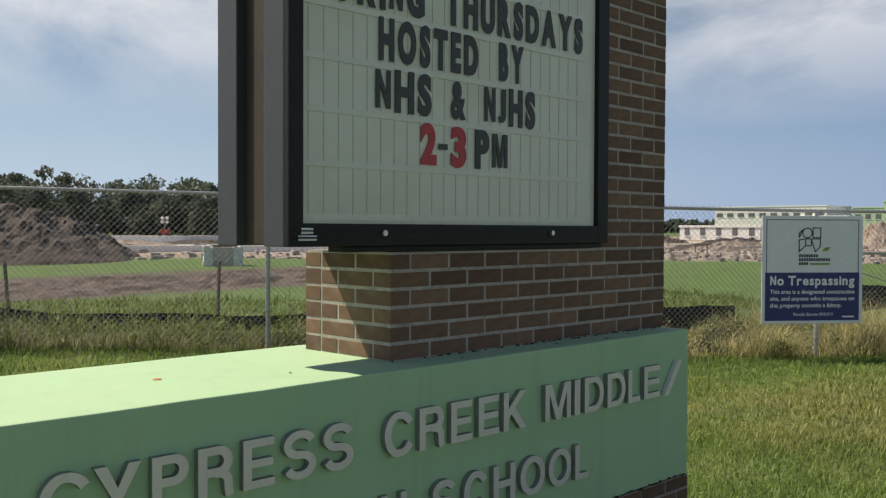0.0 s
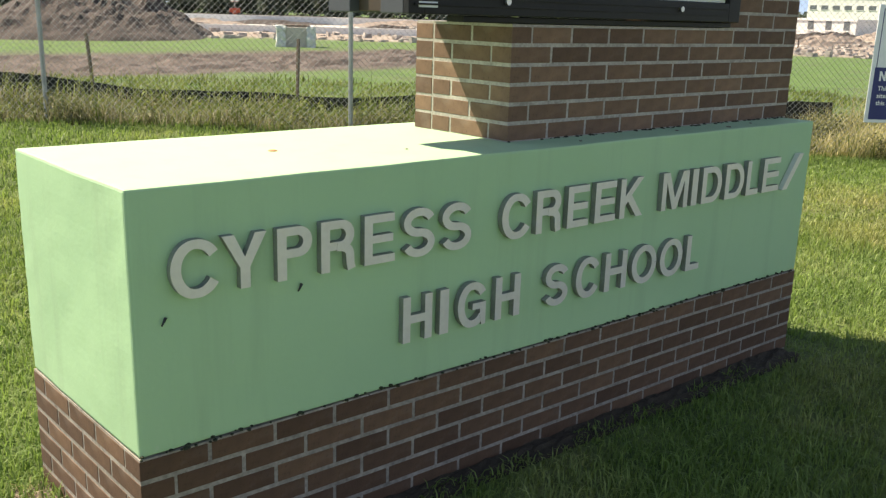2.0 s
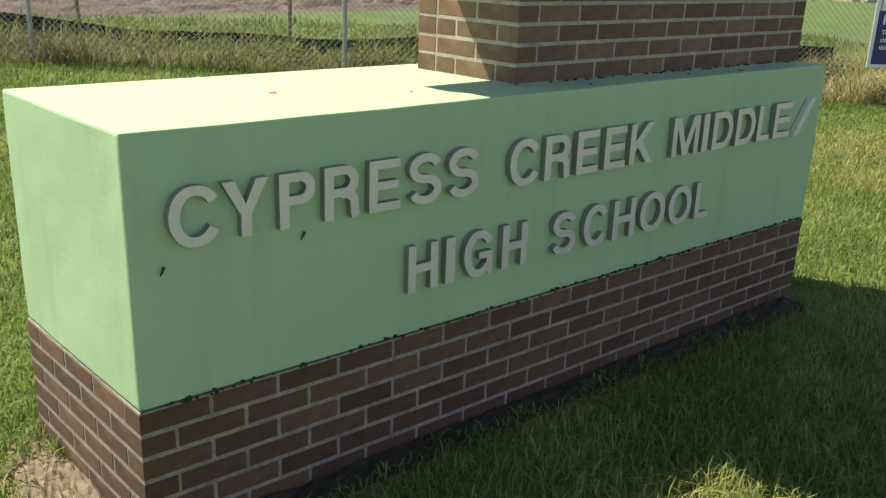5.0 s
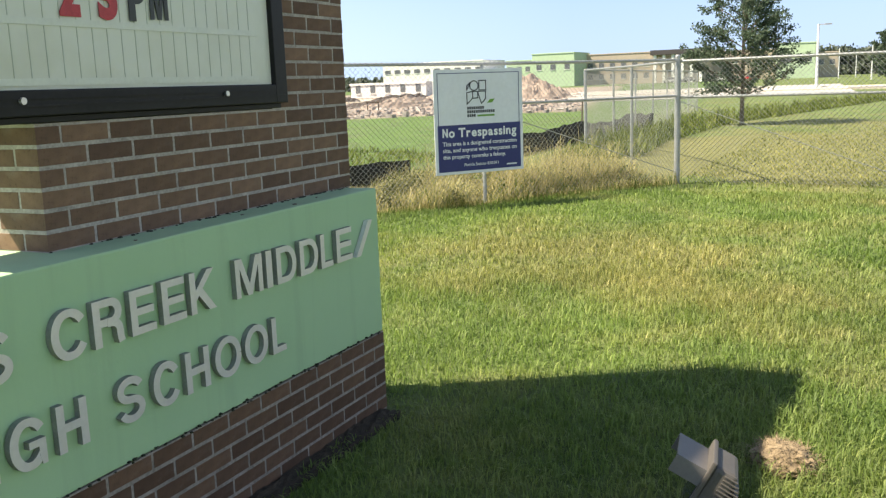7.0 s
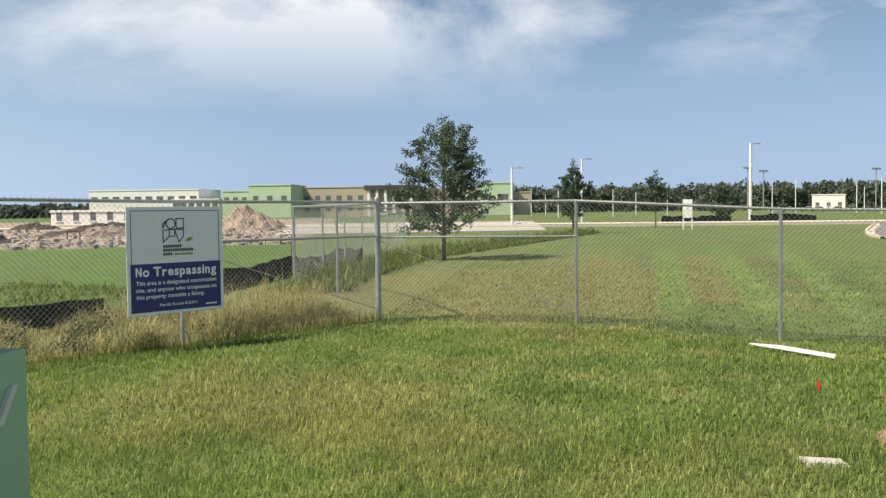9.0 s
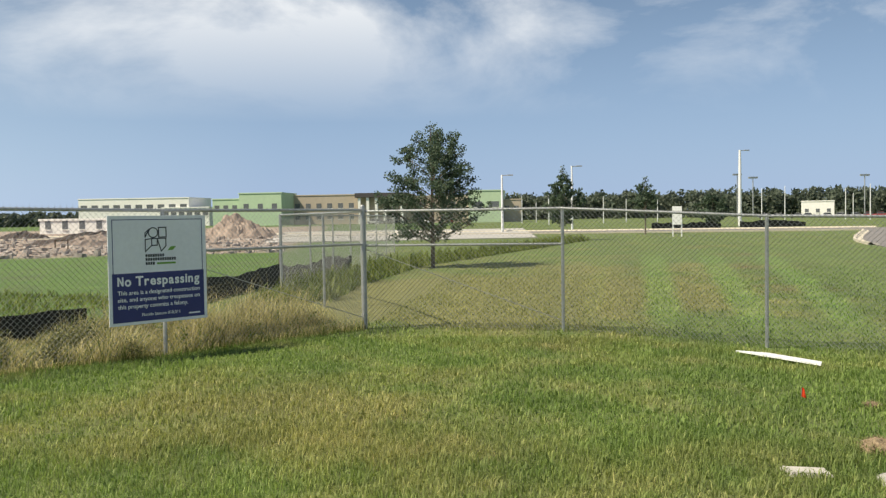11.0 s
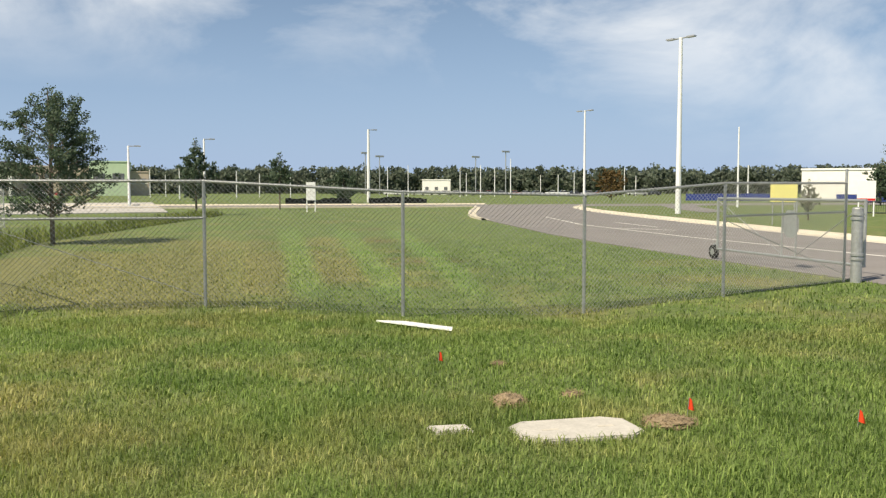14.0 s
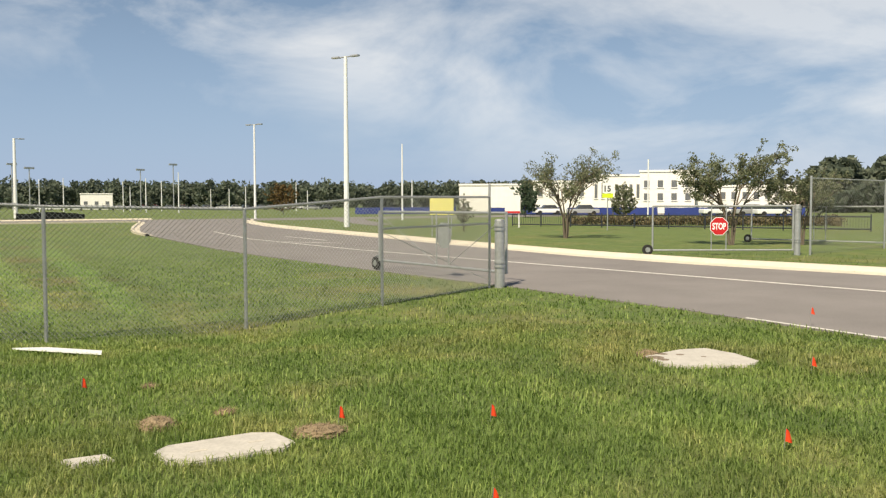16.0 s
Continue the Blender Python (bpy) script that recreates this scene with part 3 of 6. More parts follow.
# the drive, its far kerb and the cross street
ROAD_NEAR = [(-40, -12.4), (5.2, -13.4), (9.0, -14.0), (13.3, -14.35), (18.9, -14.6), (22.0, -14.8), (27.2, -15.2), (31.6, -15.7), (41.8, -17.5), (47.5, -18.5), (52.5, -19.5), (57.2, -20.8), (64.0, -23.0), (72.0, -25.8), (79.0, -28.3), (86.0, -30.6)]
ROAD_FAR = [(-40, -23.3), (-10, -23.3), (5.2, -23.3), (10.5, -23.2), (15.2, -22.9), (20.0, -23.2), (25.0, -24.1), (31, -25.3), (34.5, -26.2), (41, -27.5), (47.5, -28.9), (54, -30.4), (62, -32.4), (70, -34.9), (78, -37.8), (86, -41.5)]


def strip(near, far, z, thick=0.05):
    s = Shape()
    n = len(near)
    v = [(x, y, z) for x, y in near] + [(x, y, z) for x, y in far] + [(x, y, z - thick) for x, y in near] + [(x, y, z - thick) for x, y in far]
    f = [(k + 1, k, n + k, n + k + 1) for k in range(n - 1)]
    f += [(k, k + 1, 2 * n + k + 1, 2 * n + k) for k in range(n - 1)]
    f += [(n + k + 1, n + k, 3 * n + k, 3 * n + k + 1) for k in range(n - 1)]
    return s.add(v, f)


def shifted(line, d):
    """A plan line moved sideways by d to its left."""
    out = []
    for k, p in enumerate(line):
        a, b = line[max(k - 1, 0)], line[min(k + 1, len(line) - 1)]
        t = Vector((b[0] - a[0], b[1] - a[1])).normalized()
        out.append((p[0] - t.y * d, p[1] + t.x * d))
    return out


single("road", strip(ROAD_NEAR, ROAD_FAR, 0.02), M_ASPHALT, "grey asphalt drive curving between lawns", "road", kind="structure")
single("road", strip([(86, 70), (86, -260)], [(99, 70), (99, -260)], 0.016), M_ASPHALT, "grey asphalt street crossing in the distance", "road", kind="structure")


def kerb(line, d0, d1, h, name="kerb"):
    a, b = shifted(line, d0), shifted(line, d1)
    s = Shape()
    n = len(a)
    m1 = shifted(line, d0 + (d1 - d0) * 0.55)
    v = [(x, y, 0.024) for x, y in a] + [(x, y, h * 0.35) for x, y in m1] + [(x, y, h) for x, y in shifted(line, d0 + (d1 - d0) * 0.7)] + [(x, y, h) for x, y in b] + [(x, y, -0.05) for x, y in b]
    f = []
    for r in range(4):
        f += [(r * n + k, (r + 1) * n + k, (r + 1) * n + k + 1, r * n + k + 1) for k in range(n - 1)]
    s.add(v, f)
    return single(name, s, M_KERB, "pale concrete kerb and gutter along the drive", "kerb", kind="structure")


kerb(ROAD_FAR, 0.35, -0.55, 0.16)
kerb([(47.5, -18.5), (52.5, -19.5), (57.2, -20.8), (64.0, -23.0), (72.0, -25.8), (79.0, -28.3), (85.5, -30.4)], -0.25, 0.3, 0.13)
single("road", strip([(58.5, -39.6), (71, -44.2), (95, -55.5)], [(62, -43.5), (75, -49.5), (100, -63)], 0.014), M_ASPHALT, "grey asphalt apron beyond the drive", "road", kind="structure")
kerb([(99.2, 70), (99.2, -36)], -0.3, 0.5, 0.16)
kerb([(85.6, 70), (85.6, -29.8)], 0.3, -0.5, 0.14)


def painted(line, w, name="road_line"):
    return single(name, strip(shifted(line, -w / 2), shifted(line, w / 2), 0.026, 0.004), M_LINE, "white painted line on the asphalt", "road line", kind="structure")


painted([(-30, -19.0), (8.2, -19.25), (19.3, -19.4), (28, -19.6), (40, -20.8)], 0.13)
painted([(40, -20.8), (52, -23.9)], 0.13)
painted([(33.0, -21.9), (36.0, -20.6)], 0.14)
painted([(36.0, -22.8), (42, -23.7)], 0.14)
painted([(-30, -12.7), (5.2, -13.46), (7.5, -13.82)], 0.07)
# pale slab on the site
single("concrete_slab", strip([(64, 19), (70, -1)], [(118, 34), (124, 2)], 0.06, 0.1), M_PALECONC, "pale new concrete slab lying on the site", "slab", kind="structure")
single("concrete_slab", strip([(30, 72), (72, 47)], [(40, 95), (92, 62)], 0.06, 0.1), M_PALECONC, "pale new concrete slab lying on the site", "slab", kind="structure")

# ---- the monument sign ----
BL, BD, BT = 3.2416, 0.8032, 0.4064       # brick base
GT = 1.122                                  # top of the green block
PU = 0.2057                                 # brick step of the pillar
PX, PY, PL, PD = 1.435, 0.168, 9 * PU - 0.0096, 2.5 * PU - 0.0096   # brick pillar
U, C = 0.2032, 0.06773
SKEW = 0.045                                # the ends of the sign are not quite square to its front


def skewed(shape, y0=0.0):
    """Leans the plan of a shape by the sign's skew, from y0 backwards."""
    shape.v = [(x - SKEW * (y - y0), y, z) for x, y, z in shape.v]
    return shape


brick_meshes = {}


def brick_mesh(l, d, kind, material):
    key = (round(l, 3), round(d, 3), kind, material.name)
    if key not in brick_meshes:
        rnd = random.Random(int(l * 1000) * 31 + int(d * 1000))
        c = 0.004
        h = 0.0598
        v = []
        for z, cz in ((0, 1), (c, 0), (h - c, 0), (h, 1)):
            o = c if cz else 0
            for x, y in ((o, o), (l - o, o), (l - o, d - o), (o, d - o)):
                v.append((x - SKEW * y + rnd.uniform(-0.0003, 0.0003), y + rnd.uniform(-0.0003, 0.0003), z + rnd.uniform(-0.0008, 0.0008)))
        f = [(3, 2, 1, 0), (12, 13, 14, 15)]
        for r in range(3):
            f += [(r * 4 + k, r * 4 + (k + 1) % 4, r * 4 + 4 + (k + 1) % 4, r * 4 + 4 + k) for k in range(4)]
        me = bpy.data.meshes.new("brick")
        me.from_pydata(v, [], f)
        me.materials.append(material)
        brick_meshes[key] = me
    return brick_meshes[key]


def ring_course(x0, y0, z, nx, ny, odd, parent, sides, rest, u=U):
    """One course of a rectangular brick shell, nx by ny bricks round. sides: faces whose bricks are objects."""
    lx, ly, b, h = nx * u - 0.0096, ny * u - 0.0096, u / 2 - 0.0096, u / 2
    j = 0.0124
    runs = []
    # front and back run full length in even courses, the sides in odd ones
    for face in ("front", "back"):
        y = y0 if face == "front" else y0 + ly - b
        x, end = (x0, x0 + lx) if not odd else (x0 + h, x0 + lx - h)
        while x < end - 0.03:
            runs.append((face, x, y, min(u - j, end - x), b))
            x += u
    for face in ("left", "right"):
        x = x0 if face == "left" else x0 + lx - b
        y, end = (y0, y0 + ly) if odd else (y0 + h, y0 + ly - h)
        while y < end - 0.03:
            runs.append((face, x, y, b, min(u - j, end - y)))
            y += u
    for face, x, y, l, d in runs:
        jx, jy = random.uniform(-0.0003, 0.0003), random.uniform(-0.0003, 0.0003)
        sx_ = -SKEW * (y - y0)
        if face in sides:
            ob = new("brick", brick_mesh(l, d, random.randrange(3), M_BASEBRICK if parent is base else M_BRICK))
            ob.parent = parent
            ob.location = (x + sx_ + jx, y + jy, z)
        else:
            b_ = skewed(Shape().box(x, x + l, y, y + d, z, z + 0.0598), y0)
            rest.add(b_.v, b_.f)


base = thing("brick_base", pose(0, 0, 0), "brown brick base under the green block of the sign", "base")
core = Shape().box(0.0014, BL - 0.0014, 0.0014, BD - 0.0014, -0.3, BT - 0.004)
part("mortar", skewed(core), M_BASEMORTAR, base, "grey mortar joints")

block = thing("sign_block", pose(0, 0, 0), "light green stucco block with raised grey letters", "sign")
bm = bmesh.new()
bmesh.ops.create_cube(bm, size=1.0, matrix=Matrix.Translation((BL / 2, BD / 2, (BT + GT) / 2)) @ Matrix.Diagonal((BL - 0.004, BD - 0.004, GT - BT, 1)))
bmesh.ops.subdivide_edges(bm, edges=bm.edges[:], cuts=24, use_grid_fill=True)
for v in bm.verts:
    n = noise.noise(v.co * 3.1) * 0.0035 + noise.noise(v.co * 11) * 0.0015
    v.co.y += n if v.co.y < BD / 2 else -n
    v.co.x += n if v.co.x < BL / 2 else -n
    v.co.z += n * 0.6 if v.co.z > GT - 0.01 else 0
edges = [e for e in bm.edges if len(e.link_faces) == 2 and e.calc_face_angle(0) > 0.8]
bmesh.ops.bevel(bm, geom=edges, offset=0.008, segments=2, profile=0.6, affect="EDGES")
part("block", skewed(Shape().take(bm)), M_STUCCO, block)
# raised letters
TOP_LINE = [("C", 0.100, 0.233), ("Y", 0.243, 0.374), ("P", 0.405, 0.516), ("R", 0.545, 0.662), ("E", 0.694, 0.805), ("S", 0.838, 0.959), ("S", 0.989, 1.111),
            ("C", 1.246, 1.378), ("R", 1.407, 1.532), ("E", 1.564, 1.676), ("E", 1.710, 1.825), ("K", 1.850, 1.985),
            ("M", 2.103, 2.270), ("I", 2.296, 2.334), ("D", 2.365, 2.503), ("D", 2.530, 2.668), ("L", 2.690, 2.785), ("E", 2.818, 2.952)]
LOW_LINE = [("H", 0.841, 0.957), ("I", 0.989, 1.026), ("G", 1.065, 1.188), ("H", 1.232, 1.348), ("S", 1.473, 1.590), ("C", 1.633, 1.758), ("H", 1.794, 1.920), ("O", 1.951, 2.103), ("O", 2.127, 2.275), ("L", 2.303, 2.395)]


def sweep(s, path, width, d0, d1):
    """A flat band of the given width along 2D points, from depth d0 to d1 along y; width may vary along it."""
    n = len(path)
    left, right = [], []
    for k, p in enumerate(path):
        a, b = path[max(k - 1, 0)], path[min(k + 1, n - 1)]
        t = Vector((b[0] - a[0], b[1] - a[1])).normalized() * (width(t_of(path, k)) if callable(width) else width) / 2
        left.append((p[0] - t.y, p[1] + t.x))
        right.append((p[0] + t.y, p[1] - t.x))
    v = [(x, d, z) for d in (d0, d1) for side in (left, right) for x, z in side]
    f = []
    for k in range(n - 1):
        f += [(k, n + k, n + k + 1, k + 1), (2 * n + k + 1, 3 * n + k + 1, 3 * n + k, 2 * n + k), (k + 1, 2 * n + k + 1, 2 * n + k, k), (n + k, 3 * n + k, 3 * n + k + 1, n + k + 1)]
    f += [(0, 2 * n, 3 * n, n), (2 * n - 1, 4 * n - 1, 3 * n - 1, n - 1)]
    return s.add(v, f)


def t_of(path, k):
    """How steep a path is at its point k: 0 level, 1 upright."""
    a, b = path[max(k - 1, 0)], path[min(k + 1, len(path) - 1)]
    return abs(b[1] - a[1]) / (math.hypot(b[0] - a[0], b[1] - a[1]) + 1e-9)


def arc(cx, cz, rx, rz, a0, a1, n=20):
    return [(cx + rx * math.cos(radians(a0 + (a1 - a0) * k / n)), cz + rz * math.sin(radians(a0 + (a1 - a0) * k / n))) for k in range(n + 1)]


STEM, BAR = 0.195, 0.165


def grotesque(ch, w, depth):
    """A heavy sans-serif capital one unit high and w wide, its front at y = -depth."""
    s, t, h = Shape(), STEM, BAR
    thick = lambda steep: h + (t - h) * steep
    front, lift = -depth, -depth - 0.004

    def plate(pts, y=front):
        s.plate(pts, y, 0.0, 1)

    if ch == "I":
        plate([(0, 0), (w, 0), (w, 1), (0, 1)])
    elif ch == "H":
        plate([(0, 0), (t, 0), (t, 0.41), (w - t, 0.41), (w - t, 0), (w, 0), (w, 1), (w - t, 1), (w - t, 0.59), (t, 0.59), (t, 1), (0, 1)])
    elif ch == "E":
        plate([(0, 0), (w, 0), (w, h), (t, h), (t, 0.425), (w * 0.94, 0.425), (w * 0.94, 0.585), (t, 0.585), (t, 1 - h), (w * 0.98, 1 - h), (w * 0.98, 1), (0, 1)])
    elif ch == "L":
        plate([(0, 0), (w, 0), (w, h), (t, h), (t, 1), (0, 1)])
    elif ch == "Y":
        plate([(w / 2 - t / 2, 0), (w / 2 + t / 2, 0), (w / 2 + t / 2, 0.39), (w, 1), (w - 0.235, 1), (w / 2, 0.58), (0.235, 1), (0, 1), (w / 2 - t / 2, 0.39)])
    elif ch == "K":
        plate([(0, 0), (t, 0), (t, 0.30), (0.30, 0.42), (w - 0.25, 0), (w, 0), (0.44, 0.57), (w * 0.98, 1), (w * 0.98 - 0.25, 1), (t, 0.56), (t, 1), (0, 1)])
    elif ch == "M":
        plate([(0, 0), (0.18, 0), (0.18, 0.74), (w / 2 - 0.09, 0), (w / 2 + 0.09, 0), (w - 0.18, 0.74), (w - 0.18, 0), (w, 0), (w, 1), (w - 0.27, 1), (w / 2, 0.30), (0.27, 1), (0, 1)])
    elif ch == "O":
        sweep(s, arc(w / 2, 0.5, w / 2 - t / 2, 0.52 - h / 2, 0, 360, 40), thick, front, 0.0)
    elif ch in "CG":
        pts = arc(w * 0.5, 0.5, w * 0.5 - t / 2, 0.52 - h / 2, 33, 327 if ch == "C" else 322, 34)
        k = (w - t * 0.42) / max(x for x, z in pts)
        sweep(s, [(t / 2 + (x - t / 2) * (k if x > w / 2 else 1.0) if x > w / 2 else x, z) for x, z in pts], thick, front, 0.0)
        if ch == "G":
            plate([(w * 0.52, 0.38), (w - 0.17, 0.38), (w - 0.17, 0.2), (w - 0.12, 0.0), (w, 0.0), (w, 0.53), (w * 0.52, 0.53)], lift)
    elif ch == "S":
        rx, rz = w / 2 - t * 0.46, (1.03 - h) / 4
        top = arc(w / 2, 0.5 + rz, rx, rz, 18, 270, 22)
        low = arc(w / 2, 0.5 - rz, rx, rz, 90, -162, 22)
        sweep(s, top[:-1] + low[1:], lambda steep: h + 0.02 * steep, front, 0.0)
    elif ch in "PRD":
        z0 = h / 2 if ch == "D" else 0.50
        rz = (1 - h / 2 - z0) / 2
        rx = min(rz * (0.86 if ch == "D" else 1.0), w - t * 1.4)
        plate([(0, 0), (t, 0), (t, 1), (0, 1)], lift)
        ex = w - t / 2 - (0.03 if ch == "R" else 0.0)
        bowl = [(t * 0.6, 1 - h / 2)] + arc(ex - rx, z0 + rz, rx, rz, 90, -90, 18) + [(t * 0.6, z0)]
        sweep(s, bowl, thick, front, 0.0)
        if ch == "R":
            leg = [(w * 0.46, 0.49)] + arc(w - t / 2 - 0.26, 0.29, 0.23, 0.19, 80, 0, 8) + [(w - t / 2 - 0.02, 0.12), (w - t / 2 + 0.01, 0.0)]
            sweep(s, leg, 0.185, lift, 0.0)
    return s


def cast_letter(ch, x0, x1, z, height, depth):
    shape = grotesque(ch, (x1 - x0) / height, depth / height)
    shape.v = [(x0 + x * height, y * height - 0.001, z + q * height) for x, y, q in shape.v]
    ob = part("letter", shape, M_LETTER, block)
    # returns darker than the face, with the shade on them put into the colour
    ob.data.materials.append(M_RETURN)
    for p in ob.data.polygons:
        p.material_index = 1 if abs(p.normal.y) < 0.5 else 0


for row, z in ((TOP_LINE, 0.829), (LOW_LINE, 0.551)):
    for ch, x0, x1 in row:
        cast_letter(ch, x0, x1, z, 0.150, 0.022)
part("letter", Shape().plate([(2.985, 0.825), (3.025, 0.825), (3.142, 0.982), (3.102, 0.982)], -0.024, -0.001, 1), M_LETTER, block)
# insect nests and chipped specks stuck to the front
for x, z in ((0.083, 0.772), (0.485, 0.795)):
    single("debris_speck", Shape().rod((x - 0.004, -0.003, z - 0.011), (x + 0.006, -0.006, z + 0.011), 0.0022, 6, 0.0045), M_INK, "small dark speck stuck to the green wall", "debris")
# mossy grime along the foot of the block
s = Shape()
for k in range(130):
    x = random.uniform(0, BL)
    s.ball((x, -0.002, BT + random.uniform(-0.006, 0.008)), random.uniform(0.003, 0.009), 5, 3, 0.6)
single("grime_line", s, plain("dark_moss", (0.035, 0.042, 0.025), 0.95, vary=0.5, scale=30), "dark moss along the joint over the bricks", "moss", kind="stuff")

pillar = thing("brick_pillar", pose(0, 0, 0), "brown brick pillar rising from the green block", "pillar")
LOWER, TALL = 6, 28
COLX = PX + PL - (3 * PU - 0.0096)
core = Shape().box(PX + 0.0014, PX + PL - 0.0014, PY + 0.0014, PY + PD - 0.0014, GT - 0.004, GT + LOWER * C)
core.box(COLX + 0.0014, PX + PL - 0.0014, PY + 0.0014, PY + PD - 0.0014, GT + LOWER * C, GT + TALL * C - 0.012)
part("mortar", skewed(core, PY), M_MORTAR, pillar, "grey mortar joints")

s = Shape()
for k in range(90):
    x = PX + PL * random.random() ** 0.7
    s.ball((x, PY - 0.003 - 0.02 * random.random() ** 3, GT + 0.001), random.uniform(0.003, 0.010), 5, 3, 0.5)
single("grime_line", s, bpy.data.materials["dark_moss"], "dark moss and leaf crumbs along the pillar foot", "moss", kind="stuff")

# the two-sided letter board cabinet
CX0, CX1, CZ0, CZ1, CY0, CY1 = 0.962, 2.745, 1.553, 2.90, 0.135, 0.60
cab = thing("message_board", pose(0, 0, 0), "dark framed changeable-letter message board fixed to the pillar", "message board")
part("cabinet_side", Shape().cbox(CX0, COLX - 0.006, CY0 + 0.03, CY0 + 0.15, CZ0, CZ1, 0.004), M_SIDE, cab, "grey painted metal cabinet")
part("cabinet_side", Shape().cbox(CX0, COLX - 0.006, CY1 - 0.14, CY1 - 0.01, CZ0, CZ1, 0.004), M_SIDE, cab, "grey painted metal cabinet")
part("pole_cover", Shape().cbox(CX0 + 0.035, COLX - 0.006, CY0 + 0.153, CY1 - 0.143, CZ0 + 0.004, CZ1 - 0.01, 0.004), M_COVER, cab, "brown metal cover between the cabinets")
fr = 0.072
front = CY0
s = Shape()
s.cbox(CX0, CX0 + fr - 0.012, front, front + 0.029, CZ0, CZ1, 0.004)
s.cbox(CX1 - fr - 0.01, CX1, front, front + 0.029, CZ0, CZ1, 0.004)
s.cbox(CX0 + fr - 0.012, CX1 - fr - 0.01, front, front + 0.029, CZ0, CZ0 + 0.078, 0.004)
s.cbox(CX0 + fr - 0.012, CX1 - fr - 0.01, front, front + 0.029, CZ1 - 0.078, CZ1, 0.004)
s.box(CX0 + 0.02, CX1 - 0.02, front - 0.006, front, CZ0 + 0.028, CZ0 + 0.034)
s.box(CX0 + 0.02, CX1 - 0.02, front - 0.006, front, CZ0 + 0.052, CZ0 + 0.057)
part("door_frame", s, M_FRAME, cab, "near-black aluminium door frame")
part("drip_edge", Shape().cbox(CX0 + 0.25, CX1 - 0.01, front + 0.032, front + 0.12, CZ0 - 0.022, CZ0 - 0.001, 0.003), M_FRAME, cab)
PYF = front + 0.022
part("letter_panel", Shape().box(CX0 + fr - 0.01, CX1 - fr - 0.012, PYF, PYF + 0.006, CZ0 + 0.08, CZ1 - 0.08), M_PANEL, cab, "pale green-white letter board")
ROWS = [1.656, 1.84, 2.026, 2.206, 2.388, 2.57, 2.745]
for z in ROWS:
    part("letter_track", Shape().box(CX0 + fr - 0.006, CX1 - fr - 0.10, PYF - 0.004, PYF - 0.0005, z - 0.011, z + 0.011), M_SLOT, cab)
for k in range(25):
    x = CX0 + fr + 0.02 + k * 0.064
    if x < CX1 - fr - 0.12:
        s = Shape()
        for z0, z1 in zip(ROWS[:-1], ROWS[1:]):
            s.box(x, x + 0.0028, PYF - 0.0015, PYF - 0.0003, z0 + 0.012, z1 - 0.012)
        part("board_seam", s, M_SEAM, cab)
for x in (1.372, 2.325):
    part("lock_knob", Shape().rod((x, front, 1.600), (x, front - 0.012, 1.600), 0.011, 12), M_SCREW, cab, "small steel lock")
part("sticker", Shape().box(1.0, 1.075, front - 0.002, front - 0.0002, 1.574, 1.592), M_WHITE, cab, "white maker's sticker")
part("sticker", Shape().box(1.012, 1.06, front - 0.002, front - 0.0002, 1.597, 1.617), M_SIGNWHITE, cab)


def board_text(words, z, material, h=0.138):
    for word in words:
        lettering([word], z, PYF - 0.0045, h, 0.003, 0.036 if word[0] == "&" else 0.052, material, cab, 0.15)


board_text([("ORING", 1.14, 1.585), ("THURSDAYS", 1.70, 2.56)], 2.418, M_BLACKLET)
board_text([("HOSTED", 1.362, 1.878), ("BY", 2.005, 2.155)], 2.236, M_BLACKLET)
board_text([("NHS", 1.347, 1.622), ("&", 1.728, 1.808), ("NJHS", 1.918, 2.232)], 2.053, M_BLACKLET)
board_text([("2", 1.566, 1.65)], 1.870, M_REDLET)
board_text([("3", 1.728, 1.812)], 1.868, M_REDLET)
part("letter", Shape().box(1.662, 1.708, PYF - 0.008, PYF - 0.004, 1.922, 1.944), M_BLACKLET, cab)
board_text([("PM", 1.864, 2.056)], 1.868, M_BLACKLET)

# ---- chain link fences ----
FH = 1.83


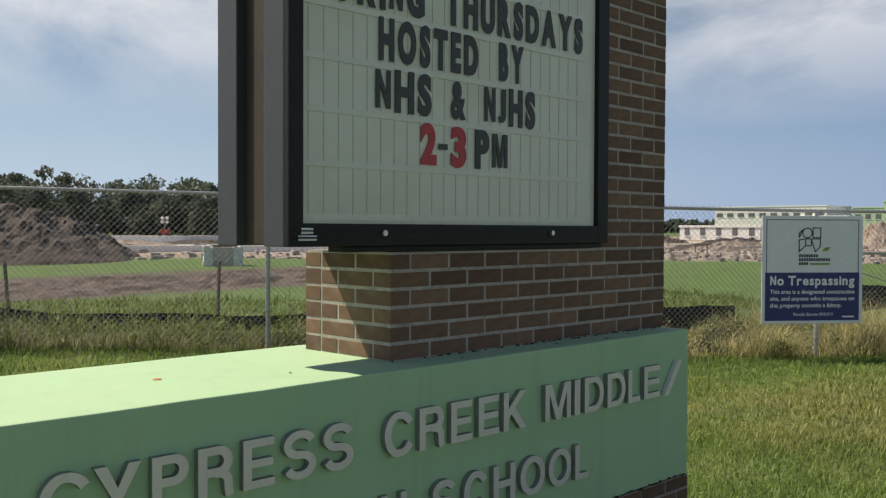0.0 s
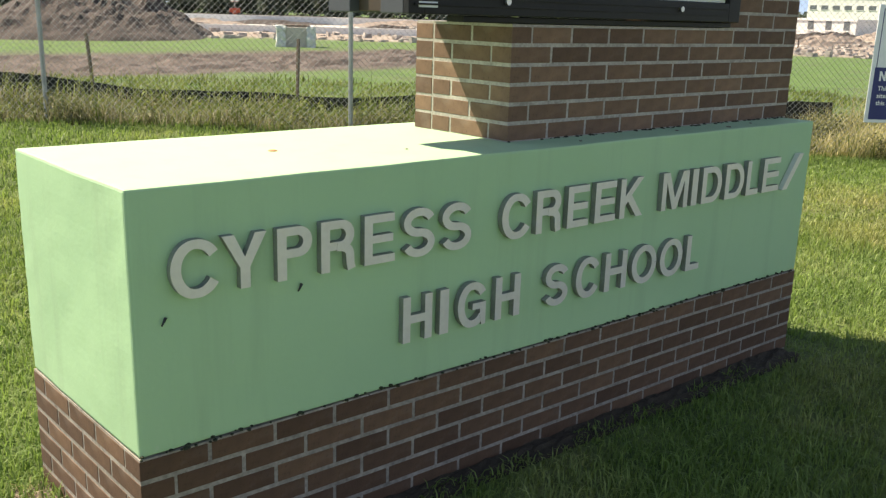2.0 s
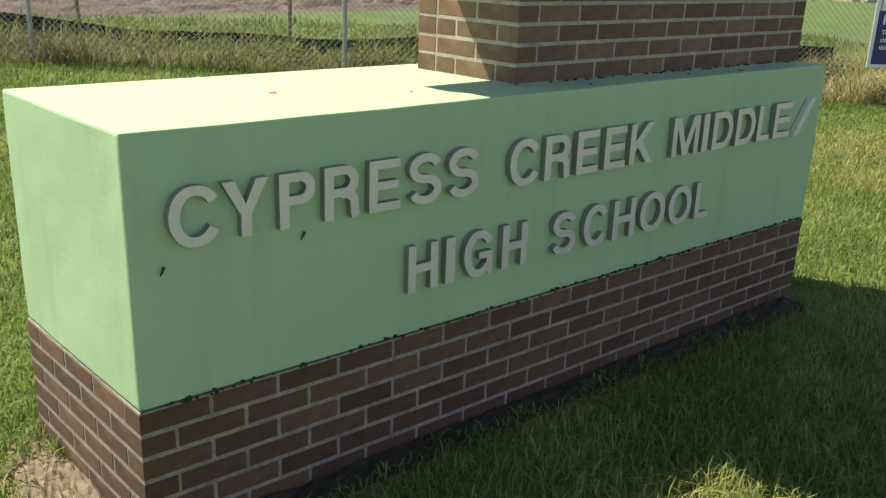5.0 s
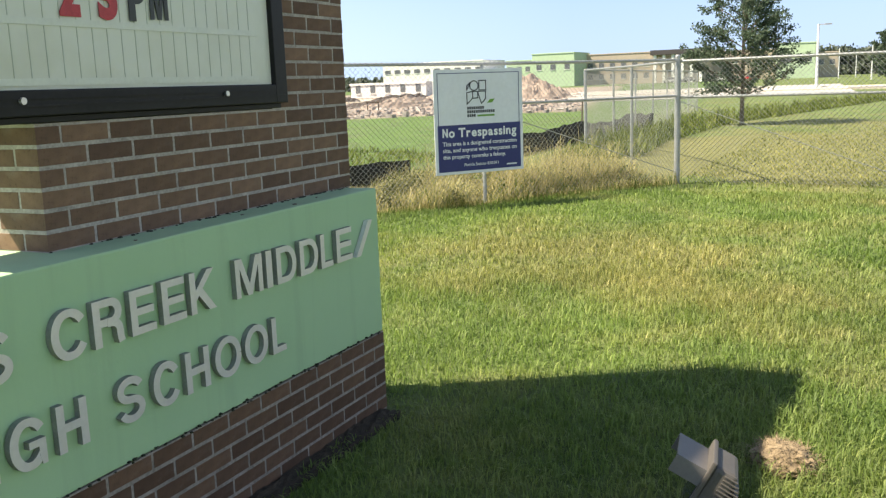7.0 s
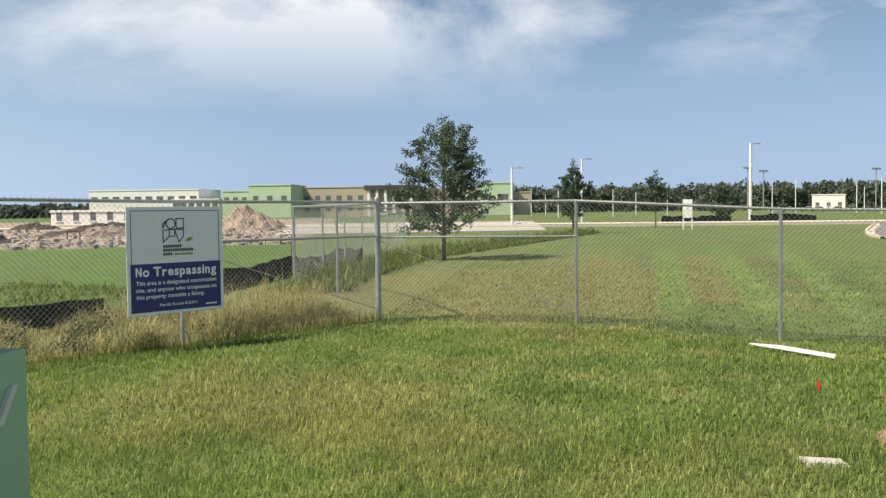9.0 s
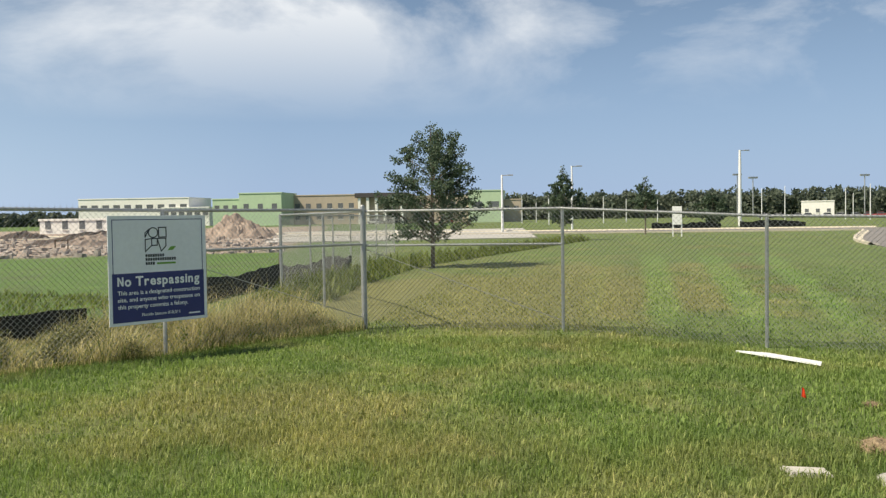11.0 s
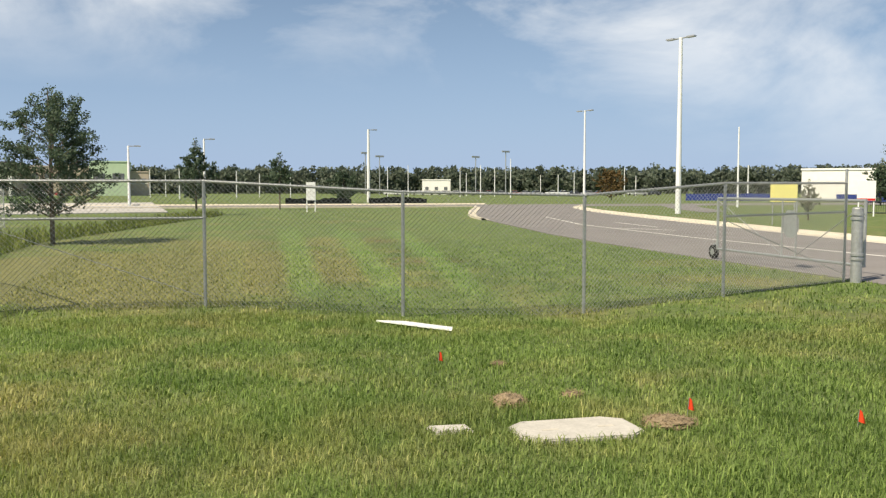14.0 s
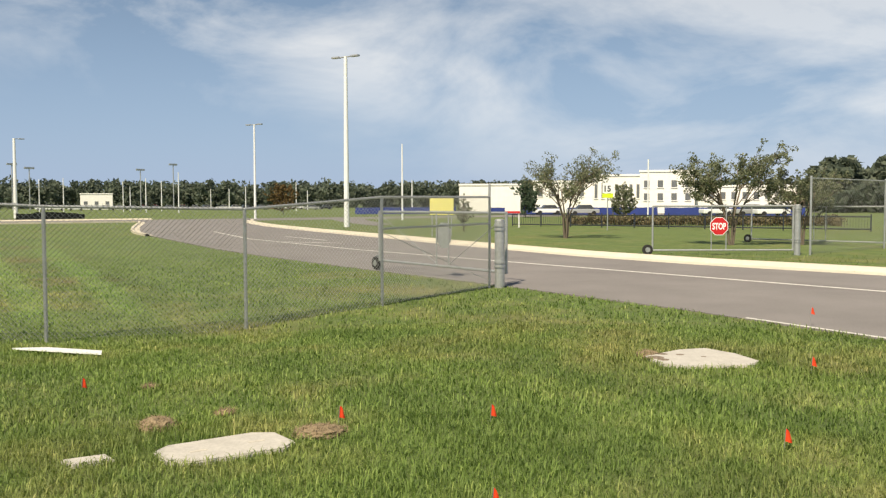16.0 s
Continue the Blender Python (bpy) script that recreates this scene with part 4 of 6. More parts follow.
def mesh_panel(s, a, b, h, pitch=0.056, r=0.0022):
    """Crossing wires between two posts; a and b are foot points, h the height."""
    a, b = Vector(a), Vector(b)
    length = (b - a).length
    along = (b - a) / length
    up = Vector((0, 0, 1))
    side = along.cross(up).normalized()
    out = 0.03 if side.dot(Vector((-0.4, -2.3, 0)) - a) > 0 else -0.03    # hung on the lawn side of the posts
    n = int(length / pitch / 1.25)
    dx = length / n
    for slope in (1, -1):
        for k in range(-int(h / dx) - 1, n + int(h / dx) + 2):
            x0 = k * dx
            t0, t1 = 0.0, h
            xa, xb = x0, x0 + slope * h
            # clip the wire to the panel
            if xa < 0:
                if slope < 0: continue
                t0, xa = -x0, 0.0
            if xa > length:
                if slope > 0: continue
                t0, xa = x0 - length, length
            if xb > length:
                t1, xb = length - x0, length
            if xb < 0:
                t1, xb = x0, 0.0
            if t1 - t0 < 0.02:
                continue
            p, q = a + along * xa + up * (t0 + 0.03), a + along * xb + up * (t1 + 0.03)
            o = side * (0.002 * slope + out)
            w = (q - p).cross(side).normalized() * r
            s.add([p + o + w, p + o - w * 0.5 + side * r, p + o - w * 0.5 - side * r, q + o + w, q + o - w * 0.5 + side * r, q + o - w * 0.5 - side * r],
                  [(0, 1, 4, 3), (1, 2, 5, 4), (2, 0, 3, 5)])
    # twisted ends standing over the top
    m = int(length / dx)
    for k in range(m):
        p = a + along * (k + 0.5) * dx + up * (h + 0.01) + side * out
        s.add([p - along * r, p + along * r, p + up * 0.06], [(0, 1, 2)])


def fence(name, posts, h, label, rail=True, brace=(), heavy=(), pitch=0.056, wire=0.0021, tall=()):
    """A chain link fence along foot points, with posts, top rail, mesh and any bracing panels."""
    f = thing(name, pose(*posts[0]), label, "fence")
    inv = Matrix.Translation(-Vector(posts[0]))

    def sub(nm, s, mat, lab=""):
        ob = part(nm, s, mat, f, lab)
        ob.matrix_parent_inverse = inv
        return ob

    for k, p in enumerate(posts):
        r = 0.036 if k in heavy else 0.026
        over = 0.24 if k in tall else 0.05 if k in heavy else 0.0
        s = Shape().rod((p[0], p[1], p[2] - 0.3), (p[0], p[1], p[2] + h + over), r, 10)
        s.ball((p[0], p[1], p[2] + h + over), r * 1.15, 8, 5, 0.8)
        for z in np.linspace(0.2, h - 0.25, 6):
            s.rod((p[0], p[1], p[2] + z), (p[0], p[1], p[2] + z + 0.02), r * 1.18, 8)
        sub("post", s, M_GALV)
    up = Vector((0, 0, 1))
    for k, (a, b) in enumerate(zip(posts[:-1], posts[1:])):
        a, b = Vector(a), Vector(b)
        if rail:
            sub("top_rail", Shape().rod(a + up * h, b + up * h, 0.021, 8), M_GALV)
        s = Shape()
        mesh_panel(s, a, b, h, pitch, wire)
        sub("wire_mesh", s, M_WIRE, "galvanised chain link mesh")
        if k in brace:
            sub("brace_rail", Shape().rod(a + up * h * 0.71, b + up * h * 0.71, 0.019, 8), M_GALV)
            lo, hi = (a, b) if (k in heavy) else (b, a)
            sub("truss_rod", Shape().rod(lo + up * 0.15, hi + up * h * 0.68, 0.006, 6), M_GALV)
    return f


CPX, CPY = 13.35, 0.53
ax, ay = -0.8085, 0.5886
left_posts = [(CPX + ax * 3.42 * k, CPY + ay * 3.42 * k, (0.02, 0.03, 0.075, 0.17, 0.235, 0.26, 0.27, 0.27, 0.27)[k]) for k in range(9)]
fence("chain_link_fence", left_posts, FH, "galvanised chain link fence beside tall weeds", brace=(0,), heavy=(0,), wire=0.0019)
east_posts = [(CPX, CPY, 0.0), (13.13, -2.55, 0.0), (12.6, -5.37, -0.155), (12.05, -8.03, -0.205), (12.38, -10.64, -0.02), (13.55, -13.95, 0.0)]
fence("chain_link_fence", [tuple(np.add(east_posts[0], (0.015, -0.02, 0)))] + east_posts[1:], FH, "galvanised chain link fence dipping across a swale", brace=(0, 4), heavy=(), tall=(5,), wire=0.0026)
# the run behind the corner, seen almost edge on
back_posts = [(CPX + 0.02, CPY + 0.02, 0.0), (16.6, 2.02, 0.0), (19.9, 3.9, 0.0)]
fence("chain_link_fence", back_posts, FH, "galvanised chain link fence running back from the corner", heavy=(), pitch=0.11, wire=0.0011)
site_posts = [(19.9 + 3.4 * k, 3.92 + 0.23 * k, 0.0) for k in range(8)]
fence("chain_link_fence", site_posts, FH, "far galvanised chain link fence along the site edge", pitch=0.09, wire=0.0018)

# ---- the warning sign on the fence ----
SW = 1.24
ang = math.degrees(math.atan2(-0.5886, 0.8085))
sx, sy = 10.367, 2.532
sign = thing("warning_sign", pose(sx, sy, -0.083, 0, 0, ang) @ Matrix.Diagonal((1.08, 1.0, 1.058, 1.0)), "white and navy no-trespassing board wired to the chain link fence", "sign")


def sg(nm, s, mat, lab=""):
    return part(nm, s, mat, sign, lab)


SZ0, SZ1 = 0.51, 1.775
sg("board", Shape().cbox(-SW / 2, SW / 2, -0.062, -0.05, SZ0, SZ1, 0.002), M_SIGNWHITE)
sg("navy_field", Shape().box(-SW / 2 + 0.04, SW / 2 - 0.04, -0.0645, -0.0625, SZ0 + 0.035, SZ0 + 0.60), M_NAVY, "navy blue lower field")
s = Shape()
for x0, x1, z0, z1 in ((-0.57, 0.57, SZ1 - 0.05, SZ1 - 0.042), (-0.57, -0.562, SZ0 + 0.6, SZ1 - 0.05), (0.562, 0.57, SZ0 + 0.6, SZ1 - 0.05)):
    s.box(x0, x1, -0.0645, -0.0625, z0, z1)
sg("border_line", s, M_NAVY)
lettering([("No", -0.52, -0.355), ("Trespassing", -0.30, 0.52)], SZ0 + 0.455, -0.0648, 0.105, 0.002, 0.030, M_SIGNTEXT, sign, 0.13)
line_of_text("This area is a designated construction", -0.52, 0.52, SZ0 + 0.352, -0.0648, 0.048, 0.002, 0.012, M_SIGNTEXT, sign)
line_of_text("site, and anyone who trespasses on", -0.52, 0.52, SZ0 + 0.272, -0.0648, 0.048, 0.002, 0.012, M_SIGNTEXT, sign)
line_of_text("this property commits a felony.", -0.52, 0.36, SZ0 + 0.192, -0.0648, 0.048, 0.002, 0.012, M_SIGNTEXT, sign)
line_of_text("Florida Statute 810.011", -0.23, 0.25, SZ0 + 0.092, -0.0648, 0.036, 0.002, 0.004, M_SIGNTEXT, sign)
sg("fine_print", Shape().box(0.37, 0.52, -0.0648, -0.0646, SZ0 + 0.07, SZ0 + 0.088), M_SIGNWHITE)


def outline(pts, w):
    """A closed line of width w through 2D points, as flat bars."""
    s = Shape()
    for p, q in zip(pts, pts[1:] + pts[:1]):
        d = (Vector(q) - Vector(p)).normalized() * w / 2
        n = Vector((-d.y, d.x))
        a, b = Vector(p) - d, Vector(q) + d
        s.plate([a + n, a - n, b - n, b + n], -0.0652, -0.0630, 1)
    return s


lx, lz = -0.07, SZ0 + 0.845
circle = [(lx + 0.0 + 0.058 * math.cos(t * math.pi / 8), lz + 0.22 + 0.058 * math.sin(t * math.pi / 8)) for t in range(16)]
for pts in (circle,
            [(lx + 0.07, lz + 0.165), (lx + 0.165, lz + 0.165), (lx + 0.165, lz + 0.28), (lx + 0.07, lz + 0.28)],
            [(lx - 0.1, lz + 0.0), (lx - 0.1, lz + 0.14), (lx - 0.02, lz + 0.15), (lx - 0.02, lz + 0.07)],
            [(lx - 0.02, lz + 0.07), (lx - 0.02, lz + 0.15), (lx + 0.05, lz + 0.15), (lx + 0.05, lz + 0.07)],
            [(lx + 0.05, lz + 0.15), (lx + 0.16, lz + 0.15), (lx + 0.16, lz + 0.06), (lx + 0.1, lz + 0.0)],
            [(lx - 0.1, lz + 0.17), (lx - 0.1, lz + 0.22), (lx - 0.05, lz + 0.26)]):
    sg("emblem_line", outline(pts, 0.012), M_INK)
leaf = [(lx + 0.18, lz + 0.005), (lx + 0.22, lz + 0.05), (lx + 0.29, lz + 0.055), (lx + 0.25, lz + 0.01)]
sg("emblem_leaf", Shape().plate(leaf, -0.0652, -0.063, 1), M_LEAFGREEN, "small green leaf emblem")
for x0, x1, z in ((-0.17, 0.06, 0.78), (-0.17, 0.21, 0.735), (-0.17, -0.07, 0.688)):
    s = Shape()
    x = x0
    while x < x1:
        s.box(x, x + 0.022, -0.0652, -0.063, SZ0 + z, SZ0 + z + 0.034)
        x += 0.03
    tagged(sg("name_bar", s, M_INK), kind="stuff")
sg("name_bar", Shape().box(-0.03, 0.21, -0.0652, -0.063, SZ0 + 0.69, SZ0 + 0.712), M_LEAFGREEN)

# ---- the far woods ----


def leaf_cloud(rng, centres, radii, count, size, squash=0.8):
    """Triangular leaf clumps scattered through ellipsoids; returns vertices and triangles."""
    k = rng.integers(0, len(centres), count)
    d = rng.normal(size=(count, 3))
    d /= np.linalg.norm(d, axis=1, keepdims=True)
    rr = rng.random(count) ** 0.4
    c = centres[k] + d * (radii[k] * rr)[:, None] * np.array([1, 1, squash])
    a = rng.normal(size=(count, 3))
    a /= np.linalg.norm(a, axis=1, keepdims=True)
    b = np.cross(a, rng.normal(size=(count, 3)))
    b /= np.linalg.norm(b, axis=1, keepdims=True)
    sz = (size * (0.6 + 0.8 * rng.random(count)))[:, None]
    v = np.stack([c - a * sz, c + b * sz * 0.6, c + a * sz, c - b * sz * 0.6], 1).reshape(-1, 3)
    i = np.arange(count)[:, None] * 4
    t = np.concatenate([i + [0, 1, 2], i + [0, 2, 3]])
    return v, t


def at(az, d):
    """A plan point d metres from the lawn before the sign, in a compass angle from +x."""
    return (-0.45 + d * math.cos(radians(az)), -2.38 + d * math.sin(radians(az)))


def woods(az0, az1, d0, d1, h0, h1, n, leaves, size, seed, label):
    rng = np.random.default_rng(seed)
    cs, rs = [], []
    for k in range(n):
        f = rng.random()
        az, d = az0 + (az1 - az0) * f, d0 + (d1 - d0) * rng.random()
        x, y = at(az, d)
        h = h0 + (h1 - h0) * rng.random() ** 1.5
        r = h * rng.uniform(0.16, 0.3)
        for j in range(4):
            cs.append((x + rng.normal() * r * 0.5, y + rng.normal() * r * 0.5, h - r * 0.9 - j * h * 0.2 + rng.normal() * 0.3))
            rs.append(r * rng.uniform(0.6, 1.1))
    v, t = leaf_cloud(rng, np.array(cs), np.array(rs), leaves, size)
    v[:, 2] = np.maximum(v[:, 2], 0.0)
    tagged(new("woodland", big_mesh("woodland", v, t, M_WOODS)), label, "woods", kind="stuff")


woods(76, 50, 200, 235, 7.0, 15, 190, 95000, 0.46, 5, "dark mixed woodland edge behind the site")
woods(52, 36, 420, 480, 9, 14, 100, 18000, 1.5, 6, "far dark line of woodland")
woods(36, 29, 440, 480, 4.5, 7, 60, 8000, 1.3, 9, "far low line of woodland behind the site")
woods(8, -62, 400, 450, 8.8, 13.6, 1500, 190000, 0.78, 7, "far dark line of woodland beyond the parking lots")
woods(-58.5, -76, 165, 190, 7, 11, 60, 26000, 0.8, 8, "dense dark trees behind the pale building")

# ---- site things beyond the fence ----


def ribbon(points, h, thick, wob=0.0):
    """An upright sheet along plan points with an uneven top."""
    s = Shape()
    pts = []
    for a, b in zip(points[:-1], points[1:]):
        n = max(2, int(math.hypot(b[0] - a[0], b[1] - a[1]) / 0.35))
        pts += [(a[0] + (b[0] - a[0]) * k / n, a[1] + (b[1] - a[1]) * k / n) for k in range(n)]
    pts.append(points[-1])
    n = len(pts)
    v = []
    for side in (-1, 1):
        for top in (0, 1):
            for x, y in shifted(pts, side * thick / 2):
                q = noise.noise(Vector((x * 1.7, y * 1.7, 3.0)))
                q2 = noise.noise(Vector((x * 0.5, y * 0.5, 9.0)))
                hh = h(x) if callable(h) else h
                z = (hh + wob * q2 + wob * 0.5 * q) if top else -0.05
                v.append((x + q * 0.09 * top, y + q2 * 0.12, z))
    f = [(k, k + 1, n + k + 1, n + k) for k in range(n - 1)] + [(2 * n + k + 1, 2 * n + k, 3 * n + k, 3 * n + k + 1) for k in range(n - 1)]
    f += [(n + k, n + k + 1, 3 * n + k + 1, 3 * n + k) for k in range(n - 1)]
    return s.add(v, f)


SILT = [(-9.0, 20.8), (-3, 16.4), (1.0, 13.6), (4.2, 11.6), (7.6, 8.9), (10.6, 5.9), (11.6, 5.1), (12.6, 4.75)]
def silt_fence(runs, h, wob, stakes, label):
    x0, y0 = runs[0][0]
    t = thing("silt_fence", pose(x0, y0, 0), label, "silt fence")
    for run in runs:
        ob = part("fabric", ribbon(run, h, 0.012, wob), M_SILT, t, "sagging black fabric")
        ob.matrix_parent_inverse = Matrix.Translation((-x0, -y0, 0))
    for x, y, lean in stakes:
        ob = part("stake", Shape().cbox(-0.02, 0.02, -0.02, 0.02, -0.1, 1.12, 0.004), M_STAKE, t, "weathered wooden stake")
        ob.matrix_local = Matrix.Translation((-x0, -y0, 0)) @ pose(x, y, 0, lean, lean * 1.5, 20)


silt_fence([SILT], lambda x: float(np.interp(x, (-9, 2.9, 3.6, 4.7, 7.4, 9.0, 12.6), (0.7, 0.57, 0.43, 0.29, 0.28, 0.42, 0.43))), 0.07, ((1.6, 13.3, 2), (3.93, 11.8, -2), (6.33, 9.94, 1), (8.6, 8.0, 2), (10.4, 6.2, -3)), "sagging black fabric silt fence behind the weeds")
silt_fence([[(13.6, 4.6), (16.0, 5.0), (18.3, 5.05), (22.5, 4.9), (30, 4.6)]], 0.47, 0.16, ((13.7, 4.65, 2), (18.3, 5.1, 0), (23.0, 4.95, 2)), "sagging black silt fence along the site edge")
silt_fence([[(103, -13.2), (108, -21.6)], [(109, -24.0), (113, -32.4)]], 0.72, 0.3, (), "black silt fence by the far street")


def heap(name, cx, cy, rx, ry, h, material, label, seed, n=56, rough=0.22):
    """A loose heap with lumpy slopes."""
    s = Shape()
    v, f = [], []
    for j in range(n + 1):
        for k in range(n + 1):
            u, w = j / n * 2 - 1, k / n * 2 - 1
            d = math.hypot(u, w)
            base = max(0.0, 1 - d) ** 0.85
            q = noise.fractal(Vector((u * 3.2 + seed, w * 3.2, 0)), 0.8, 2.1, 6)
            q2 = noise.noise(Vector((u * 1.3 + seed * 2, w * 1.3, 4)))
            z = h * base * (1 + 0.25 * q2) + rough * h * q * min(1.0, base * 3)
            v.append((cx + u * rx, cy + w * ry, max(z, -0.02) - (0.05 if base <= 0 else 0)))
    for j in range(n):
        for k in range(n):
            i = j * (n + 1) + k
            f.append((i, i + n + 1, i + n + 2, i + 1))
    return single(name, s.add(v, f), material, label, "heap")


heap("soil_heap", 13.3, 43.0, 6.4, 6.0, 2.55, M_SOIL, "tall heap of dark brown excavated soil", 3)
heap("soil_heap", 17.0, 45.0, 4.4, 4.2, 2.35, M_SOIL, "lower heap of dark brown excavated soil", 8)
M_SAND = plain("pale_sand", (0.30, 0.243, 0.205), 0.95, vary=0.3, scale=1.5, bump=0.6)
mx, my = at(20.0, 92)
heap("sand_heap", mx, my, 4.8, 4.0, 2.35, M_SAND, "heap of pale sand on the site", 12)
mx, my = at(24.5, 105)
heap("sand_heap", mx, my, 8, 4.0, 1.3, M_SAND, "low heap of pale sand on the site", 15)

s = Shape()
nx_, ny_ = 90, 34
v = []
for j in range(ny_ + 1):
    for k in range(nx_ + 1):
        x, y = -14 + 38 * k / nx_, 16.5 + 8.5 * j / ny_ + 0.12 * (-14 + 38 * k / nx_)
        edge = min(1.0, 4 * j / ny_, 4 * (1 - j / ny_), 8 * k / nx_, 8 * (1 - k / nx_))
        q = noise.fractal(Vector((x * 0.7, y * 1.1, 2)), 0.7, 2.1, 6)
        v.append((x, y, -0.05 + edge * (0.12 + 0.22 * q)))
f = [(j * (nx_ + 1) + k, j * (nx_ + 1) + k + 1, (j + 1) * (nx_ + 1) + k + 1, (j + 1) * (nx_ + 1) + k) for j in range(ny_) for k in range(nx_)]
single("churned_soil", s.add(v, f), plain("churned_soil", (0.10, 0.078, 0.068), 0.95, vary=0.75, scale=2.6, bump=1.0), "strip of churned brown soil behind the silt fence", "soil", kind="structure")

# rubble and spoil scattered over the flats
hr = random.Random(17)
for k in range(14):
    hx_, hy_ = at(hr.uniform(19, 36), hr.uniform(58, 120))
    heap("spoil_heap", hx_, hy_, hr.uniform(2.5, 7), hr.uniform(1.5, 3.5), hr.uniform(0.35, 0.9), hr.choice((M_SAND, M_SAND, M_SOIL)), "low heap of dug spoil on the sand", 20 + k, 22, 0.35)
for k in range(8):
    hx_, hy_ = at(hr.uniform(50, 72), hr.uniform(60, 130))
    heap("spoil_heap", hx_, hy_, hr.uniform(3, 8), hr.uniform(1.5, 3.5), hr.uniform(0.35, 0.8), hr.choice((M_SAND, M_SOIL)), "low heap of dug spoil on the sand", 50 + k, 22, 0.35)
rng_ = np.random.default_rng(71)
for az0_, az1_, count, label in ((17, 38, 700, "broken pale rubble strewn over the sand"), (47, 74, 500, "clods and rubble strewn over the bare ground")):
    s = Shape()
    for k in range(count):
        x, y = at(az0_ + (az1_ - az0_) * rng_.random(), 48 + 60 * rng_.random() ** 1.4)
        a, b, c = 0.12 + 0.5 * rng_.random() ** 2.5, 0.1 + 0.3 * rng_.random() ** 2, 0.06 + 0.22 * rng_.random() ** 2
        q = rng_.normal(size=(8, 3)) * 0.12
        v = [(x + a * (ix + q[j, 0]), y + b * (iy + q[j, 1]), c * (iz + q[j, 2]) - 0.02) for j, (ix, iy, iz) in enumerate([(ix, iy, iz) for ix in (-0.7, 0.7) for iy in (-0.7, 0.7) for iz in (-0.2, 1)])]
        s.add(v, [(0, 1, 3, 2), (4, 6, 7, 5), (0, 4, 5, 1), (2, 3, 7, 6), (0, 2, 6, 4), (1, 5, 7, 3)])
    single("rubble", s, plain("rubble", (0.40, 0.36, 0.33), 0.95, vary=0.45, scale=0.8), label, "rubble", kind="stuff")
t = thing("timber_frame", pose(*at(30.1, 60), 0, 0, 0, -60), "dark timber frame standing on the sand", "timber frame")
for x in (-0.36, 0.36):
    part("leg", Shape().cbox(x - 0.04, x + 0.04, -0.05, 0.05, -0.1, 0.62, 0.01), M_STAKE, t)
part("beam", Shape().cbox(-0.46, 0.46, -0.05, 0.05, 0.622, 0.7, 0.01), M_STAKE, t)

# concrete box wrapped in a white tarp
cb = thing("concrete_box", pose(19.2, 31.8, 0, 0, 0, -32), "grey concrete box partly wrapped in white sheeting", "concrete box")
part("box", Shape().cbox(-0.62, 0.62, -0.5, 0.5, -0.02, 0.8, 0.03), M_CONC, cb)


def draped(x0, x1, y0, y1, top, seed):
    """A crumpled sheet laid over the end of a box."""
    bm = bmesh.new()
    bmesh.ops.create_cube(bm, size=1.0, matrix=Matrix.Translation(((x0 + x1) / 2, (y0 + y1) / 2, top / 2)) @ Matrix.Diagonal((x1 - x0, y1 - y0, top, 1)))
    bmesh.ops.subdivide_edges(bm, edges=bm.edges[:], cuts=9, use_grid_fill=True)
    for v in bm.verts:
        q = noise.noise_vector(v.co * 4.5 + Vector((seed, 0, 0)))
        flare = 1 - v.co.z / top
        v.co += Vector((q.x * 0.07, q.y * 0.09 + (v.co.y - (y0 + y1) / 2) * 0.22 * flare, q.z * 0.05 * (v.co.z / top)))
    return Shape().take(bm)


part("sheeting", draped(-0.82, -0.42, -0.56, 0.55, 0.86, 2), M_TARP, cb, "crumpled white sheeting")
part("sheeting", draped(0.46, 0.78, -0.55, 0.54, 0.84, 7), M_TARP, cb, "crumpled white sheeting")
part("lid_frame", Shape().cbox(-0.55, 0.55, -0.4, 0.4, 0.82, 0.9, 0.02), M_STAKE, cb, "wooden lid on top")

# mobile light tower
lt = thing("light_tower", pose(*at(63.3, 165), 0.0, 0, 0, -30), "mobile light tower with four round lamps", "light tower")
part("generator", Shape().cbox(-0.9, 0.9, -0.6, 0.6, 0.4, 1.35, 0.06), plain("red_paint", (0.4, 0.07, 0.03), 0.5), lt, "red generator body")
part("mast", Shape().rod((0, 0, 1.3), (0, 0, 3.3), 0.06), M_GALV, lt)
for dx in (-0.4, 0.4):
    for dz in (0.0, 0.65):
        part("lamp", Shape().ball((dx, -0.1, 2.65 + dz), 0.3, 10, 6), M_WHITE, lt)
for dx in (-0.7, 0.7):
    part("wheel", Shape().rod((dx, -0.65, 0.33), (dx, 0.65, 0.33), 0.33, 12), M_RUBBER, lt)


def wall_box(s, w, d, h):
    return s.cbox(-w / 2, w / 2, 0, d, -0.1, h, 0.05)


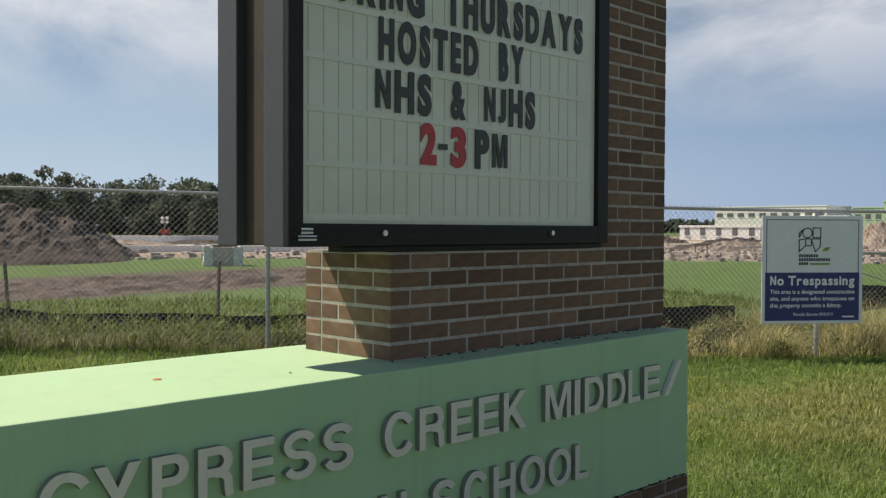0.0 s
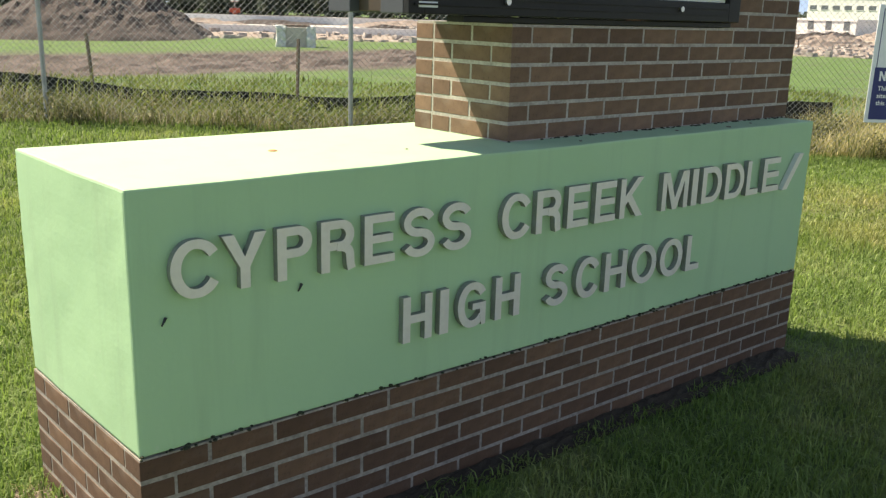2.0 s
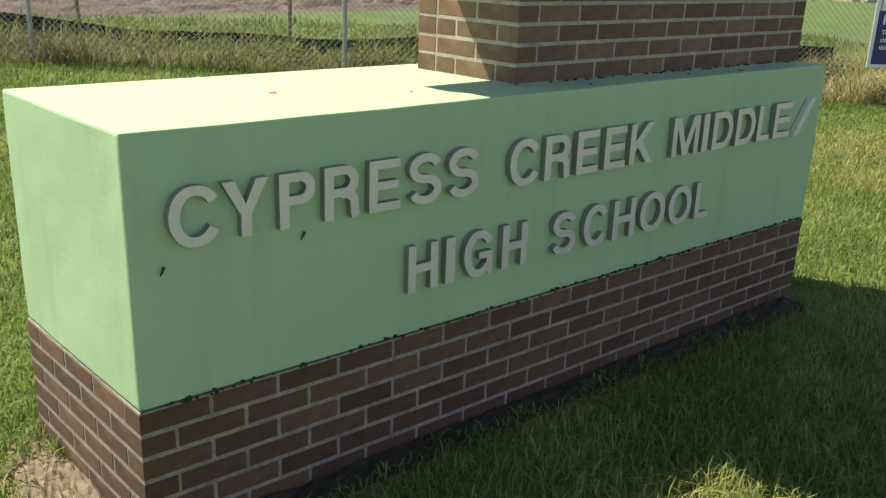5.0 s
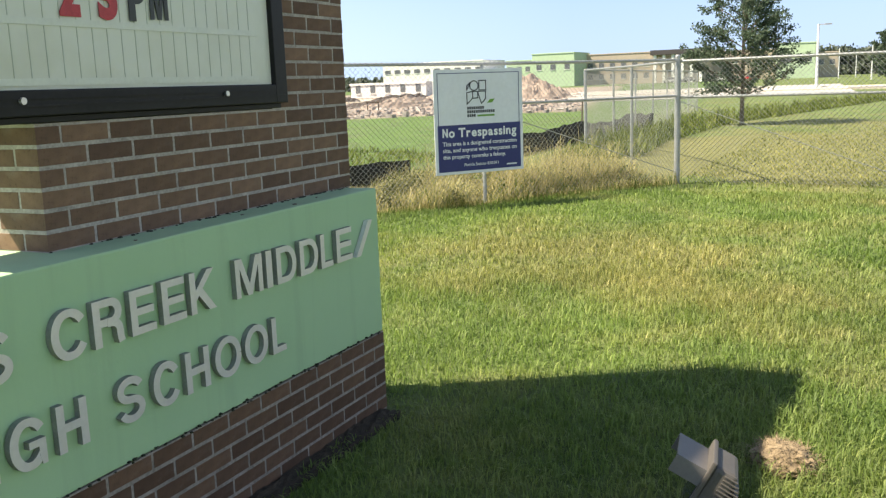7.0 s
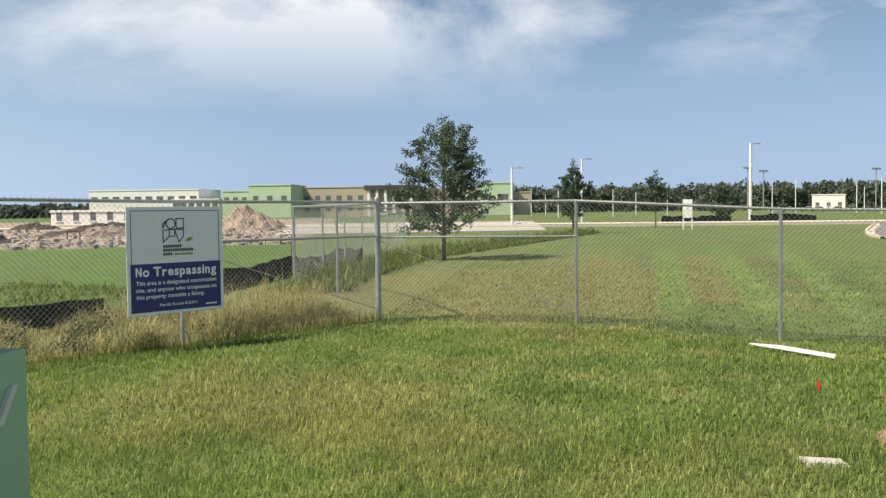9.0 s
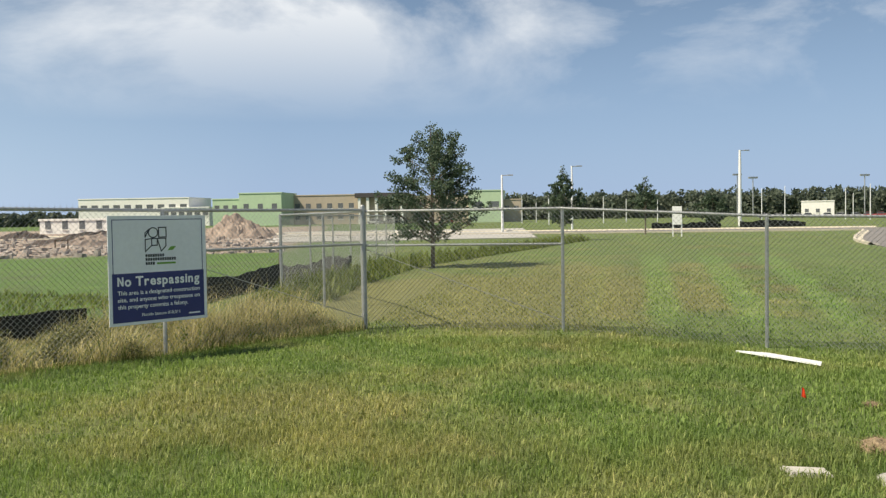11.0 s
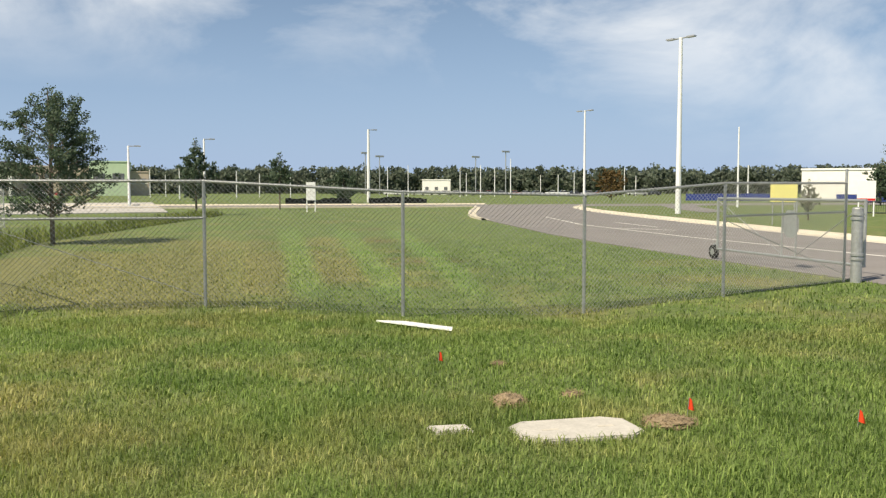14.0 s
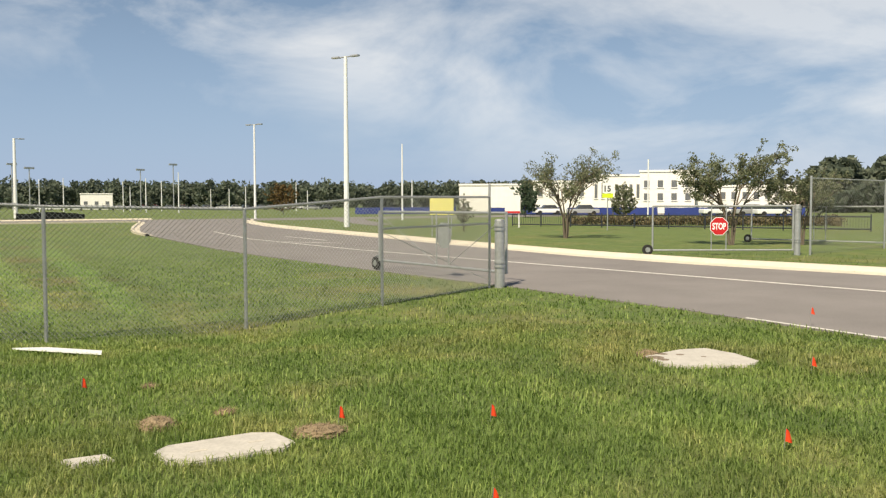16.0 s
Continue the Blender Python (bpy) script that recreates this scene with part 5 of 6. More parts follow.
def building(name, az0, az1, dist, h, depth, material, label, windows=0, rows=(), wh=1.3, ww=1.8, roof=None, columns=0, square=False):
    """A flat-roofed block that faces the lawn, spanning two compass angles."""
    a, b = Vector(at(az0, dist)), Vector(at(az1, dist))
    if square:
        deep = dist * math.cos(radians((az0 + az1) / 2))
        a, b = Vector(at(az0, deep / math.cos(radians(az0)))), Vector(at(az1, deep / math.cos(radians(az1))))
    mid = (a + b) / 2
    w = (b - a).length
    rz = math.degrees(math.atan2(b.y - a.y, b.x - a.x))
    t = thing(name, pose(mid.x, mid.y, 0, 0, 0, rz), label, "building")
    wall = part("wall", wall_box(Shape(), w, depth, h), material, t)
    part("roof", Shape().cbox(-w / 2 - 0.15, w / 2 + 0.15, -0.15, depth + 0.15, h, h + 0.35, 0.04), roof or material, t)
    for z in rows:
        for k in range(windows):
            x = -w / 2 + (k + 0.5) * w / windows
            win = part("window", Shape().box(x - ww / 2, x + ww / 2, -0.05, -0.005, z, z + wh), M_WINDOW, t, "grey window")
            part("window_sill", Shape().box(x - ww / 2 - 0.1, x + ww / 2 + 0.1, -0.15, -0.006, z - 0.14, z - 0.01), M_BWHITE, win)
    for k in range(columns):
        x = -w / 2 + (k + 0.5) * w / columns
        part("column", Shape().cbox(x - 0.4, x + 0.4, -2.4, -1.7, -0.05, h - 0.9, 0.03), M_BWHITE, t)
    if columns:
        part("canopy", Shape().cbox(-w / 2, w / 2, -2.8, 0.2, h - 0.9, h + 0.5, 0.05), M_ROOF, t, "dark canopy on columns")
    return t


building("school_building", 29.2, 22.9, 330, 9.6, 20, M_BWHITE, "long white two-storey school building with a row of windows", 10, (6.2,), 1.4, 2.4, square=True)
building("school_building", 24.5, 21.7, 322, 6.2, 12, M_BWHITE, "lower white wing of the school", 6, (3.6,), 1.6, 2.0, square=True)
building("school_building", 21.5, 19.9, 282, 8.0, 14, M_BGREEN, "pale green school wing with small windows", 3, (4.8,), 1.5, 1.5, square=True)
building("school_building", 19.9, 17.3, 276, 9.6, 16, M_BGREEN, "light green two-storey school block", 3, (5.0,), 1.6, 1.6, square=True)
building("school_building", 17.3, 12.6, 284, 9.0, 16, M_BTAN, "tan two-storey school wing with paired windows", 7, (5.0, 1.6), 1.6, 1.6, square=True)
building("school_building", 12.6, 9.4, 278, 9.0, 16, M_BTAN, "tan school entrance with a dark canopy on columns", 0, (), columns=6, square=True)
building("school_building", 9.4, 5.5, 286, 8.4, 16, M_BTAN, "tan two-storey school wing with paired windows", 6, (5.0,), 1.6, 1.6, square=True)
building("school_building", 5.5, 3.35, 276, 9.6, 16, M_BGREEN, "light green two-storey school block", 2, (4.6,), 1.8, 3.2, square=True)
building("school_building", 3.35, 2.15, 280, 6.8, 12, M_BTAN, "low tan wing of the school", 2, (3.6,), 1.4, 1.4, square=True)
building("block_wall_building", 31.3, 26.6, 150, 2.0, 8, M_BWHITE, "unfinished pale block building on the site", 5, (0.7,), 1.3, 0.9, square=True)
for az0_, az1_, d_, h_ in ((71.0, 44.0, 96, 0.8), (66.0, 46.0, 63, 0.42)):
    p, q = at(az0_, d_), at(az1_, d_)
    single("footing_wall", strip([p, q], [(p[0] + 0.3, p[1] + 0.4), (q[0] + 0.3, q[1] + 0.4)], h_, h_ + 0.1), M_BWHITE, "low pale concrete footing wall on the site", "wall")
building("pale_building", -37.6, -41.6, 175, 5.2, 12, M_CREAM, "long cream flat-roofed building", 0, ())
building("pale_building", -42.3, -46.6, 168, 5.6, 14, M_CREAM, "cream flat-roofed building with narrow windows", 5, (3.0,), 1.6, 0.9)
building("pale_building", -46.0, -49.0, 160, 6.4, 16, M_CREAM, "taller cream building with narrow windows", 7, (2.6,), 2.4, 0.5)
building("pale_building", -48.9, -52.2, 158, 7.0, 18, M_CREAM, "tall cream building with stacked windows", 4, (4.4, 2.2), 1.2, 0.9)
building("pale_building", -51.6, -58.0, 172, 4.6, 12, M_CREAM, "long low cream building with many windows", 10, (2.4,), 1.3, 0.9)
building("field_house", -14.6, -16.4, 330, 5.2, 8, M_BWHITE, "small white field house by the parking lot", 3, (1.6,), 1.2, 1.2)

# blue windscreens on the far fence
for a0, a1, d in ((-31.0, -37.4, 150), (-39.5, -44.0, 140), (-44.4, -50.0, 132), (-50.4, -58.5, 128)):
    p, q = at(a0, d), at(a1, d)
    ribbon_pts = [(p[0] + (q[0] - p[0]) * k / 10, p[1] + (q[1] - p[1]) * k / 10) for k in range(11)]
    single("windscreen_fence", ribbon(ribbon_pts, 1.1, 0.05, 0.08), M_BLUE, "blue fabric windscreen on a far fence", "fence")


def rail_fence(name, a, b, h, step, label):
    f = thing(name, pose(a[0], a[1], 0), label, "fence")
    d = Vector((b[0] - a[0], b[1] - a[1], 0))
    n = int(d.length / step)
    s2 = Shape()
    for z in (0.15, h - 0.1):
        part("rail", Shape().rod((0, 0, z), d + Vector((0, 0, z)), 0.04, 4), M_INK, f)
    for k in range(n + 1):
        p = d * k / n
        part("post", Shape().rod(p + Vector((0, 0, -0.1)), p + Vector((0, 0, h + 0.05)), 0.045, 5), M_INK, f)
    for k in range(int(d.length / 0.16)):
        p = d * (k * 0.16 / d.length)
        s2.box(p.x - 0.008, p.x + 0.008, p.y - 0.008, p.y + 0.008, 0.15, h)
    tagged(part("pickets", s2, M_INK, f), kind="stuff")


rail_fence("black_picket_fence", at(-41.0, 68), at(-62.0, 58), 0.98, 2.4, "black metal picket fence on the far lawn")


hedge_rng = np.random.default_rng(41)
hedge_at = [at(-44.5 - 16 * k / 150, 71 + hedge_rng.random() * 2) for k in range(150)]
hv, ht = leaf_cloud(hedge_rng, np.array([(x, y, 0.2 + 0.3 * hedge_rng.random()) for x, y in hedge_at]), np.full(150, 0.5), 9000, 0.1)
hv[:, 2] = np.maximum(hv[:, 2], 0.0)
tagged(new("rough_hedge", big_mesh("rough_hedge", hv, ht, leaf_material("brown_reeds", (0.11, 0.095, 0.05), (0.28, 0.235, 0.14)))), "brown dry reeds behind the picket fence", "hedge", kind="stuff")


def lamp_post(x, y, h, w, arms, label, turn=0.0):
    t = thing("lamp_post", pose(x, y, 0, 0, 0, turn), label, "lamp post", "lamp posts along the drive")
    part("pole", Shape().rod((0, 0, -0.2), (0, 0, h), w, 10, w * 0.6), M_WHITE, t, "white tapered concrete pole")
    if arms:
        part("arm", Shape().rod((-0.7 if arms > 1 else 0, 0, h - 0.05), (0.7, 0, h - 0.05), 0.05, 6), M_GALV, t)
        for sx_ in ((-1, 1) if arms > 1 else (1,)):
            part("lamp_head", Shape().cbox(sx_ * 0.9 - 0.34, sx_ * 0.9 + 0.34, -0.16, 0.16, h - 0.1, h + 0.03, 0.03), M_GALV, t, "flat grey lamp head")
    return t


lamp_post(57.2, -36.3, 12.5, 0.21, 2, "tall white lamp post with two heads", 20)
lamp_post(95.1, -46.5, 10.8, 0.15, 2, "white lamp post with two heads", 20)
lamp_post(77.3, -54.8, 7.9, 0.11, 0, "slim white pole beside the drive")
lamp_post(120.7, -26.3, 9.9, 0.26, 1, "white lamp post with one head", -80)
lamp_post(99.0, 3.4, 6.3, 0.16, 1, "white lamp post with one head", -80)
lamp_post(*at(-1.07, 108), 7.6, 0.15, 1, "white lamp post with one head", -80)
for az, d, top in ((-3.0, 190, 5.6), (-4.4, 210, 5.4), (-6.3, 205, 5.2), (0.4, 170, 6.0), (1.2, 240, 5.5), (2.1, 220, 6.6), (-12.4, 230, 7.6), (-13.7, 230, 8.0), (-17.0, 220, 7.0), (-17.4, 240, 6.2),
                   (-18.3, 200, 7.2), (-19.2, 230, 7.4), (-20.2, 190, 8.2), (-22.1, 260, 6.0), (-23.2, 230, 5.6), (-24.2, 240, 6.4), (-27.3, 230, 7.2), (-28.0, 250, 5.5), (-34.6, 150, 5.6)):
    lamp_post(*at(az, d), top, 0.13, 0, "far slim white pole by the parking lots")
for az, d, top in ((-11.0, 310, 14.5), (-11.9, 300, 13.0), (-18.0, 310, 13.2), (-19.9, 310, 15.0)):
    t = thing("floodlight_mast", pose(*at(az, d), 0, 0, 0, -72), "far sports field floodlight mast", "light mast", "sports field masts")
    part("mast", Shape().rod((0, 0, -0.2), (0, 0, top), 0.18, 6), M_GALV, t)
    part("lamp_bank", Shape().cbox(-1.6, 1.6, -0.2, 0.2, top - 0.5, top + 0.1, 0.05), M_GALV, t)
t = thing("flagpole", pose(*at(-49.4, 120), 0), "white pole in front of the cream building", "pole")
part("pole", Shape().rod((0, 0, -0.2), (0, 0, 7.4), 0.1, 8), M_WHITE, t)


def car(x, y, rz, paint, label, pickup=False):
    t = thing("parked_car", pose(x, y, 0.0, 0, 0, rz), label, "car", "parked cars")
    part("body", Shape().cbox(-2.2, 2.2, -0.9, 0.9, 0.32, 0.92, 0.12), paint, t)
    part("cabin", Shape().add([(-1.5 if not pickup else -0.4, -0.78, 0.9), (1.1, -0.78, 0.9), (1.1, 0.78, 0.9), (-1.5 if not pickup else -0.4, 0.78, 0.9), (-1.0 if not pickup else -0.2, -0.68, 1.48), (0.5, -0.68, 1.48), (0.5, 0.68, 1.48), (-1.0 if not pickup else -0.2, 0.68, 1.48)],
                              [(0, 3, 2, 1), (4, 5, 6, 7), (0, 1, 5, 4), (1, 2, 6, 5), (2, 3, 7, 6), (3, 0, 4, 7)]), M_GLASS, t, "dark glazed cabin")
    part("cabin_roof", Shape().cbox(-0.98 if not pickup else -0.2, 0.5, -0.68, 0.68, 1.482, 1.53, 0.02), paint, t)
    for cx in (-1.35, 1.35):
        for cy in (-0.85, 0.85):
            part("wheel", Shape().rod((cx, cy - 0.1, 0.33), (cx, cy + 0.1, 0.33), 0.33, 12), M_RUBBER, t)


P_SILVER = plain("silver_paint", (0.45, 0.46, 0.47), 0.3, 0.4)
P_DARK = plain("dark_paint", (0.03, 0.035, 0.045), 0.3)
P_REDP = plain("red_car_paint", (0.3, 0.02, 0.02), 0.3)
car(*at(24.4, 140), 30, M_WHITE, "white pickup truck parked on the site", True)
car(*at(22.6, 146), 20, M_WHITE, "white car parked on the site")
rng = random.Random(4)
for k in range(22):
    az = -12.5 - 17 * (k / 22) - rng.random() * 0.4
    paint = rng.choice((M_WHITE, M_WHITE, P_SILVER, P_DARK, P_REDP))
    car(*at(az, 268 + rng.random() * 25), 70 + rng.random() * 10, paint, {M_WHITE: "white", P_SILVER: "silver", P_DARK: "dark", P_REDP: "red"}[paint] + " car in the far parking lot")
for az, d, p, c in ((-53.5, 126, M_WHITE, "white"), (-55.4, 124, P_SILVER, "silver"), (-56.6, 122, M_WHITE, "white"), (-45.4, 128, P_SILVER, "silver"), (-43.2, 136, M_WHITE, "white"), (10.5, 262, P_DARK, "dark"), (11.5, 262, P_SILVER, "silver"), (8.3, 262, M_WHITE, "white"), (6.9, 262, P_REDP, "red")):
    car(*at(az, d), 60, p, c + " car parked by the far building")

# ---- trees ----


def tree(x, y, h, r, base, leaves, size, material, label, seed, stems=1, vase=False):
    """A trunk with limbs, and a ragged crown of small leaves carried by the twigs."""
    rng = random.Random(seed)
    t = thing("tree", pose(x, y, 0), label, "tree")
    s, tips = Shape(), []

    def limb(a, d, l, rad, depth):
        b = a + d * l
        bend = a + d * l * 0.5 + Vector((rng.gauss(0, 0.06), rng.gauss(0, 0.06), 0.04)) * l
        s.rod(a, bend, rad, 6, rad * 0.8)
        s.rod(bend, b, rad * 0.8, 6, rad * 0.5)
        tips.append((b, 1.0 if depth == 0 else 0.75))
        if not vase:
            for k in range(int(l / 0.22)):
                tips.append((a + (b - a) * rng.uniform(0.3, 1.0) + Vector((rng.gauss(0, 0.05), rng.gauss(0, 0.05), rng.gauss(0, 0.05))), 0.8))
        if depth < 2 and (vase or l > 0.38):
            tips.append((bend, 0.7))
            for k in range(3 if depth == 0 else 2):
                nd = (d + Vector((rng.gauss(0, 0.6), rng.gauss(0, 0.6), rng.gauss(0.2, 0.35)))).normalized()
                limb(a + (b - a) * rng.uniform(0.4, 0.95), nd, l * rng.uniform(0.4, 0.65), rad * 0.5, depth + 1)

    if vase:
        for k in range(stems):
            an = 2 * math.pi * k / stems + rng.random()
            a = Vector((math.cos(an) * 0.07, math.sin(an) * 0.07, -0.1))
            mid = a + Vector((math.cos(an) * 0.10, math.sin(an) * 0.10, 1)).normalized() * h * rng.uniform(0.2, 0.28)
            b = mid + Vector((math.cos(an) * 0.45, math.sin(an) * 0.45, 1)).normalized() * h * rng.uniform(0.2, 0.32)
            s.rod(a, mid, 0.05, 7, 0.04)
            s.rod(mid, b, 0.04, 7, 0.028)
            for j in range(5):
                an2 = an + rng.gauss(0, 0.8)
                out = rng.uniform(0.4, 2.1)
                nd = Vector((math.cos(an2) * out, math.sin(an2) * out, 1)).normalized()
                limb(mid + (b - mid) * rng.uniform(0.3, 1.0), nd, h * rng.uniform(0.2, 0.36), 0.022, 0)
    else:
        s.rod((0, 0, -0.1), (0.02, 0, h * 0.5), 0.045 + h * 0.006, 8, 0.05)
        s.rod((0.02, 0, h * 0.5), (0.0, 0.03, h * 0.94), 0.05, 7, 0.012)
        n = 40
        for k in range(n):
            f = (k / (n - 1)) ** 1.25
            z = base + (h * 0.94 - base) * f
            reach = r * math.sin(math.pi * (0.2 + 0.75 * f)) * (1 - 0.68 * f) * rng.uniform(0.72, 1.15)
            an = k * 2.4 + rng.gauss(0, 0.3)
            nd = Vector((math.cos(an), math.sin(an), 0.42 + 0.6 * f)).normalized()
            limb(Vector((0, 0, z)), nd, reach, 0.022 * (1.3 - f), 0)
    part("trunk", s, M_BARK, t)
    cs = np.array([tuple(p) for p, q in tips])
    rs = np.array([q for p, q in tips]) * (h * (0.048 if vase else 0.04))
    v, tr = leaf_cloud(np.random.default_rng(seed), cs, rs, leaves, size, 0.85)
    tagged(part("crown", big_mesh("crown", v, tr, material), material, t), kind="stuff")
    return t


tree(30.2, 1.75, 5.15, 2.15, 0.8, 21000, 0.04, M_TREELEAF, "young dark green oak standing on the lawn", 21)
tree(62.0, -2.95, 5.3, 1.4, 1.0, 7000, 0.07, M_TREELEAF, "young dark green tree by the far fence", 22)
tree(78.4, -10.1, 5.2, 1.2, 1.6, 3000, 0.085, M_TREELEAF, "slim young tree on the far lawn", 23)
tree(*at(-9.6, 118), 4.4, 2.2, 0.3, 4000, 0.14, M_TREELEAF, "round green shrub by the far street", 24)
tree(31.3, -33.4, 5.3, 2.3, 1.2, 6500, 0.048, M_PALELEAF, "sparse grey-green tree with several stems", 31, 6, True)
tree(21.9, -33.5, 4.9, 2.3, 1.2, 8500, 0.048, M_PALELEAF, "leafy grey-green tree with several stems", 32, 6, True)
tree(20.2, -35.8, 3.9, 2.0, 1.2, 6500, 0.048, M_PALELEAF, "leafy grey-green tree with several stems", 36, 5, True)
tree(43.0, -36.2, 2.4, 0.6, 0.5, 700, 0.07, M_PALELEAF, "thin sapling on the lawn over the drive", 33)
tree(*at(-41.8, 110), 5.0, 1.9, 0.3, 3000, 0.14, M_TREELEAF, "dark evergreen by the cream building", 34)
tree(*at(-47.9, 100), 4.2, 1.6, 0.3, 2600, 0.12, M_PALELEAF, "small tree by the cream building", 35)
tree(*at(-26.5, 150), 5.0, 3.2, 0.3, 3000, 0.16, leaf_material("rusty_leaves", (0.10, 0.075, 0.03), (0.22, 0.14, 0.06)), "rust-brown shrub beside the drive", 37)

# ---- signs and gates by the drive ----
t = thing("board_sign", pose(69.5, -11.6, 0, 0, 0, -102), "white board on two posts on the lawn", "sign")
part("board", Shape().cbox(-0.36, 0.36, -0.03, 0.03, 0.9, 2.3, 0.01), M_WHITE, t)
for x in (-0.32, 0.32):
    part("post", Shape().cbox(x - 0.05, x + 0.05, 0.035, 0.12, -0.1, 1.6, 0.01), M_WHITE, t)
px_, py_ = at(-36.5, 47)
t = thing("yellow_sign", pose(px_, py_, 0, 0, 0, -126), "plain yellow board on posts across the drive", "sign")
part("board", Shape().cbox(-0.62, 0.62, -0.02, 0.02, 1.12, 1.98, 0.006), M_YELLOW, t)
for x in (-0.5, 0.5):
    part("post", Shape().rod((x, 0.05, -0.1), (x, 0.05, 1.9), 0.03, 6), M_GALV, t)
px_, py_ = at(-41.0, 64)
t = thing("white_sign", pose(px_, py_, 0, 0, 0, -128), "white board with a red foot across the drive", "sign")
part("board", Shape().cbox(-0.55, 0.55, -0.03, 0.03, 1.0, 2.3, 0.01), M_WHITE, t)
part("red_band", Shape().box(-0.53, 0.53, -0.036, -0.031, 1.02, 1.16), M_RED, t, "red band")
for x in (-0.45, 0.45):
    part("post", Shape().cbox(x - 0.04, x + 0.04, 0.035, 0.11, -0.1, 1.5, 0.01), M_WHITE, t)
px_, py_ = at(-46.93, 58)
t = thing("speed_limit_sign", pose(px_, py_, 0, 0, 0, -134), "white speed sign over a green-yellow plate", "sign")
part("post", Shape().rod((0, 0.03, -0.1), (0, 0.03, 3.2), 0.035, 6), M_GALV, t)
part("plate", Shape().cbox(-0.32, 0.32, -0.02, 0.0, 2.35, 3.2, 0.005), M_WHITE, t)
line_of_text("15", -0.2, 0.2, 2.45, -0.021, 0.36, 0.003, 0.03, M_INK, t)
part("lower_plate", Shape().cbox(-0.34, 0.34, -0.02, 0.0, 2.05, 2.32, 0.005), plain("lime_plate", (0.55, 0.7, 0.03), 0.5), t, "yellow-green plate")


def bollard(x, y, h, label):
    t = thing("gate_post", pose(x, y, 0), label, "gate post")
    part("post", Shape().rod((0, 0, -0.2), (0, 0, h), 0.1, 16), M_GALV, t)
    part("cap", Shape().ball((0, 0, h), 0.104, 16, 6, 0.35), M_GALV, t)
    for z in (0.42, 0.5, h - 0.2, h - 0.12):
        part("collar", Shape().rod((0, 0, z), (0, 0, z + 0.045), 0.118, 16), M_GALV, t)
    return t


def octagon(r):
    return [(r * math.cos(math.pi / 8 + k * math.pi / 4), r * math.sin(math.pi / 8 + k * math.pi / 4)) for k in range(8)]


def swing_gate(p0, p1, z0, z1, at_sign, label, face, zs, wheel=True, sag=0.0, red=True, brace=False):
    d = Vector((p1[0] - p0[0], p1[1] - p0[1], 0))
    l = d.length
    t = thing("swing_gate", pose(p0[0], p0[1], 0, 0, 0, math.degrees(math.atan2(d.y, d.x))), label, "gate")
    part("top_rail", Shape().rod((0.12, 0, z1), (l, 0, z1 - sag), 0.031, 8), M_GALV, t)
    part("bottom_rail", Shape().rod((0.12, 0, z0), (l, 0, z0 - sag), 0.031, 8), M_GALV, t)
    for x in (0.14, l):
        part("end_tube", Shape().rod((x, 0, z0 - sag * (x / l)), (x, 0, z1 - sag * (x / l)), 0.031, 8), M_GALV, t)
    for x in (at_sign - 0.24, at_sign + 0.24):
        part("upright", Shape().rod((x, 0, z0 - sag * x / l), (x, 0, z1 - sag * x / l), 0.018, 8), M_GALV, t)
    if wheel:
        part("wheel_bracket", Shape().rod((l, 0, z0 + 0.12), (l + 0.16, 0, z0 + 0.12), 0.02, 6).rod((l + 0.16, 0, z0 + 0.12), (l + 0.16, 0, 0.17), 0.02, 6), M_GALV, t)
        w = part("wheel", Shape().rod((l + 0.16, -0.04, 0.19), (l + 0.16, 0.04, 0.19), 0.17, 16), M_RUBBER, t, "black rubber wheel")
        part("hub", Shape().rod((l + 0.16, -0.05, 0.19), (l + 0.16, 0.05, 0.19), 0.08, 12), M_GALV, w)
    if brace:
        for xa, xb in ((0.14, at_sign - 0.24), (l, at_sign + 0.24)):
            part("truss_rod", Shape().rod((xa, 0.0, z1 - 0.05), (xb, 0.0, z0 + 0.05), 0.009, 6), M_GALV, t)
    y = -0.03 * face
    if face:
        sgn = part("stop_sign", Shape().plate([(at_sign + a, zs + b) for a, b in octagon(0.315)], y, y - 0.004 * face, 1), M_SIGNWHITE if red else M_GALV, t, "octagonal stop sign" if red else "grey back of an octagonal sign")
        if red:
            part("red_face", Shape().plate([(at_sign + a, zs + b) for a, b in octagon(0.295)], y - 0.0045 * face, y - 0.0065 * face, 1), M_RED, sgn, "red face")
            me = text_mesh("STOP", 0.2, 0.002, 0.03, "lettering")
            stretch(me, 0.44 / width_of(me), -0.22)
            ob = part("lettering", me, M_SIGNTEXT, sgn)
            ob.matrix_local = pose(at_sign, y - 0.0068 * face, zs - 0.1, 0, 0, 0 if face > 0 else 180)
    return t


bollard(13.45, -14.13, 1.36, "stout galvanised gate post with hinge collars")
swing_gate((13.66, -14.6), (18.9, -14.75), 0.27, 1.5, 2.45, "open galvanised swing gate beside the drive", 1, 0.98, red=False, brace=True)
bollard(16.2, -29.07, 1.62, "stout galvanised gate post with hinge collars")
swing_gate((16.2, -29.07), (19.0, -25.3), 0.17, 1.6, 2.55, "open galvanised swing gate with a red stop sign", -1, 0.95)
swing_gate((16.7, -36.6), (22.6, -35.9), 0.17, 1.55, 3.0, "galvanised swing gate on the far side of the lawn", 0, 0.9)
fence("chain_link_fence", [(16.0, -29.5, 0.0), (16.6, -35.4, 0.0)], 2.5, "tall galvanised chain link panel beside the gate", brace=(), heavy=(0, 1), pitch=0.12, wire=0.0022)

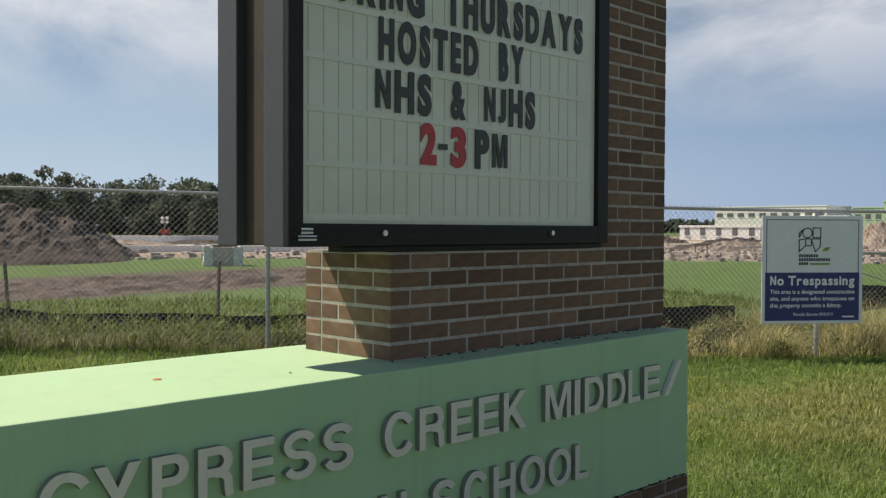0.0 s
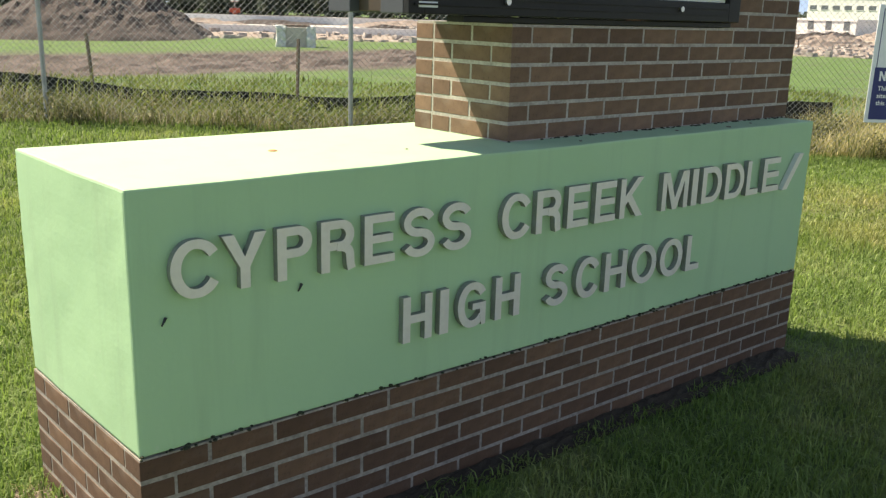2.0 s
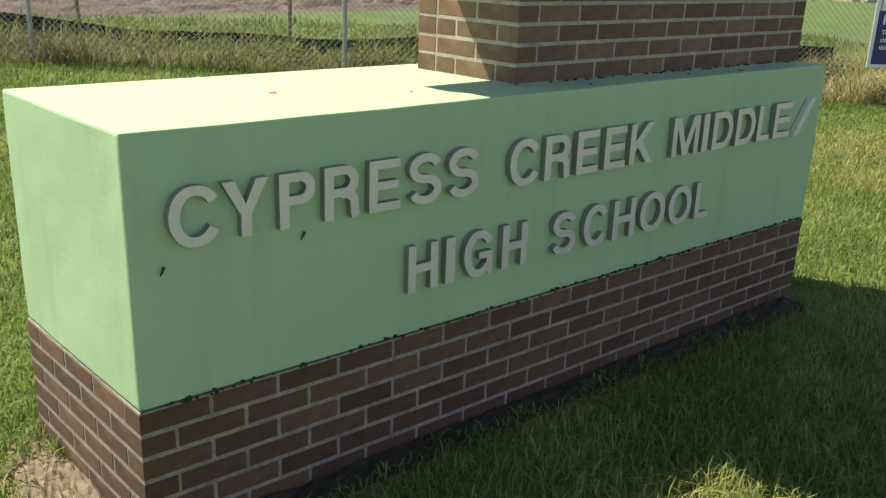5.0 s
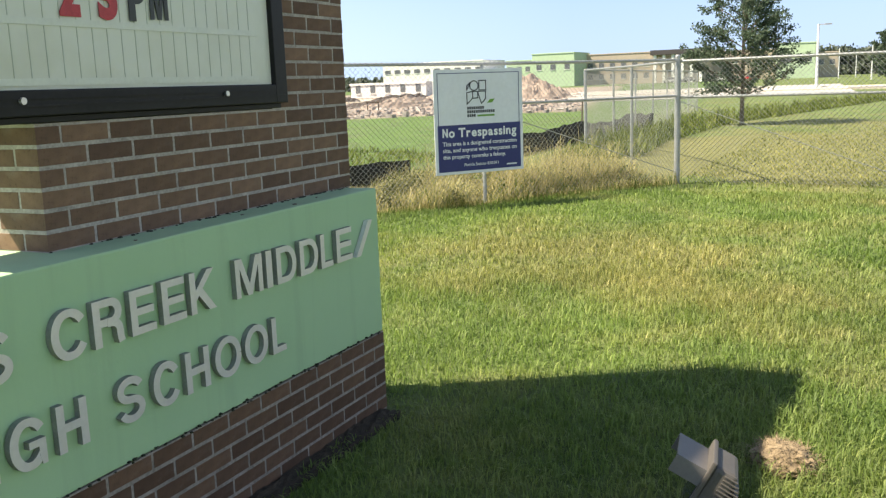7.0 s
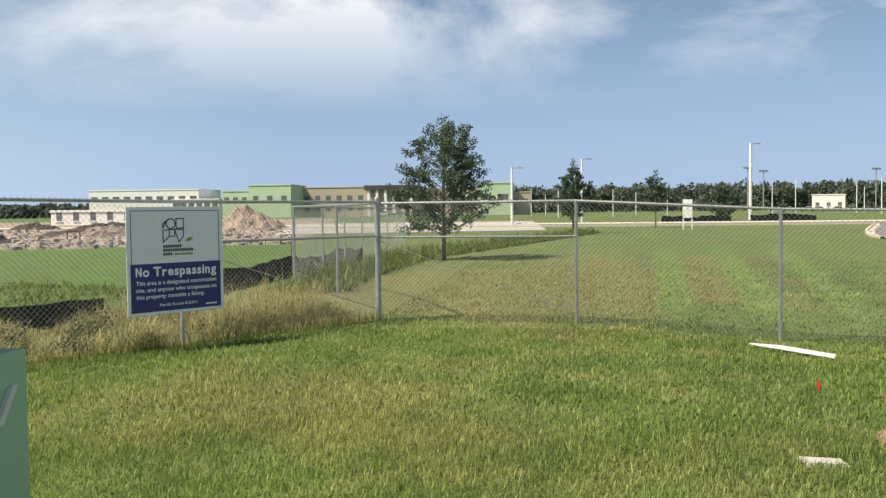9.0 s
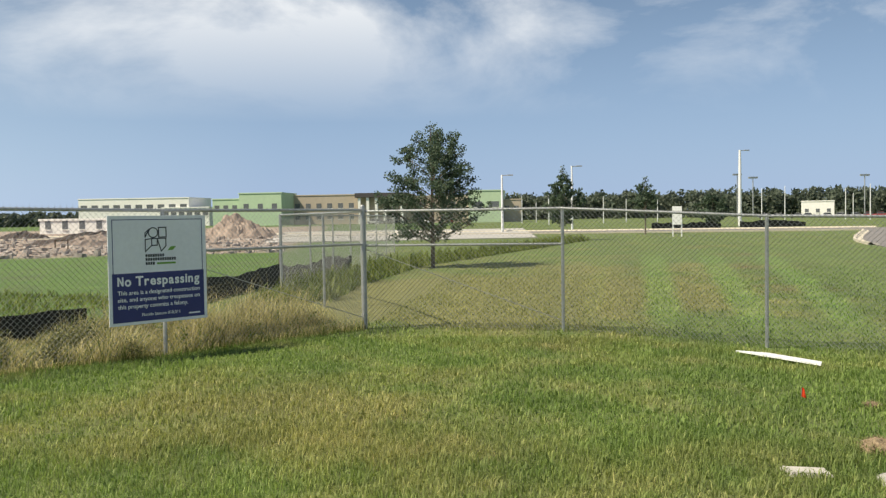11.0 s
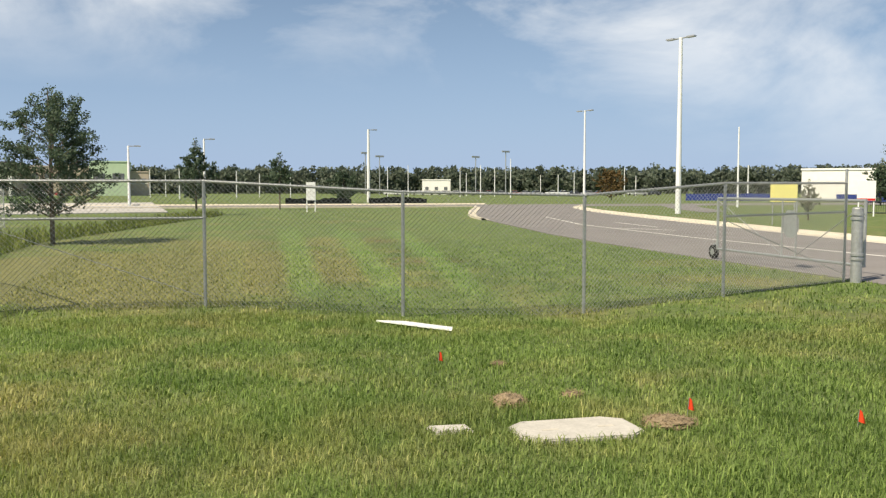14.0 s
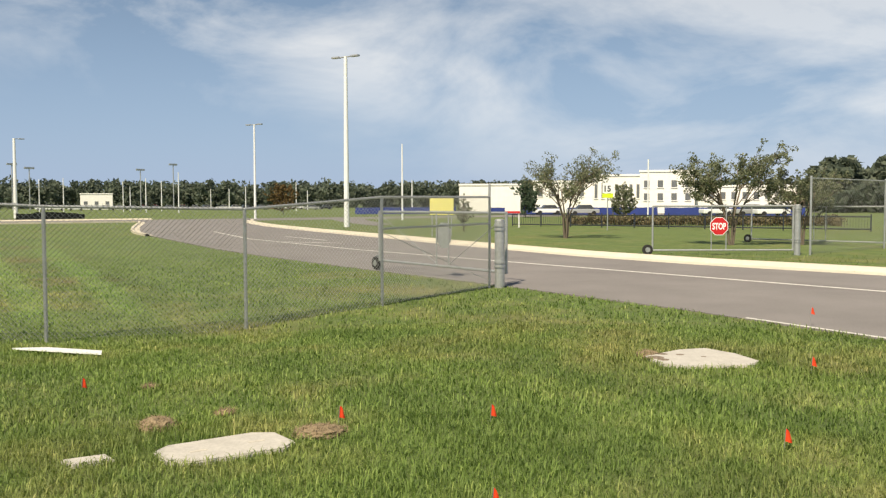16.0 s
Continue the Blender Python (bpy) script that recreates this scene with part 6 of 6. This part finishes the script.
# ---- small things on the lawn ----


def slab(name, pts, z0, z1, label, category="concrete pad"):
    bm = bmesh.new()
    vs = [bm.verts.new((x, y, z0)) for x, y in pts]
    f = bm.faces.new(vs)
    ext = bmesh.ops.extrude_face_region(bm, geom=[f])
    for v in ext["geom"]:
        if isinstance(v, bmesh.types.BMVert):
            v.co.z = z1
    bmesh.ops.recalc_face_normals(bm, faces=bm.faces[:])
    bmesh.ops.bevel(bm, geom=[e for e in bm.edges if abs(e.verts[0].co.z - z1) < 1e-4 and abs(e.verts[1].co.z - z1) < 1e-4], offset=0.01, segments=2, affect="EDGES")
    return thing(name, pose(0, 0, 0), label, category), Shape().take(bm)


M_PAD = plain("pad_concrete", (0.46, 0.445, 0.41), 0.9, vary=0.14, scale=6, bump=0.3)
PAD1 = [(5.72, -4.60), (5.62, -4.47), (5.36, -4.47), (5.22, -4.60), (5.17, -5.22), (5.28, -5.36), (5.60, -5.36), (5.70, -5.22)]
t, s = slab("utility_cover", PAD1, -0.05, 0.034, "pale concrete utility cover set in the grass", "utility cover")
part("lid", s, M_PAD, t)
for x, y in ((5.45, -4.72), (5.44, -5.14)):
    part("lift_slot", Shape().box(x - 0.02, x + 0.02, y - 0.06, y + 0.06, 0.0345, 0.0355), M_CONC, t, "dark lifting slot")
PAD1B = [(5.83, -3.93), (5.66, -3.96), (5.63, -4.22), (5.80, -4.21)]
t, s = slab("utility_cover", PAD1B, -0.05, 0.024, "small pale concrete slab half sunk in grass", "utility cover")
part("lid", s, M_PAD, t)
PAD2 = [(6.16, -10.05), (6.22, -10.7), (6.1, -11.02), (5.66, -10.98), (5.22, -10.78), (5.12, -10.5), (5.34, -10.2), (5.5, -9.9), (5.8, -9.86)]
t, s = slab("utility_cover", PAD2, -0.05, 0.034, "broken pale concrete cover with soil on it", "utility cover")
part("lid", s, M_PAD, t)
for x, y, r in ((6.02, -10.06, 0.10), (5.88, -10.02, 0.07), (5.98, -10.42, 0.05), (5.74, -10.52, 0.035), (6.12, -10.3, 0.06)):
    part("soil_patch", Shape().ball((x, y, 0.032), r, 9, 5, 0.14), M_BARE, t, "brown soil on the lid")

board = single("loose_board", Shape().add([(-0.52, -0.09, 0.0), (0.30, -0.13, 0.0), (0.66, 0.05, 0.0), (-0.66, 0.10, 0.0), (-0.52, -0.09, 0.02), (0.30, -0.13, 0.02), (0.66, 0.05, 0.02), (-0.66, 0.10, 0.02)],
               [(0, 3, 2, 1), (4, 5, 6, 7), (0, 1, 5, 4), (1, 2, 6, 5), (2, 3, 7, 6), (3, 0, 4, 7)]), M_WHITE, "loose white board lying at the fence foot", "board")
board.matrix_world = pose(11.05, -5.18, -0.07, 1, 0, 37)


def clump(x, y, r, label, seed, squash=0.5):
    rng = random.Random(seed)
    s = Shape()
    z0 = float(ground_z(np.float64(x), np.float64(y)))
    bm = bmesh.new()
    bmesh.ops.create_icosphere(bm, subdivisions=4, radius=1.0)
    for v in bm.verts:
        q = noise.fractal(v.co * 2.2 + Vector((seed, 0, 0)), 0.7, 2.2, 5)
        q += 0.35 * noise.noise(v.co * 9.0)
        v.co = Vector((v.co.x * r * 1.2, v.co.y * r, max(v.co.z, -0.2) * r * squash)) * (0.9 + 0.2 * q)
    s.take(bm)
    t = thing("soil_clump", pose(x, y, z0 + 0.01, 0, 0, rng.random() * 360), label, "soil clump")
    part("soil", s, M_STRAW, t)
    g = Shape()
    for k in range(int(r * 5200)):
        an, d = rng.random() * 6.28, r * math.sqrt(rng.random()) * 1.15
        a = Vector((math.cos(an) * d * 1.2, math.sin(an) * d, squash * r * (1 - (d / r / 1.2) ** 2) * 0.9))
        b = a + Vector((rng.gauss(0, 0.03), rng.gauss(0, 0.03), rng.uniform(-0.01, 0.035)))
        w = Vector((rng.gauss(0, 1), rng.gauss(0, 1), 0)).normalized() * 0.0022
        g.add([a - w, a + w, b], [(0, 1, 2)])
    tagged(part("dry_stalks", g, M_STRAW, t), kind="stuff")


clump(3.2, -1.9, 0.13, "clod of dry soil and dead grass", 1, 0.7)
clump(6.33, -4.74, 0.14, "clod of dry soil and dead grass", 2, 0.6)
clump(5.43, -5.64, 0.17, "flattened clod of soil beside the cover", 3, 0.35)
clump(6.45, -5.33, 0.07, "small clod of soil in the grass", 4)
clump(8.02, -5.25, 0.06, "small clod of soil in the grass", 5)
clump(6.25, -10.2, 0.12, "small clod of soil beside the cover", 6)


def flag(x, y, h, rz, label="small orange marker flag stuck in the grass"):
    z0 = float(ground_z(np.float64(x), np.float64(y)))
    t = thing("marker_flag", pose(x, y, z0, 4, 3, rz), label, "marker flag", "orange marker flags")
    part("wire", Shape().rod((0, 0, -0.1), (0, 0, h), 0.0022, 5), M_GALV, t)
    s = Shape()
    n = 5
    v = []
    for side in (-0.0008, 0.0008):
        for j in range(n):
            for k in range(n):
                u, w = j / (n - 1), k / (n - 1)
                v.append((0.055 * u * (0.3 + 0.7 * w), 0.014 * math.sin(u * 5 + w * 2) * u + side, h - 0.092 * w - 0.012 * u))
    m = n * n
    f = []
    for j in range(n - 1):
        for k in range(n - 1):
            i = j * n + k
            f += [(i, i + 1, i + n + 1, i + n), (m + i, m + i + n, m + i + n + 1, m + i + 1)]
    part("flag", s.add(v, f), M_ORANGE, t, "orange plastic flag")


for x, y, h, rz in ((8.2, -4.68, 0.135, -80), (5.58, -5.88, 0.155, -100), (4.97, -6.88, 0.15, -115), (3.50, -5.68, 0.11, -120), (3.13, -7.96, 0.16, -130), (4.60, -10.72, 0.175, -135), (6.45, -13.75, 0.29, -140)):
    flag(x, y, h, rz)

for x, y, r in ((0.62, 0.38, 0.016), (1.02, 0.21, 0.006), (1.7, 0.06, 0.007), (2.3, 0.08, 0.008), (2.62, 0.05, 0.012), (2.85, 0.09, 0.007)):
    single("leaf_litter", Shape().ball((x, y, GT + 0.0015), r, 7, 4, 0.25), M_STAKE if x > 1 else plain("rust_spot", (0.5, 0.26, 0.12), 0.9), "small brown leaf crumb on the green ledge", "litter", "crumbs on the ledge")

# ground floodlight aimed at the sign
fl = thing("ground_floodlight", pose(2.53, -1.70, -0.035, 0, 0, 8), "grey-brown ground floodlight aimed at the sign", "floodlight")
part("stake", Shape().rod((0, 0, -0.1), (0, 0, 0.12), 0.02, 10), M_FLOOD, fl)
part("bracket", Shape().cbox(-0.03, 0.03, -0.02, 0.02, 0.08, 0.16, 0.005), M_FLOOD, fl)
tilt = Matrix.Translation((0, 0, 0.21)) @ Matrix.Rotation(radians(28), 4, "X") @ Matrix.Diagonal((0.82, 0.82, 0.82, 1))


def tilted(ob):
    ob.matrix_local = tilt
    return ob


tilted(part("housing", Shape().cbox(-0.12, 0.12, -0.075, 0.03, -0.12, 0.14, 0.02), M_FLOOD, fl))
tilted(part("rim", Shape().cbox(-0.132, 0.132, 0.03, 0.052, -0.13, 0.155, 0.006), M_FLOOD, fl))
tilted(part("visor", Shape().box(-0.12, 0.12, 0.05, 0.19, 0.095, 0.103).box(-0.12, -0.114, 0.05, 0.19, 0.02, 0.095).box(0.114, 0.12, 0.05, 0.19, 0.02, 0.095), M_FLOODTOP, fl, "grey sheet metal visor"))
tilted(part("lens", Shape().box(-0.11, 0.11, 0.0505, 0.056, -0.11, 0.09), M_GLASS, fl, "glass lens"))
for k in range(13):
    z = -0.10 + k * 0.018
    tilted(part("cooling_fin", Shape().cbox(-0.124, 0.124, -0.118 + 0.0011 * (k - 6) ** 2, -0.02, z, z + 0.007, 0.002), M_FLOOD, fl))

# ---- grass ----


def blades(rng, x, y, z, length, width, lean):
    """Bent grass blades of three triangles each."""
    n = len(x)
    an = rng.random(n) * 2 * np.pi
    d = np.stack([np.cos(an), np.sin(an), np.zeros(n)], 1)
    w = np.stack([-np.sin(an), np.cos(an), np.zeros(n)], 1) * width[:, None] / 2
    p = np.stack([x, y, z], 1)
    out = (lean * length)[:, None]
    m = p + d * out * 0.35 + np.array([0, 0, 1]) * (length * 0.6)[:, None]
    t = p + d * out + np.array([0, 0, 1]) * (length * (1 - 0.35 * lean))[:, None]
    v = np.stack([p - w, p + w, m + w * 0.8, m - w * 0.8, t], 1).reshape(-1, 3)
    i = np.arange(n)[:, None] * 5
    return v, np.concatenate([i + [0, 1, 2], i + [0, 2, 3], i + [3, 2, 4]])


def inside(poly, x, y):
    ok = np.zeros(len(x), bool)
    for (x0, y0), (x1, y1) in zip(poly, poly[1:] + poly[:1]):
        hit = (y0 > y) != (y1 > y)
        with np.errstate(divide="ignore", invalid="ignore"):
            ok ^= hit & (x < (x1 - x0) * (y - y0) / (y1 - y0 + 1e-12) + x0)
    return ok


def clear_lawn(x, y):
    """Where the lawn has grass: not under the sign, the covers or the drive, nor behind the fence."""
    ok = ~((x > -0.01) & (x < BL + 0.01) & (y > -0.01) & (y < BD + 0.01))
    for poly in (PAD1, PAD1B, PAD2):
        ok &= ~inside(poly, x, y)
    ok &= ~inside(ROAD_NEAR + ROAD_FAR[::-1], x, y)
    ok &= ((x - CPX) * 0.5886 + (y - CPY) * 0.8085 < 0.1) | ((x > 12.5) & (y < CPY))
    ok &= ~((x > 0) & (x < BL) & (y <= 0) & (y > -0.07 - 0.05 * np.sin(5 * x) * np.sin(13 * x + 1)))
    ok &= ((x + 0.10) / 0.12) ** 2 + ((y - 0.42) / 0.33) ** 2 > 0.5 + 0.4 * np.sin(9 * x + 7 * y)
    return ok


def sow(seed, r0, r1, per_m2, az0, az1, l0, l1, w, thin=False):
    rng = np.random.default_rng(seed)
    n = int(per_m2 * abs(math.radians(az1 - az0)) / 2 * (r1 * r1 - r0 * r0))
    r = np.sqrt(r0 * r0 + (r1 * r1 - r0 * r0) * rng.random(n))
    an = np.radians(az0 + (az1 - az0) * rng.random(n))
    x, y = -0.5 + r * np.cos(an), -2.2 + r * np.sin(an)
    # gather into tufts
    x += 0.05 * np.sin(17 * y + 3 * x) * rng.random(n)
    y += 0.05 * np.sin(15 * x - 4 * y) * rng.random(n)
    k = clear_lawn(x, y)
    if thin:
        k &= rng.random(n) < ((r1 - r) / (r1 - r0)) ** 1.3
    x, y = x[k], y[k]
    n = len(x)
    tall = 0.75 + 0.5 * (0.5 + 0.5 * np.sin(x * 2.1 + 1.3 * np.sin(y * 1.7)) * np.cos(y * 1.9 + x)) 
    length = (l0 + (l1 - l0) * rng.random(n) ** 1.4) * tall
    # kept short by the trimmer along the sign
    length *= np.where((x > -0.3) & (x < BL + 0.2) & (y < 0.1), 0.5 + 0.5 * np.clip(-y / 0.8, 0, 1), 1.0)
    return blades(rng, x, y, ground_z(x, y) - 0.005, length, w * (0.7 + 0.6 * rng.random(n)), 0.25 + 0.75 * rng.random(n))


sets = [sow(1, 1.5, 4.2, 5200, -75, 95, 0.035, 0.10, 0.0052), sow(2, 4.2, 7.5, 3200, -75, 92, 0.035, 0.095, 0.0065), sow(3, 7.5, 13, 1250, -72, 86, 0.035, 0.09, 0.0098), sow(4, 13, 34, 240, -70, 20, 0.035, 0.09, 0.016, True)]
sets += [sow(5, 0.0, 1.5, 3000, 0, 360, 0.035, 0.10, 0.0065), sow(6, 1.5, 4.2, 1900, 95, 285, 0.035, 0.10, 0.0085), sow(7, 4.2, 16, 190, 92, 286, 0.035, 0.095, 0.022, True)]
off, vs, ts = 0, [], []
for v, tr in sets:
    vs.append(v)
    ts.append(tr + off)
    off += len(v)
tagged(new("lawn_grass", big_mesh("lawn_grass", np.concatenate(vs), np.concatenate(ts), M_BLADE)), "fresh green mown grass with dry straw-coloured patches", "grass", kind="stuff")


def weeds(seed, line, spread0, spread1, per_m, l0, l1, w, material, label):
    """Tall weeds in a band along a plan line, to its left from spread0 to spread1."""
    rng = np.random.default_rng(seed)
    vs, ts, off = [], [], 0
    for a, b in zip(line[:-1], line[1:]):
        a, b = np.array(a), np.array(b)
        l = np.linalg.norm(b - a)
        n = int(per_m * l)
        d = (b - a) / l
        f, q = rng.random(n), spread0 + (spread1 - spread0) * rng.random(n)
        x, y = a[0] + d[0] * l * f - d[1] * q, a[1] + d[1] * l * f + d[0] * q
        tall = 0.4 + 1.1 * (0.5 + 0.5 * np.sin(x * 2.7 + np.sin(y * 3.3) * 2)) * (0.55 + 0.45 * np.sin(y * 4.1 + 2 * x))
        v, tr = blades(rng, x, y, ground_z(x, y) - 0.01, (l0 + (l1 - l0) * rng.random(n)) * tall, w * (0.6 + 0.8 * rng.random(n)), 0.2 + 1.3 * rng.random(n) ** 1.2)
        vs.append(v)
        ts.append(tr + off)
        off += len(v)
    tagged(new("tall_weeds", big_mesh("tall_weeds", np.concatenate(vs), np.concatenate(ts), material)), label, "weeds", kind="stuff")


FL = [(p[0], p[1]) for p in left_posts]
M_WEEDDRY = leaf_material("dry_weeds", (0.33, 0.32, 0.13), (0.70, 0.62, 0.37), 0.45)
M_WEEDGREEN = leaf_material("green_weeds", (0.10, 0.15, 0.03), (0.25, 0.29, 0.08), 0.4)
weeds(11, FL[:3], -2.4, 0.12, 1900, 0.16, 0.52, 0.009, M_WEEDDRY, "tall straw-coloured weeds along the fence")
weeds(12, FL[2:], -2.0, 0.25, 1500, 0.10, 0.36, 0.009, M_WEED, "tall rank weeds and dry stalks along the fence")
weeds(16, FL[:2], -2.2, -0.3, 900, 0.3, 0.85, 0.008, M_WEEDDRY, "tall seeding straw-coloured grass behind the fence")
weeds(13, FL, -2.2, 0.2, 480, 0.15, 0.48, 0.012, M_WEEDGREEN, "green weeds growing through the fence")
weeds(17, FL[2:], -1.7, -0.3, 120, 0.35, 0.8, 0.007, M_WEEDGREEN, "tall green stalks standing among the weeds")
weeds(14, [(17.5, 2.9), (22, 3.3), (31, 3.0), (62, -4.0)], -0.8, 1.0, 300, 0.2, 0.55, 0.03, M_WEEDGREEN, "dark green weeds along the far silt fence")
weeds(19, [(19.0, 8.0), (11.0, 11.0), (-2.0, 20.0)], -3.0, 2.6, 900, 0.06, 0.2, 0.022, M_WEEDGREEN, "rough green grass on the site behind the silt fence")
weeds(15, [(14.0, 4.5), (10.0, 7.0), (0.0, 14.5), (-6, 18.8)], -1.0, 0.2, 260, 0.2, 0.5, 0.018, M_WEEDGREEN, "green weeds behind the silt fence")



def weed_leaves(seed, line, q0, q1, per_m, z0, z1, size, material, label):
    """Small leaves of low broad-leaved weeds, in clumps along a plan line."""
    rng = np.random.default_rng(seed)
    cs, rs = [], []
    for a, b in zip(line[:-1], line[1:]):
        a, b = np.array(a), np.array(b)
        l = np.linalg.norm(b - a)
        d = (b - a) / l
        for k in range(int(7 * l)):
            p = a + d * l * rng.random() + np.array([-d[1], d[0]]) * (q0 + (q1 - q0) * rng.random())
            top = z0 + (z1 - z0) * rng.random() ** 1.6
            for j in range(3):
                cs.append((p[0] + rng.normal() * 0.06, p[1] + rng.normal() * 0.06, top * (0.25 + 0.32 * j)))
                rs.append(0.10 + 0.12 * rng.random())
    total = sum(np.linalg.norm(np.array(b) - np.array(a)) for a, b in zip(line[:-1], line[1:]))
    v, t = leaf_cloud(rng, np.array(cs), np.array(rs), int(per_m * total), size, 1.1)
    v[:, 2] = np.maximum(v[:, 2], 0.0)
    tagged(new("weed_leaves", big_mesh("weed_leaves", v, t, material)), label, "weeds", kind="stuff")


M_WEEDOLIVE = leaf_material("olive_weed_leaves", (0.10, 0.115, 0.045), (0.30, 0.30, 0.15), 0.35)
weed_leaves(61, FL[1:7], -1.5, 0.1, 1300, 0.10, 0.46, 0.022, M_WEEDOLIVE, "olive broad-leaved weeds tangled along the fence")
weed_leaves(62, FL[2:6], -0.9, 0.0, 300, 0.2, 0.6, 0.026, M_WEEDGREEN, "fresh green weed clumps along the fence")
weed_leaves(63, FL[:2], -1.2, -0.1, 420, 0.1, 0.4, 0.022, M_WEEDGREEN, "low green weeds under the straw grass")

weeds(18, [(-0.2, 0.12), (-0.2, 0.78)], -0.13, 0.10, 330, 0.02, 0.07, 0.005, M_WEEDDRY, "dry straw scraps on the bare earth")
# bare earth at the corner of the base
s = Shape()
v = []
n = 26
for j in range(n + 1):
    for k in range(n + 1):
        u, w = j / n * 2 - 1, k / n * 2 - 1
        d = math.hypot(u, w) + 0.35 * noise.noise(Vector((u * 2.3, w * 2.3, 1)))
        q = noise.fractal(Vector((u * 5, w * 5, 0)), 0.6, 2.2, 5)
        v.append((-0.10 + 0.14 * u, 0.42 + 0.38 * w, 0.02 * (1 - d) / 0.4 if d > 0.8 else 0.012 + 0.016 * q))
f = [(j * (n + 1) + k, (j + 1) * (n + 1) + k, (j + 1) * (n + 1) + k + 1, j * (n + 1) + k + 1) for j in range(n) for k in range(n)]
single("bare_earth", s.add(v, f), M_BARE, "patch of dry bare earth beside the brick base", "earth", kind="structure")

# dark bare soil along the foot of the front
s = Shape()
nx_, ny_ = 90, 8
v = [(0.0 + 3.2 * k / nx_, -0.13 + 0.135 * j / ny_, 0.018 + 0.014 * noise.fractal(Vector((k * 0.35, j * 0.6, 7)), 0.7, 2.1, 4) - (0.03 if j == 0 or k in (0, nx_) else 0)) for j in range(ny_ + 1) for k in range(nx_ + 1)]
f = [(j * (nx_ + 1) + k, j * (nx_ + 1) + k + 1, (j + 1) * (nx_ + 1) + k + 1, (j + 1) * (nx_ + 1) + k) for j in range(ny_) for k in range(nx_)]
single("bare_earth", s.add(v, f), plain("damp_soil", (0.055, 0.042, 0.028), 0.95, vary=0.5, scale=22, bump=0.8), "strip of dark bare earth along the brick foot", "earth", kind="structure")

# ---- bricks, laid last ----
hidden = Shape()
for k in range(6):
    ring_course(0.0, 0.0, k * C + 0.0005, 16, 4, k % 2 == 0, base, ("front", "left", "right", "back"), hidden)
hidden = Shape()
for k in range(LOWER):
    ring_course(PX, PY, GT + k * C + 0.001, 9, 2.5, k % 2 == 1, pillar, ("front", "left"), hidden, PU)
for k in range(LOWER, TALL):
    ring_course(COLX, PY, GT + k * C + 0.001, 3, 2.5, k % 2 == 1, pillar, ("front",), hidden, PU)
tagged(part("brickwork", hidden, M_BRICK, pillar, "brown bricks of the far faces"), kind="stuff")
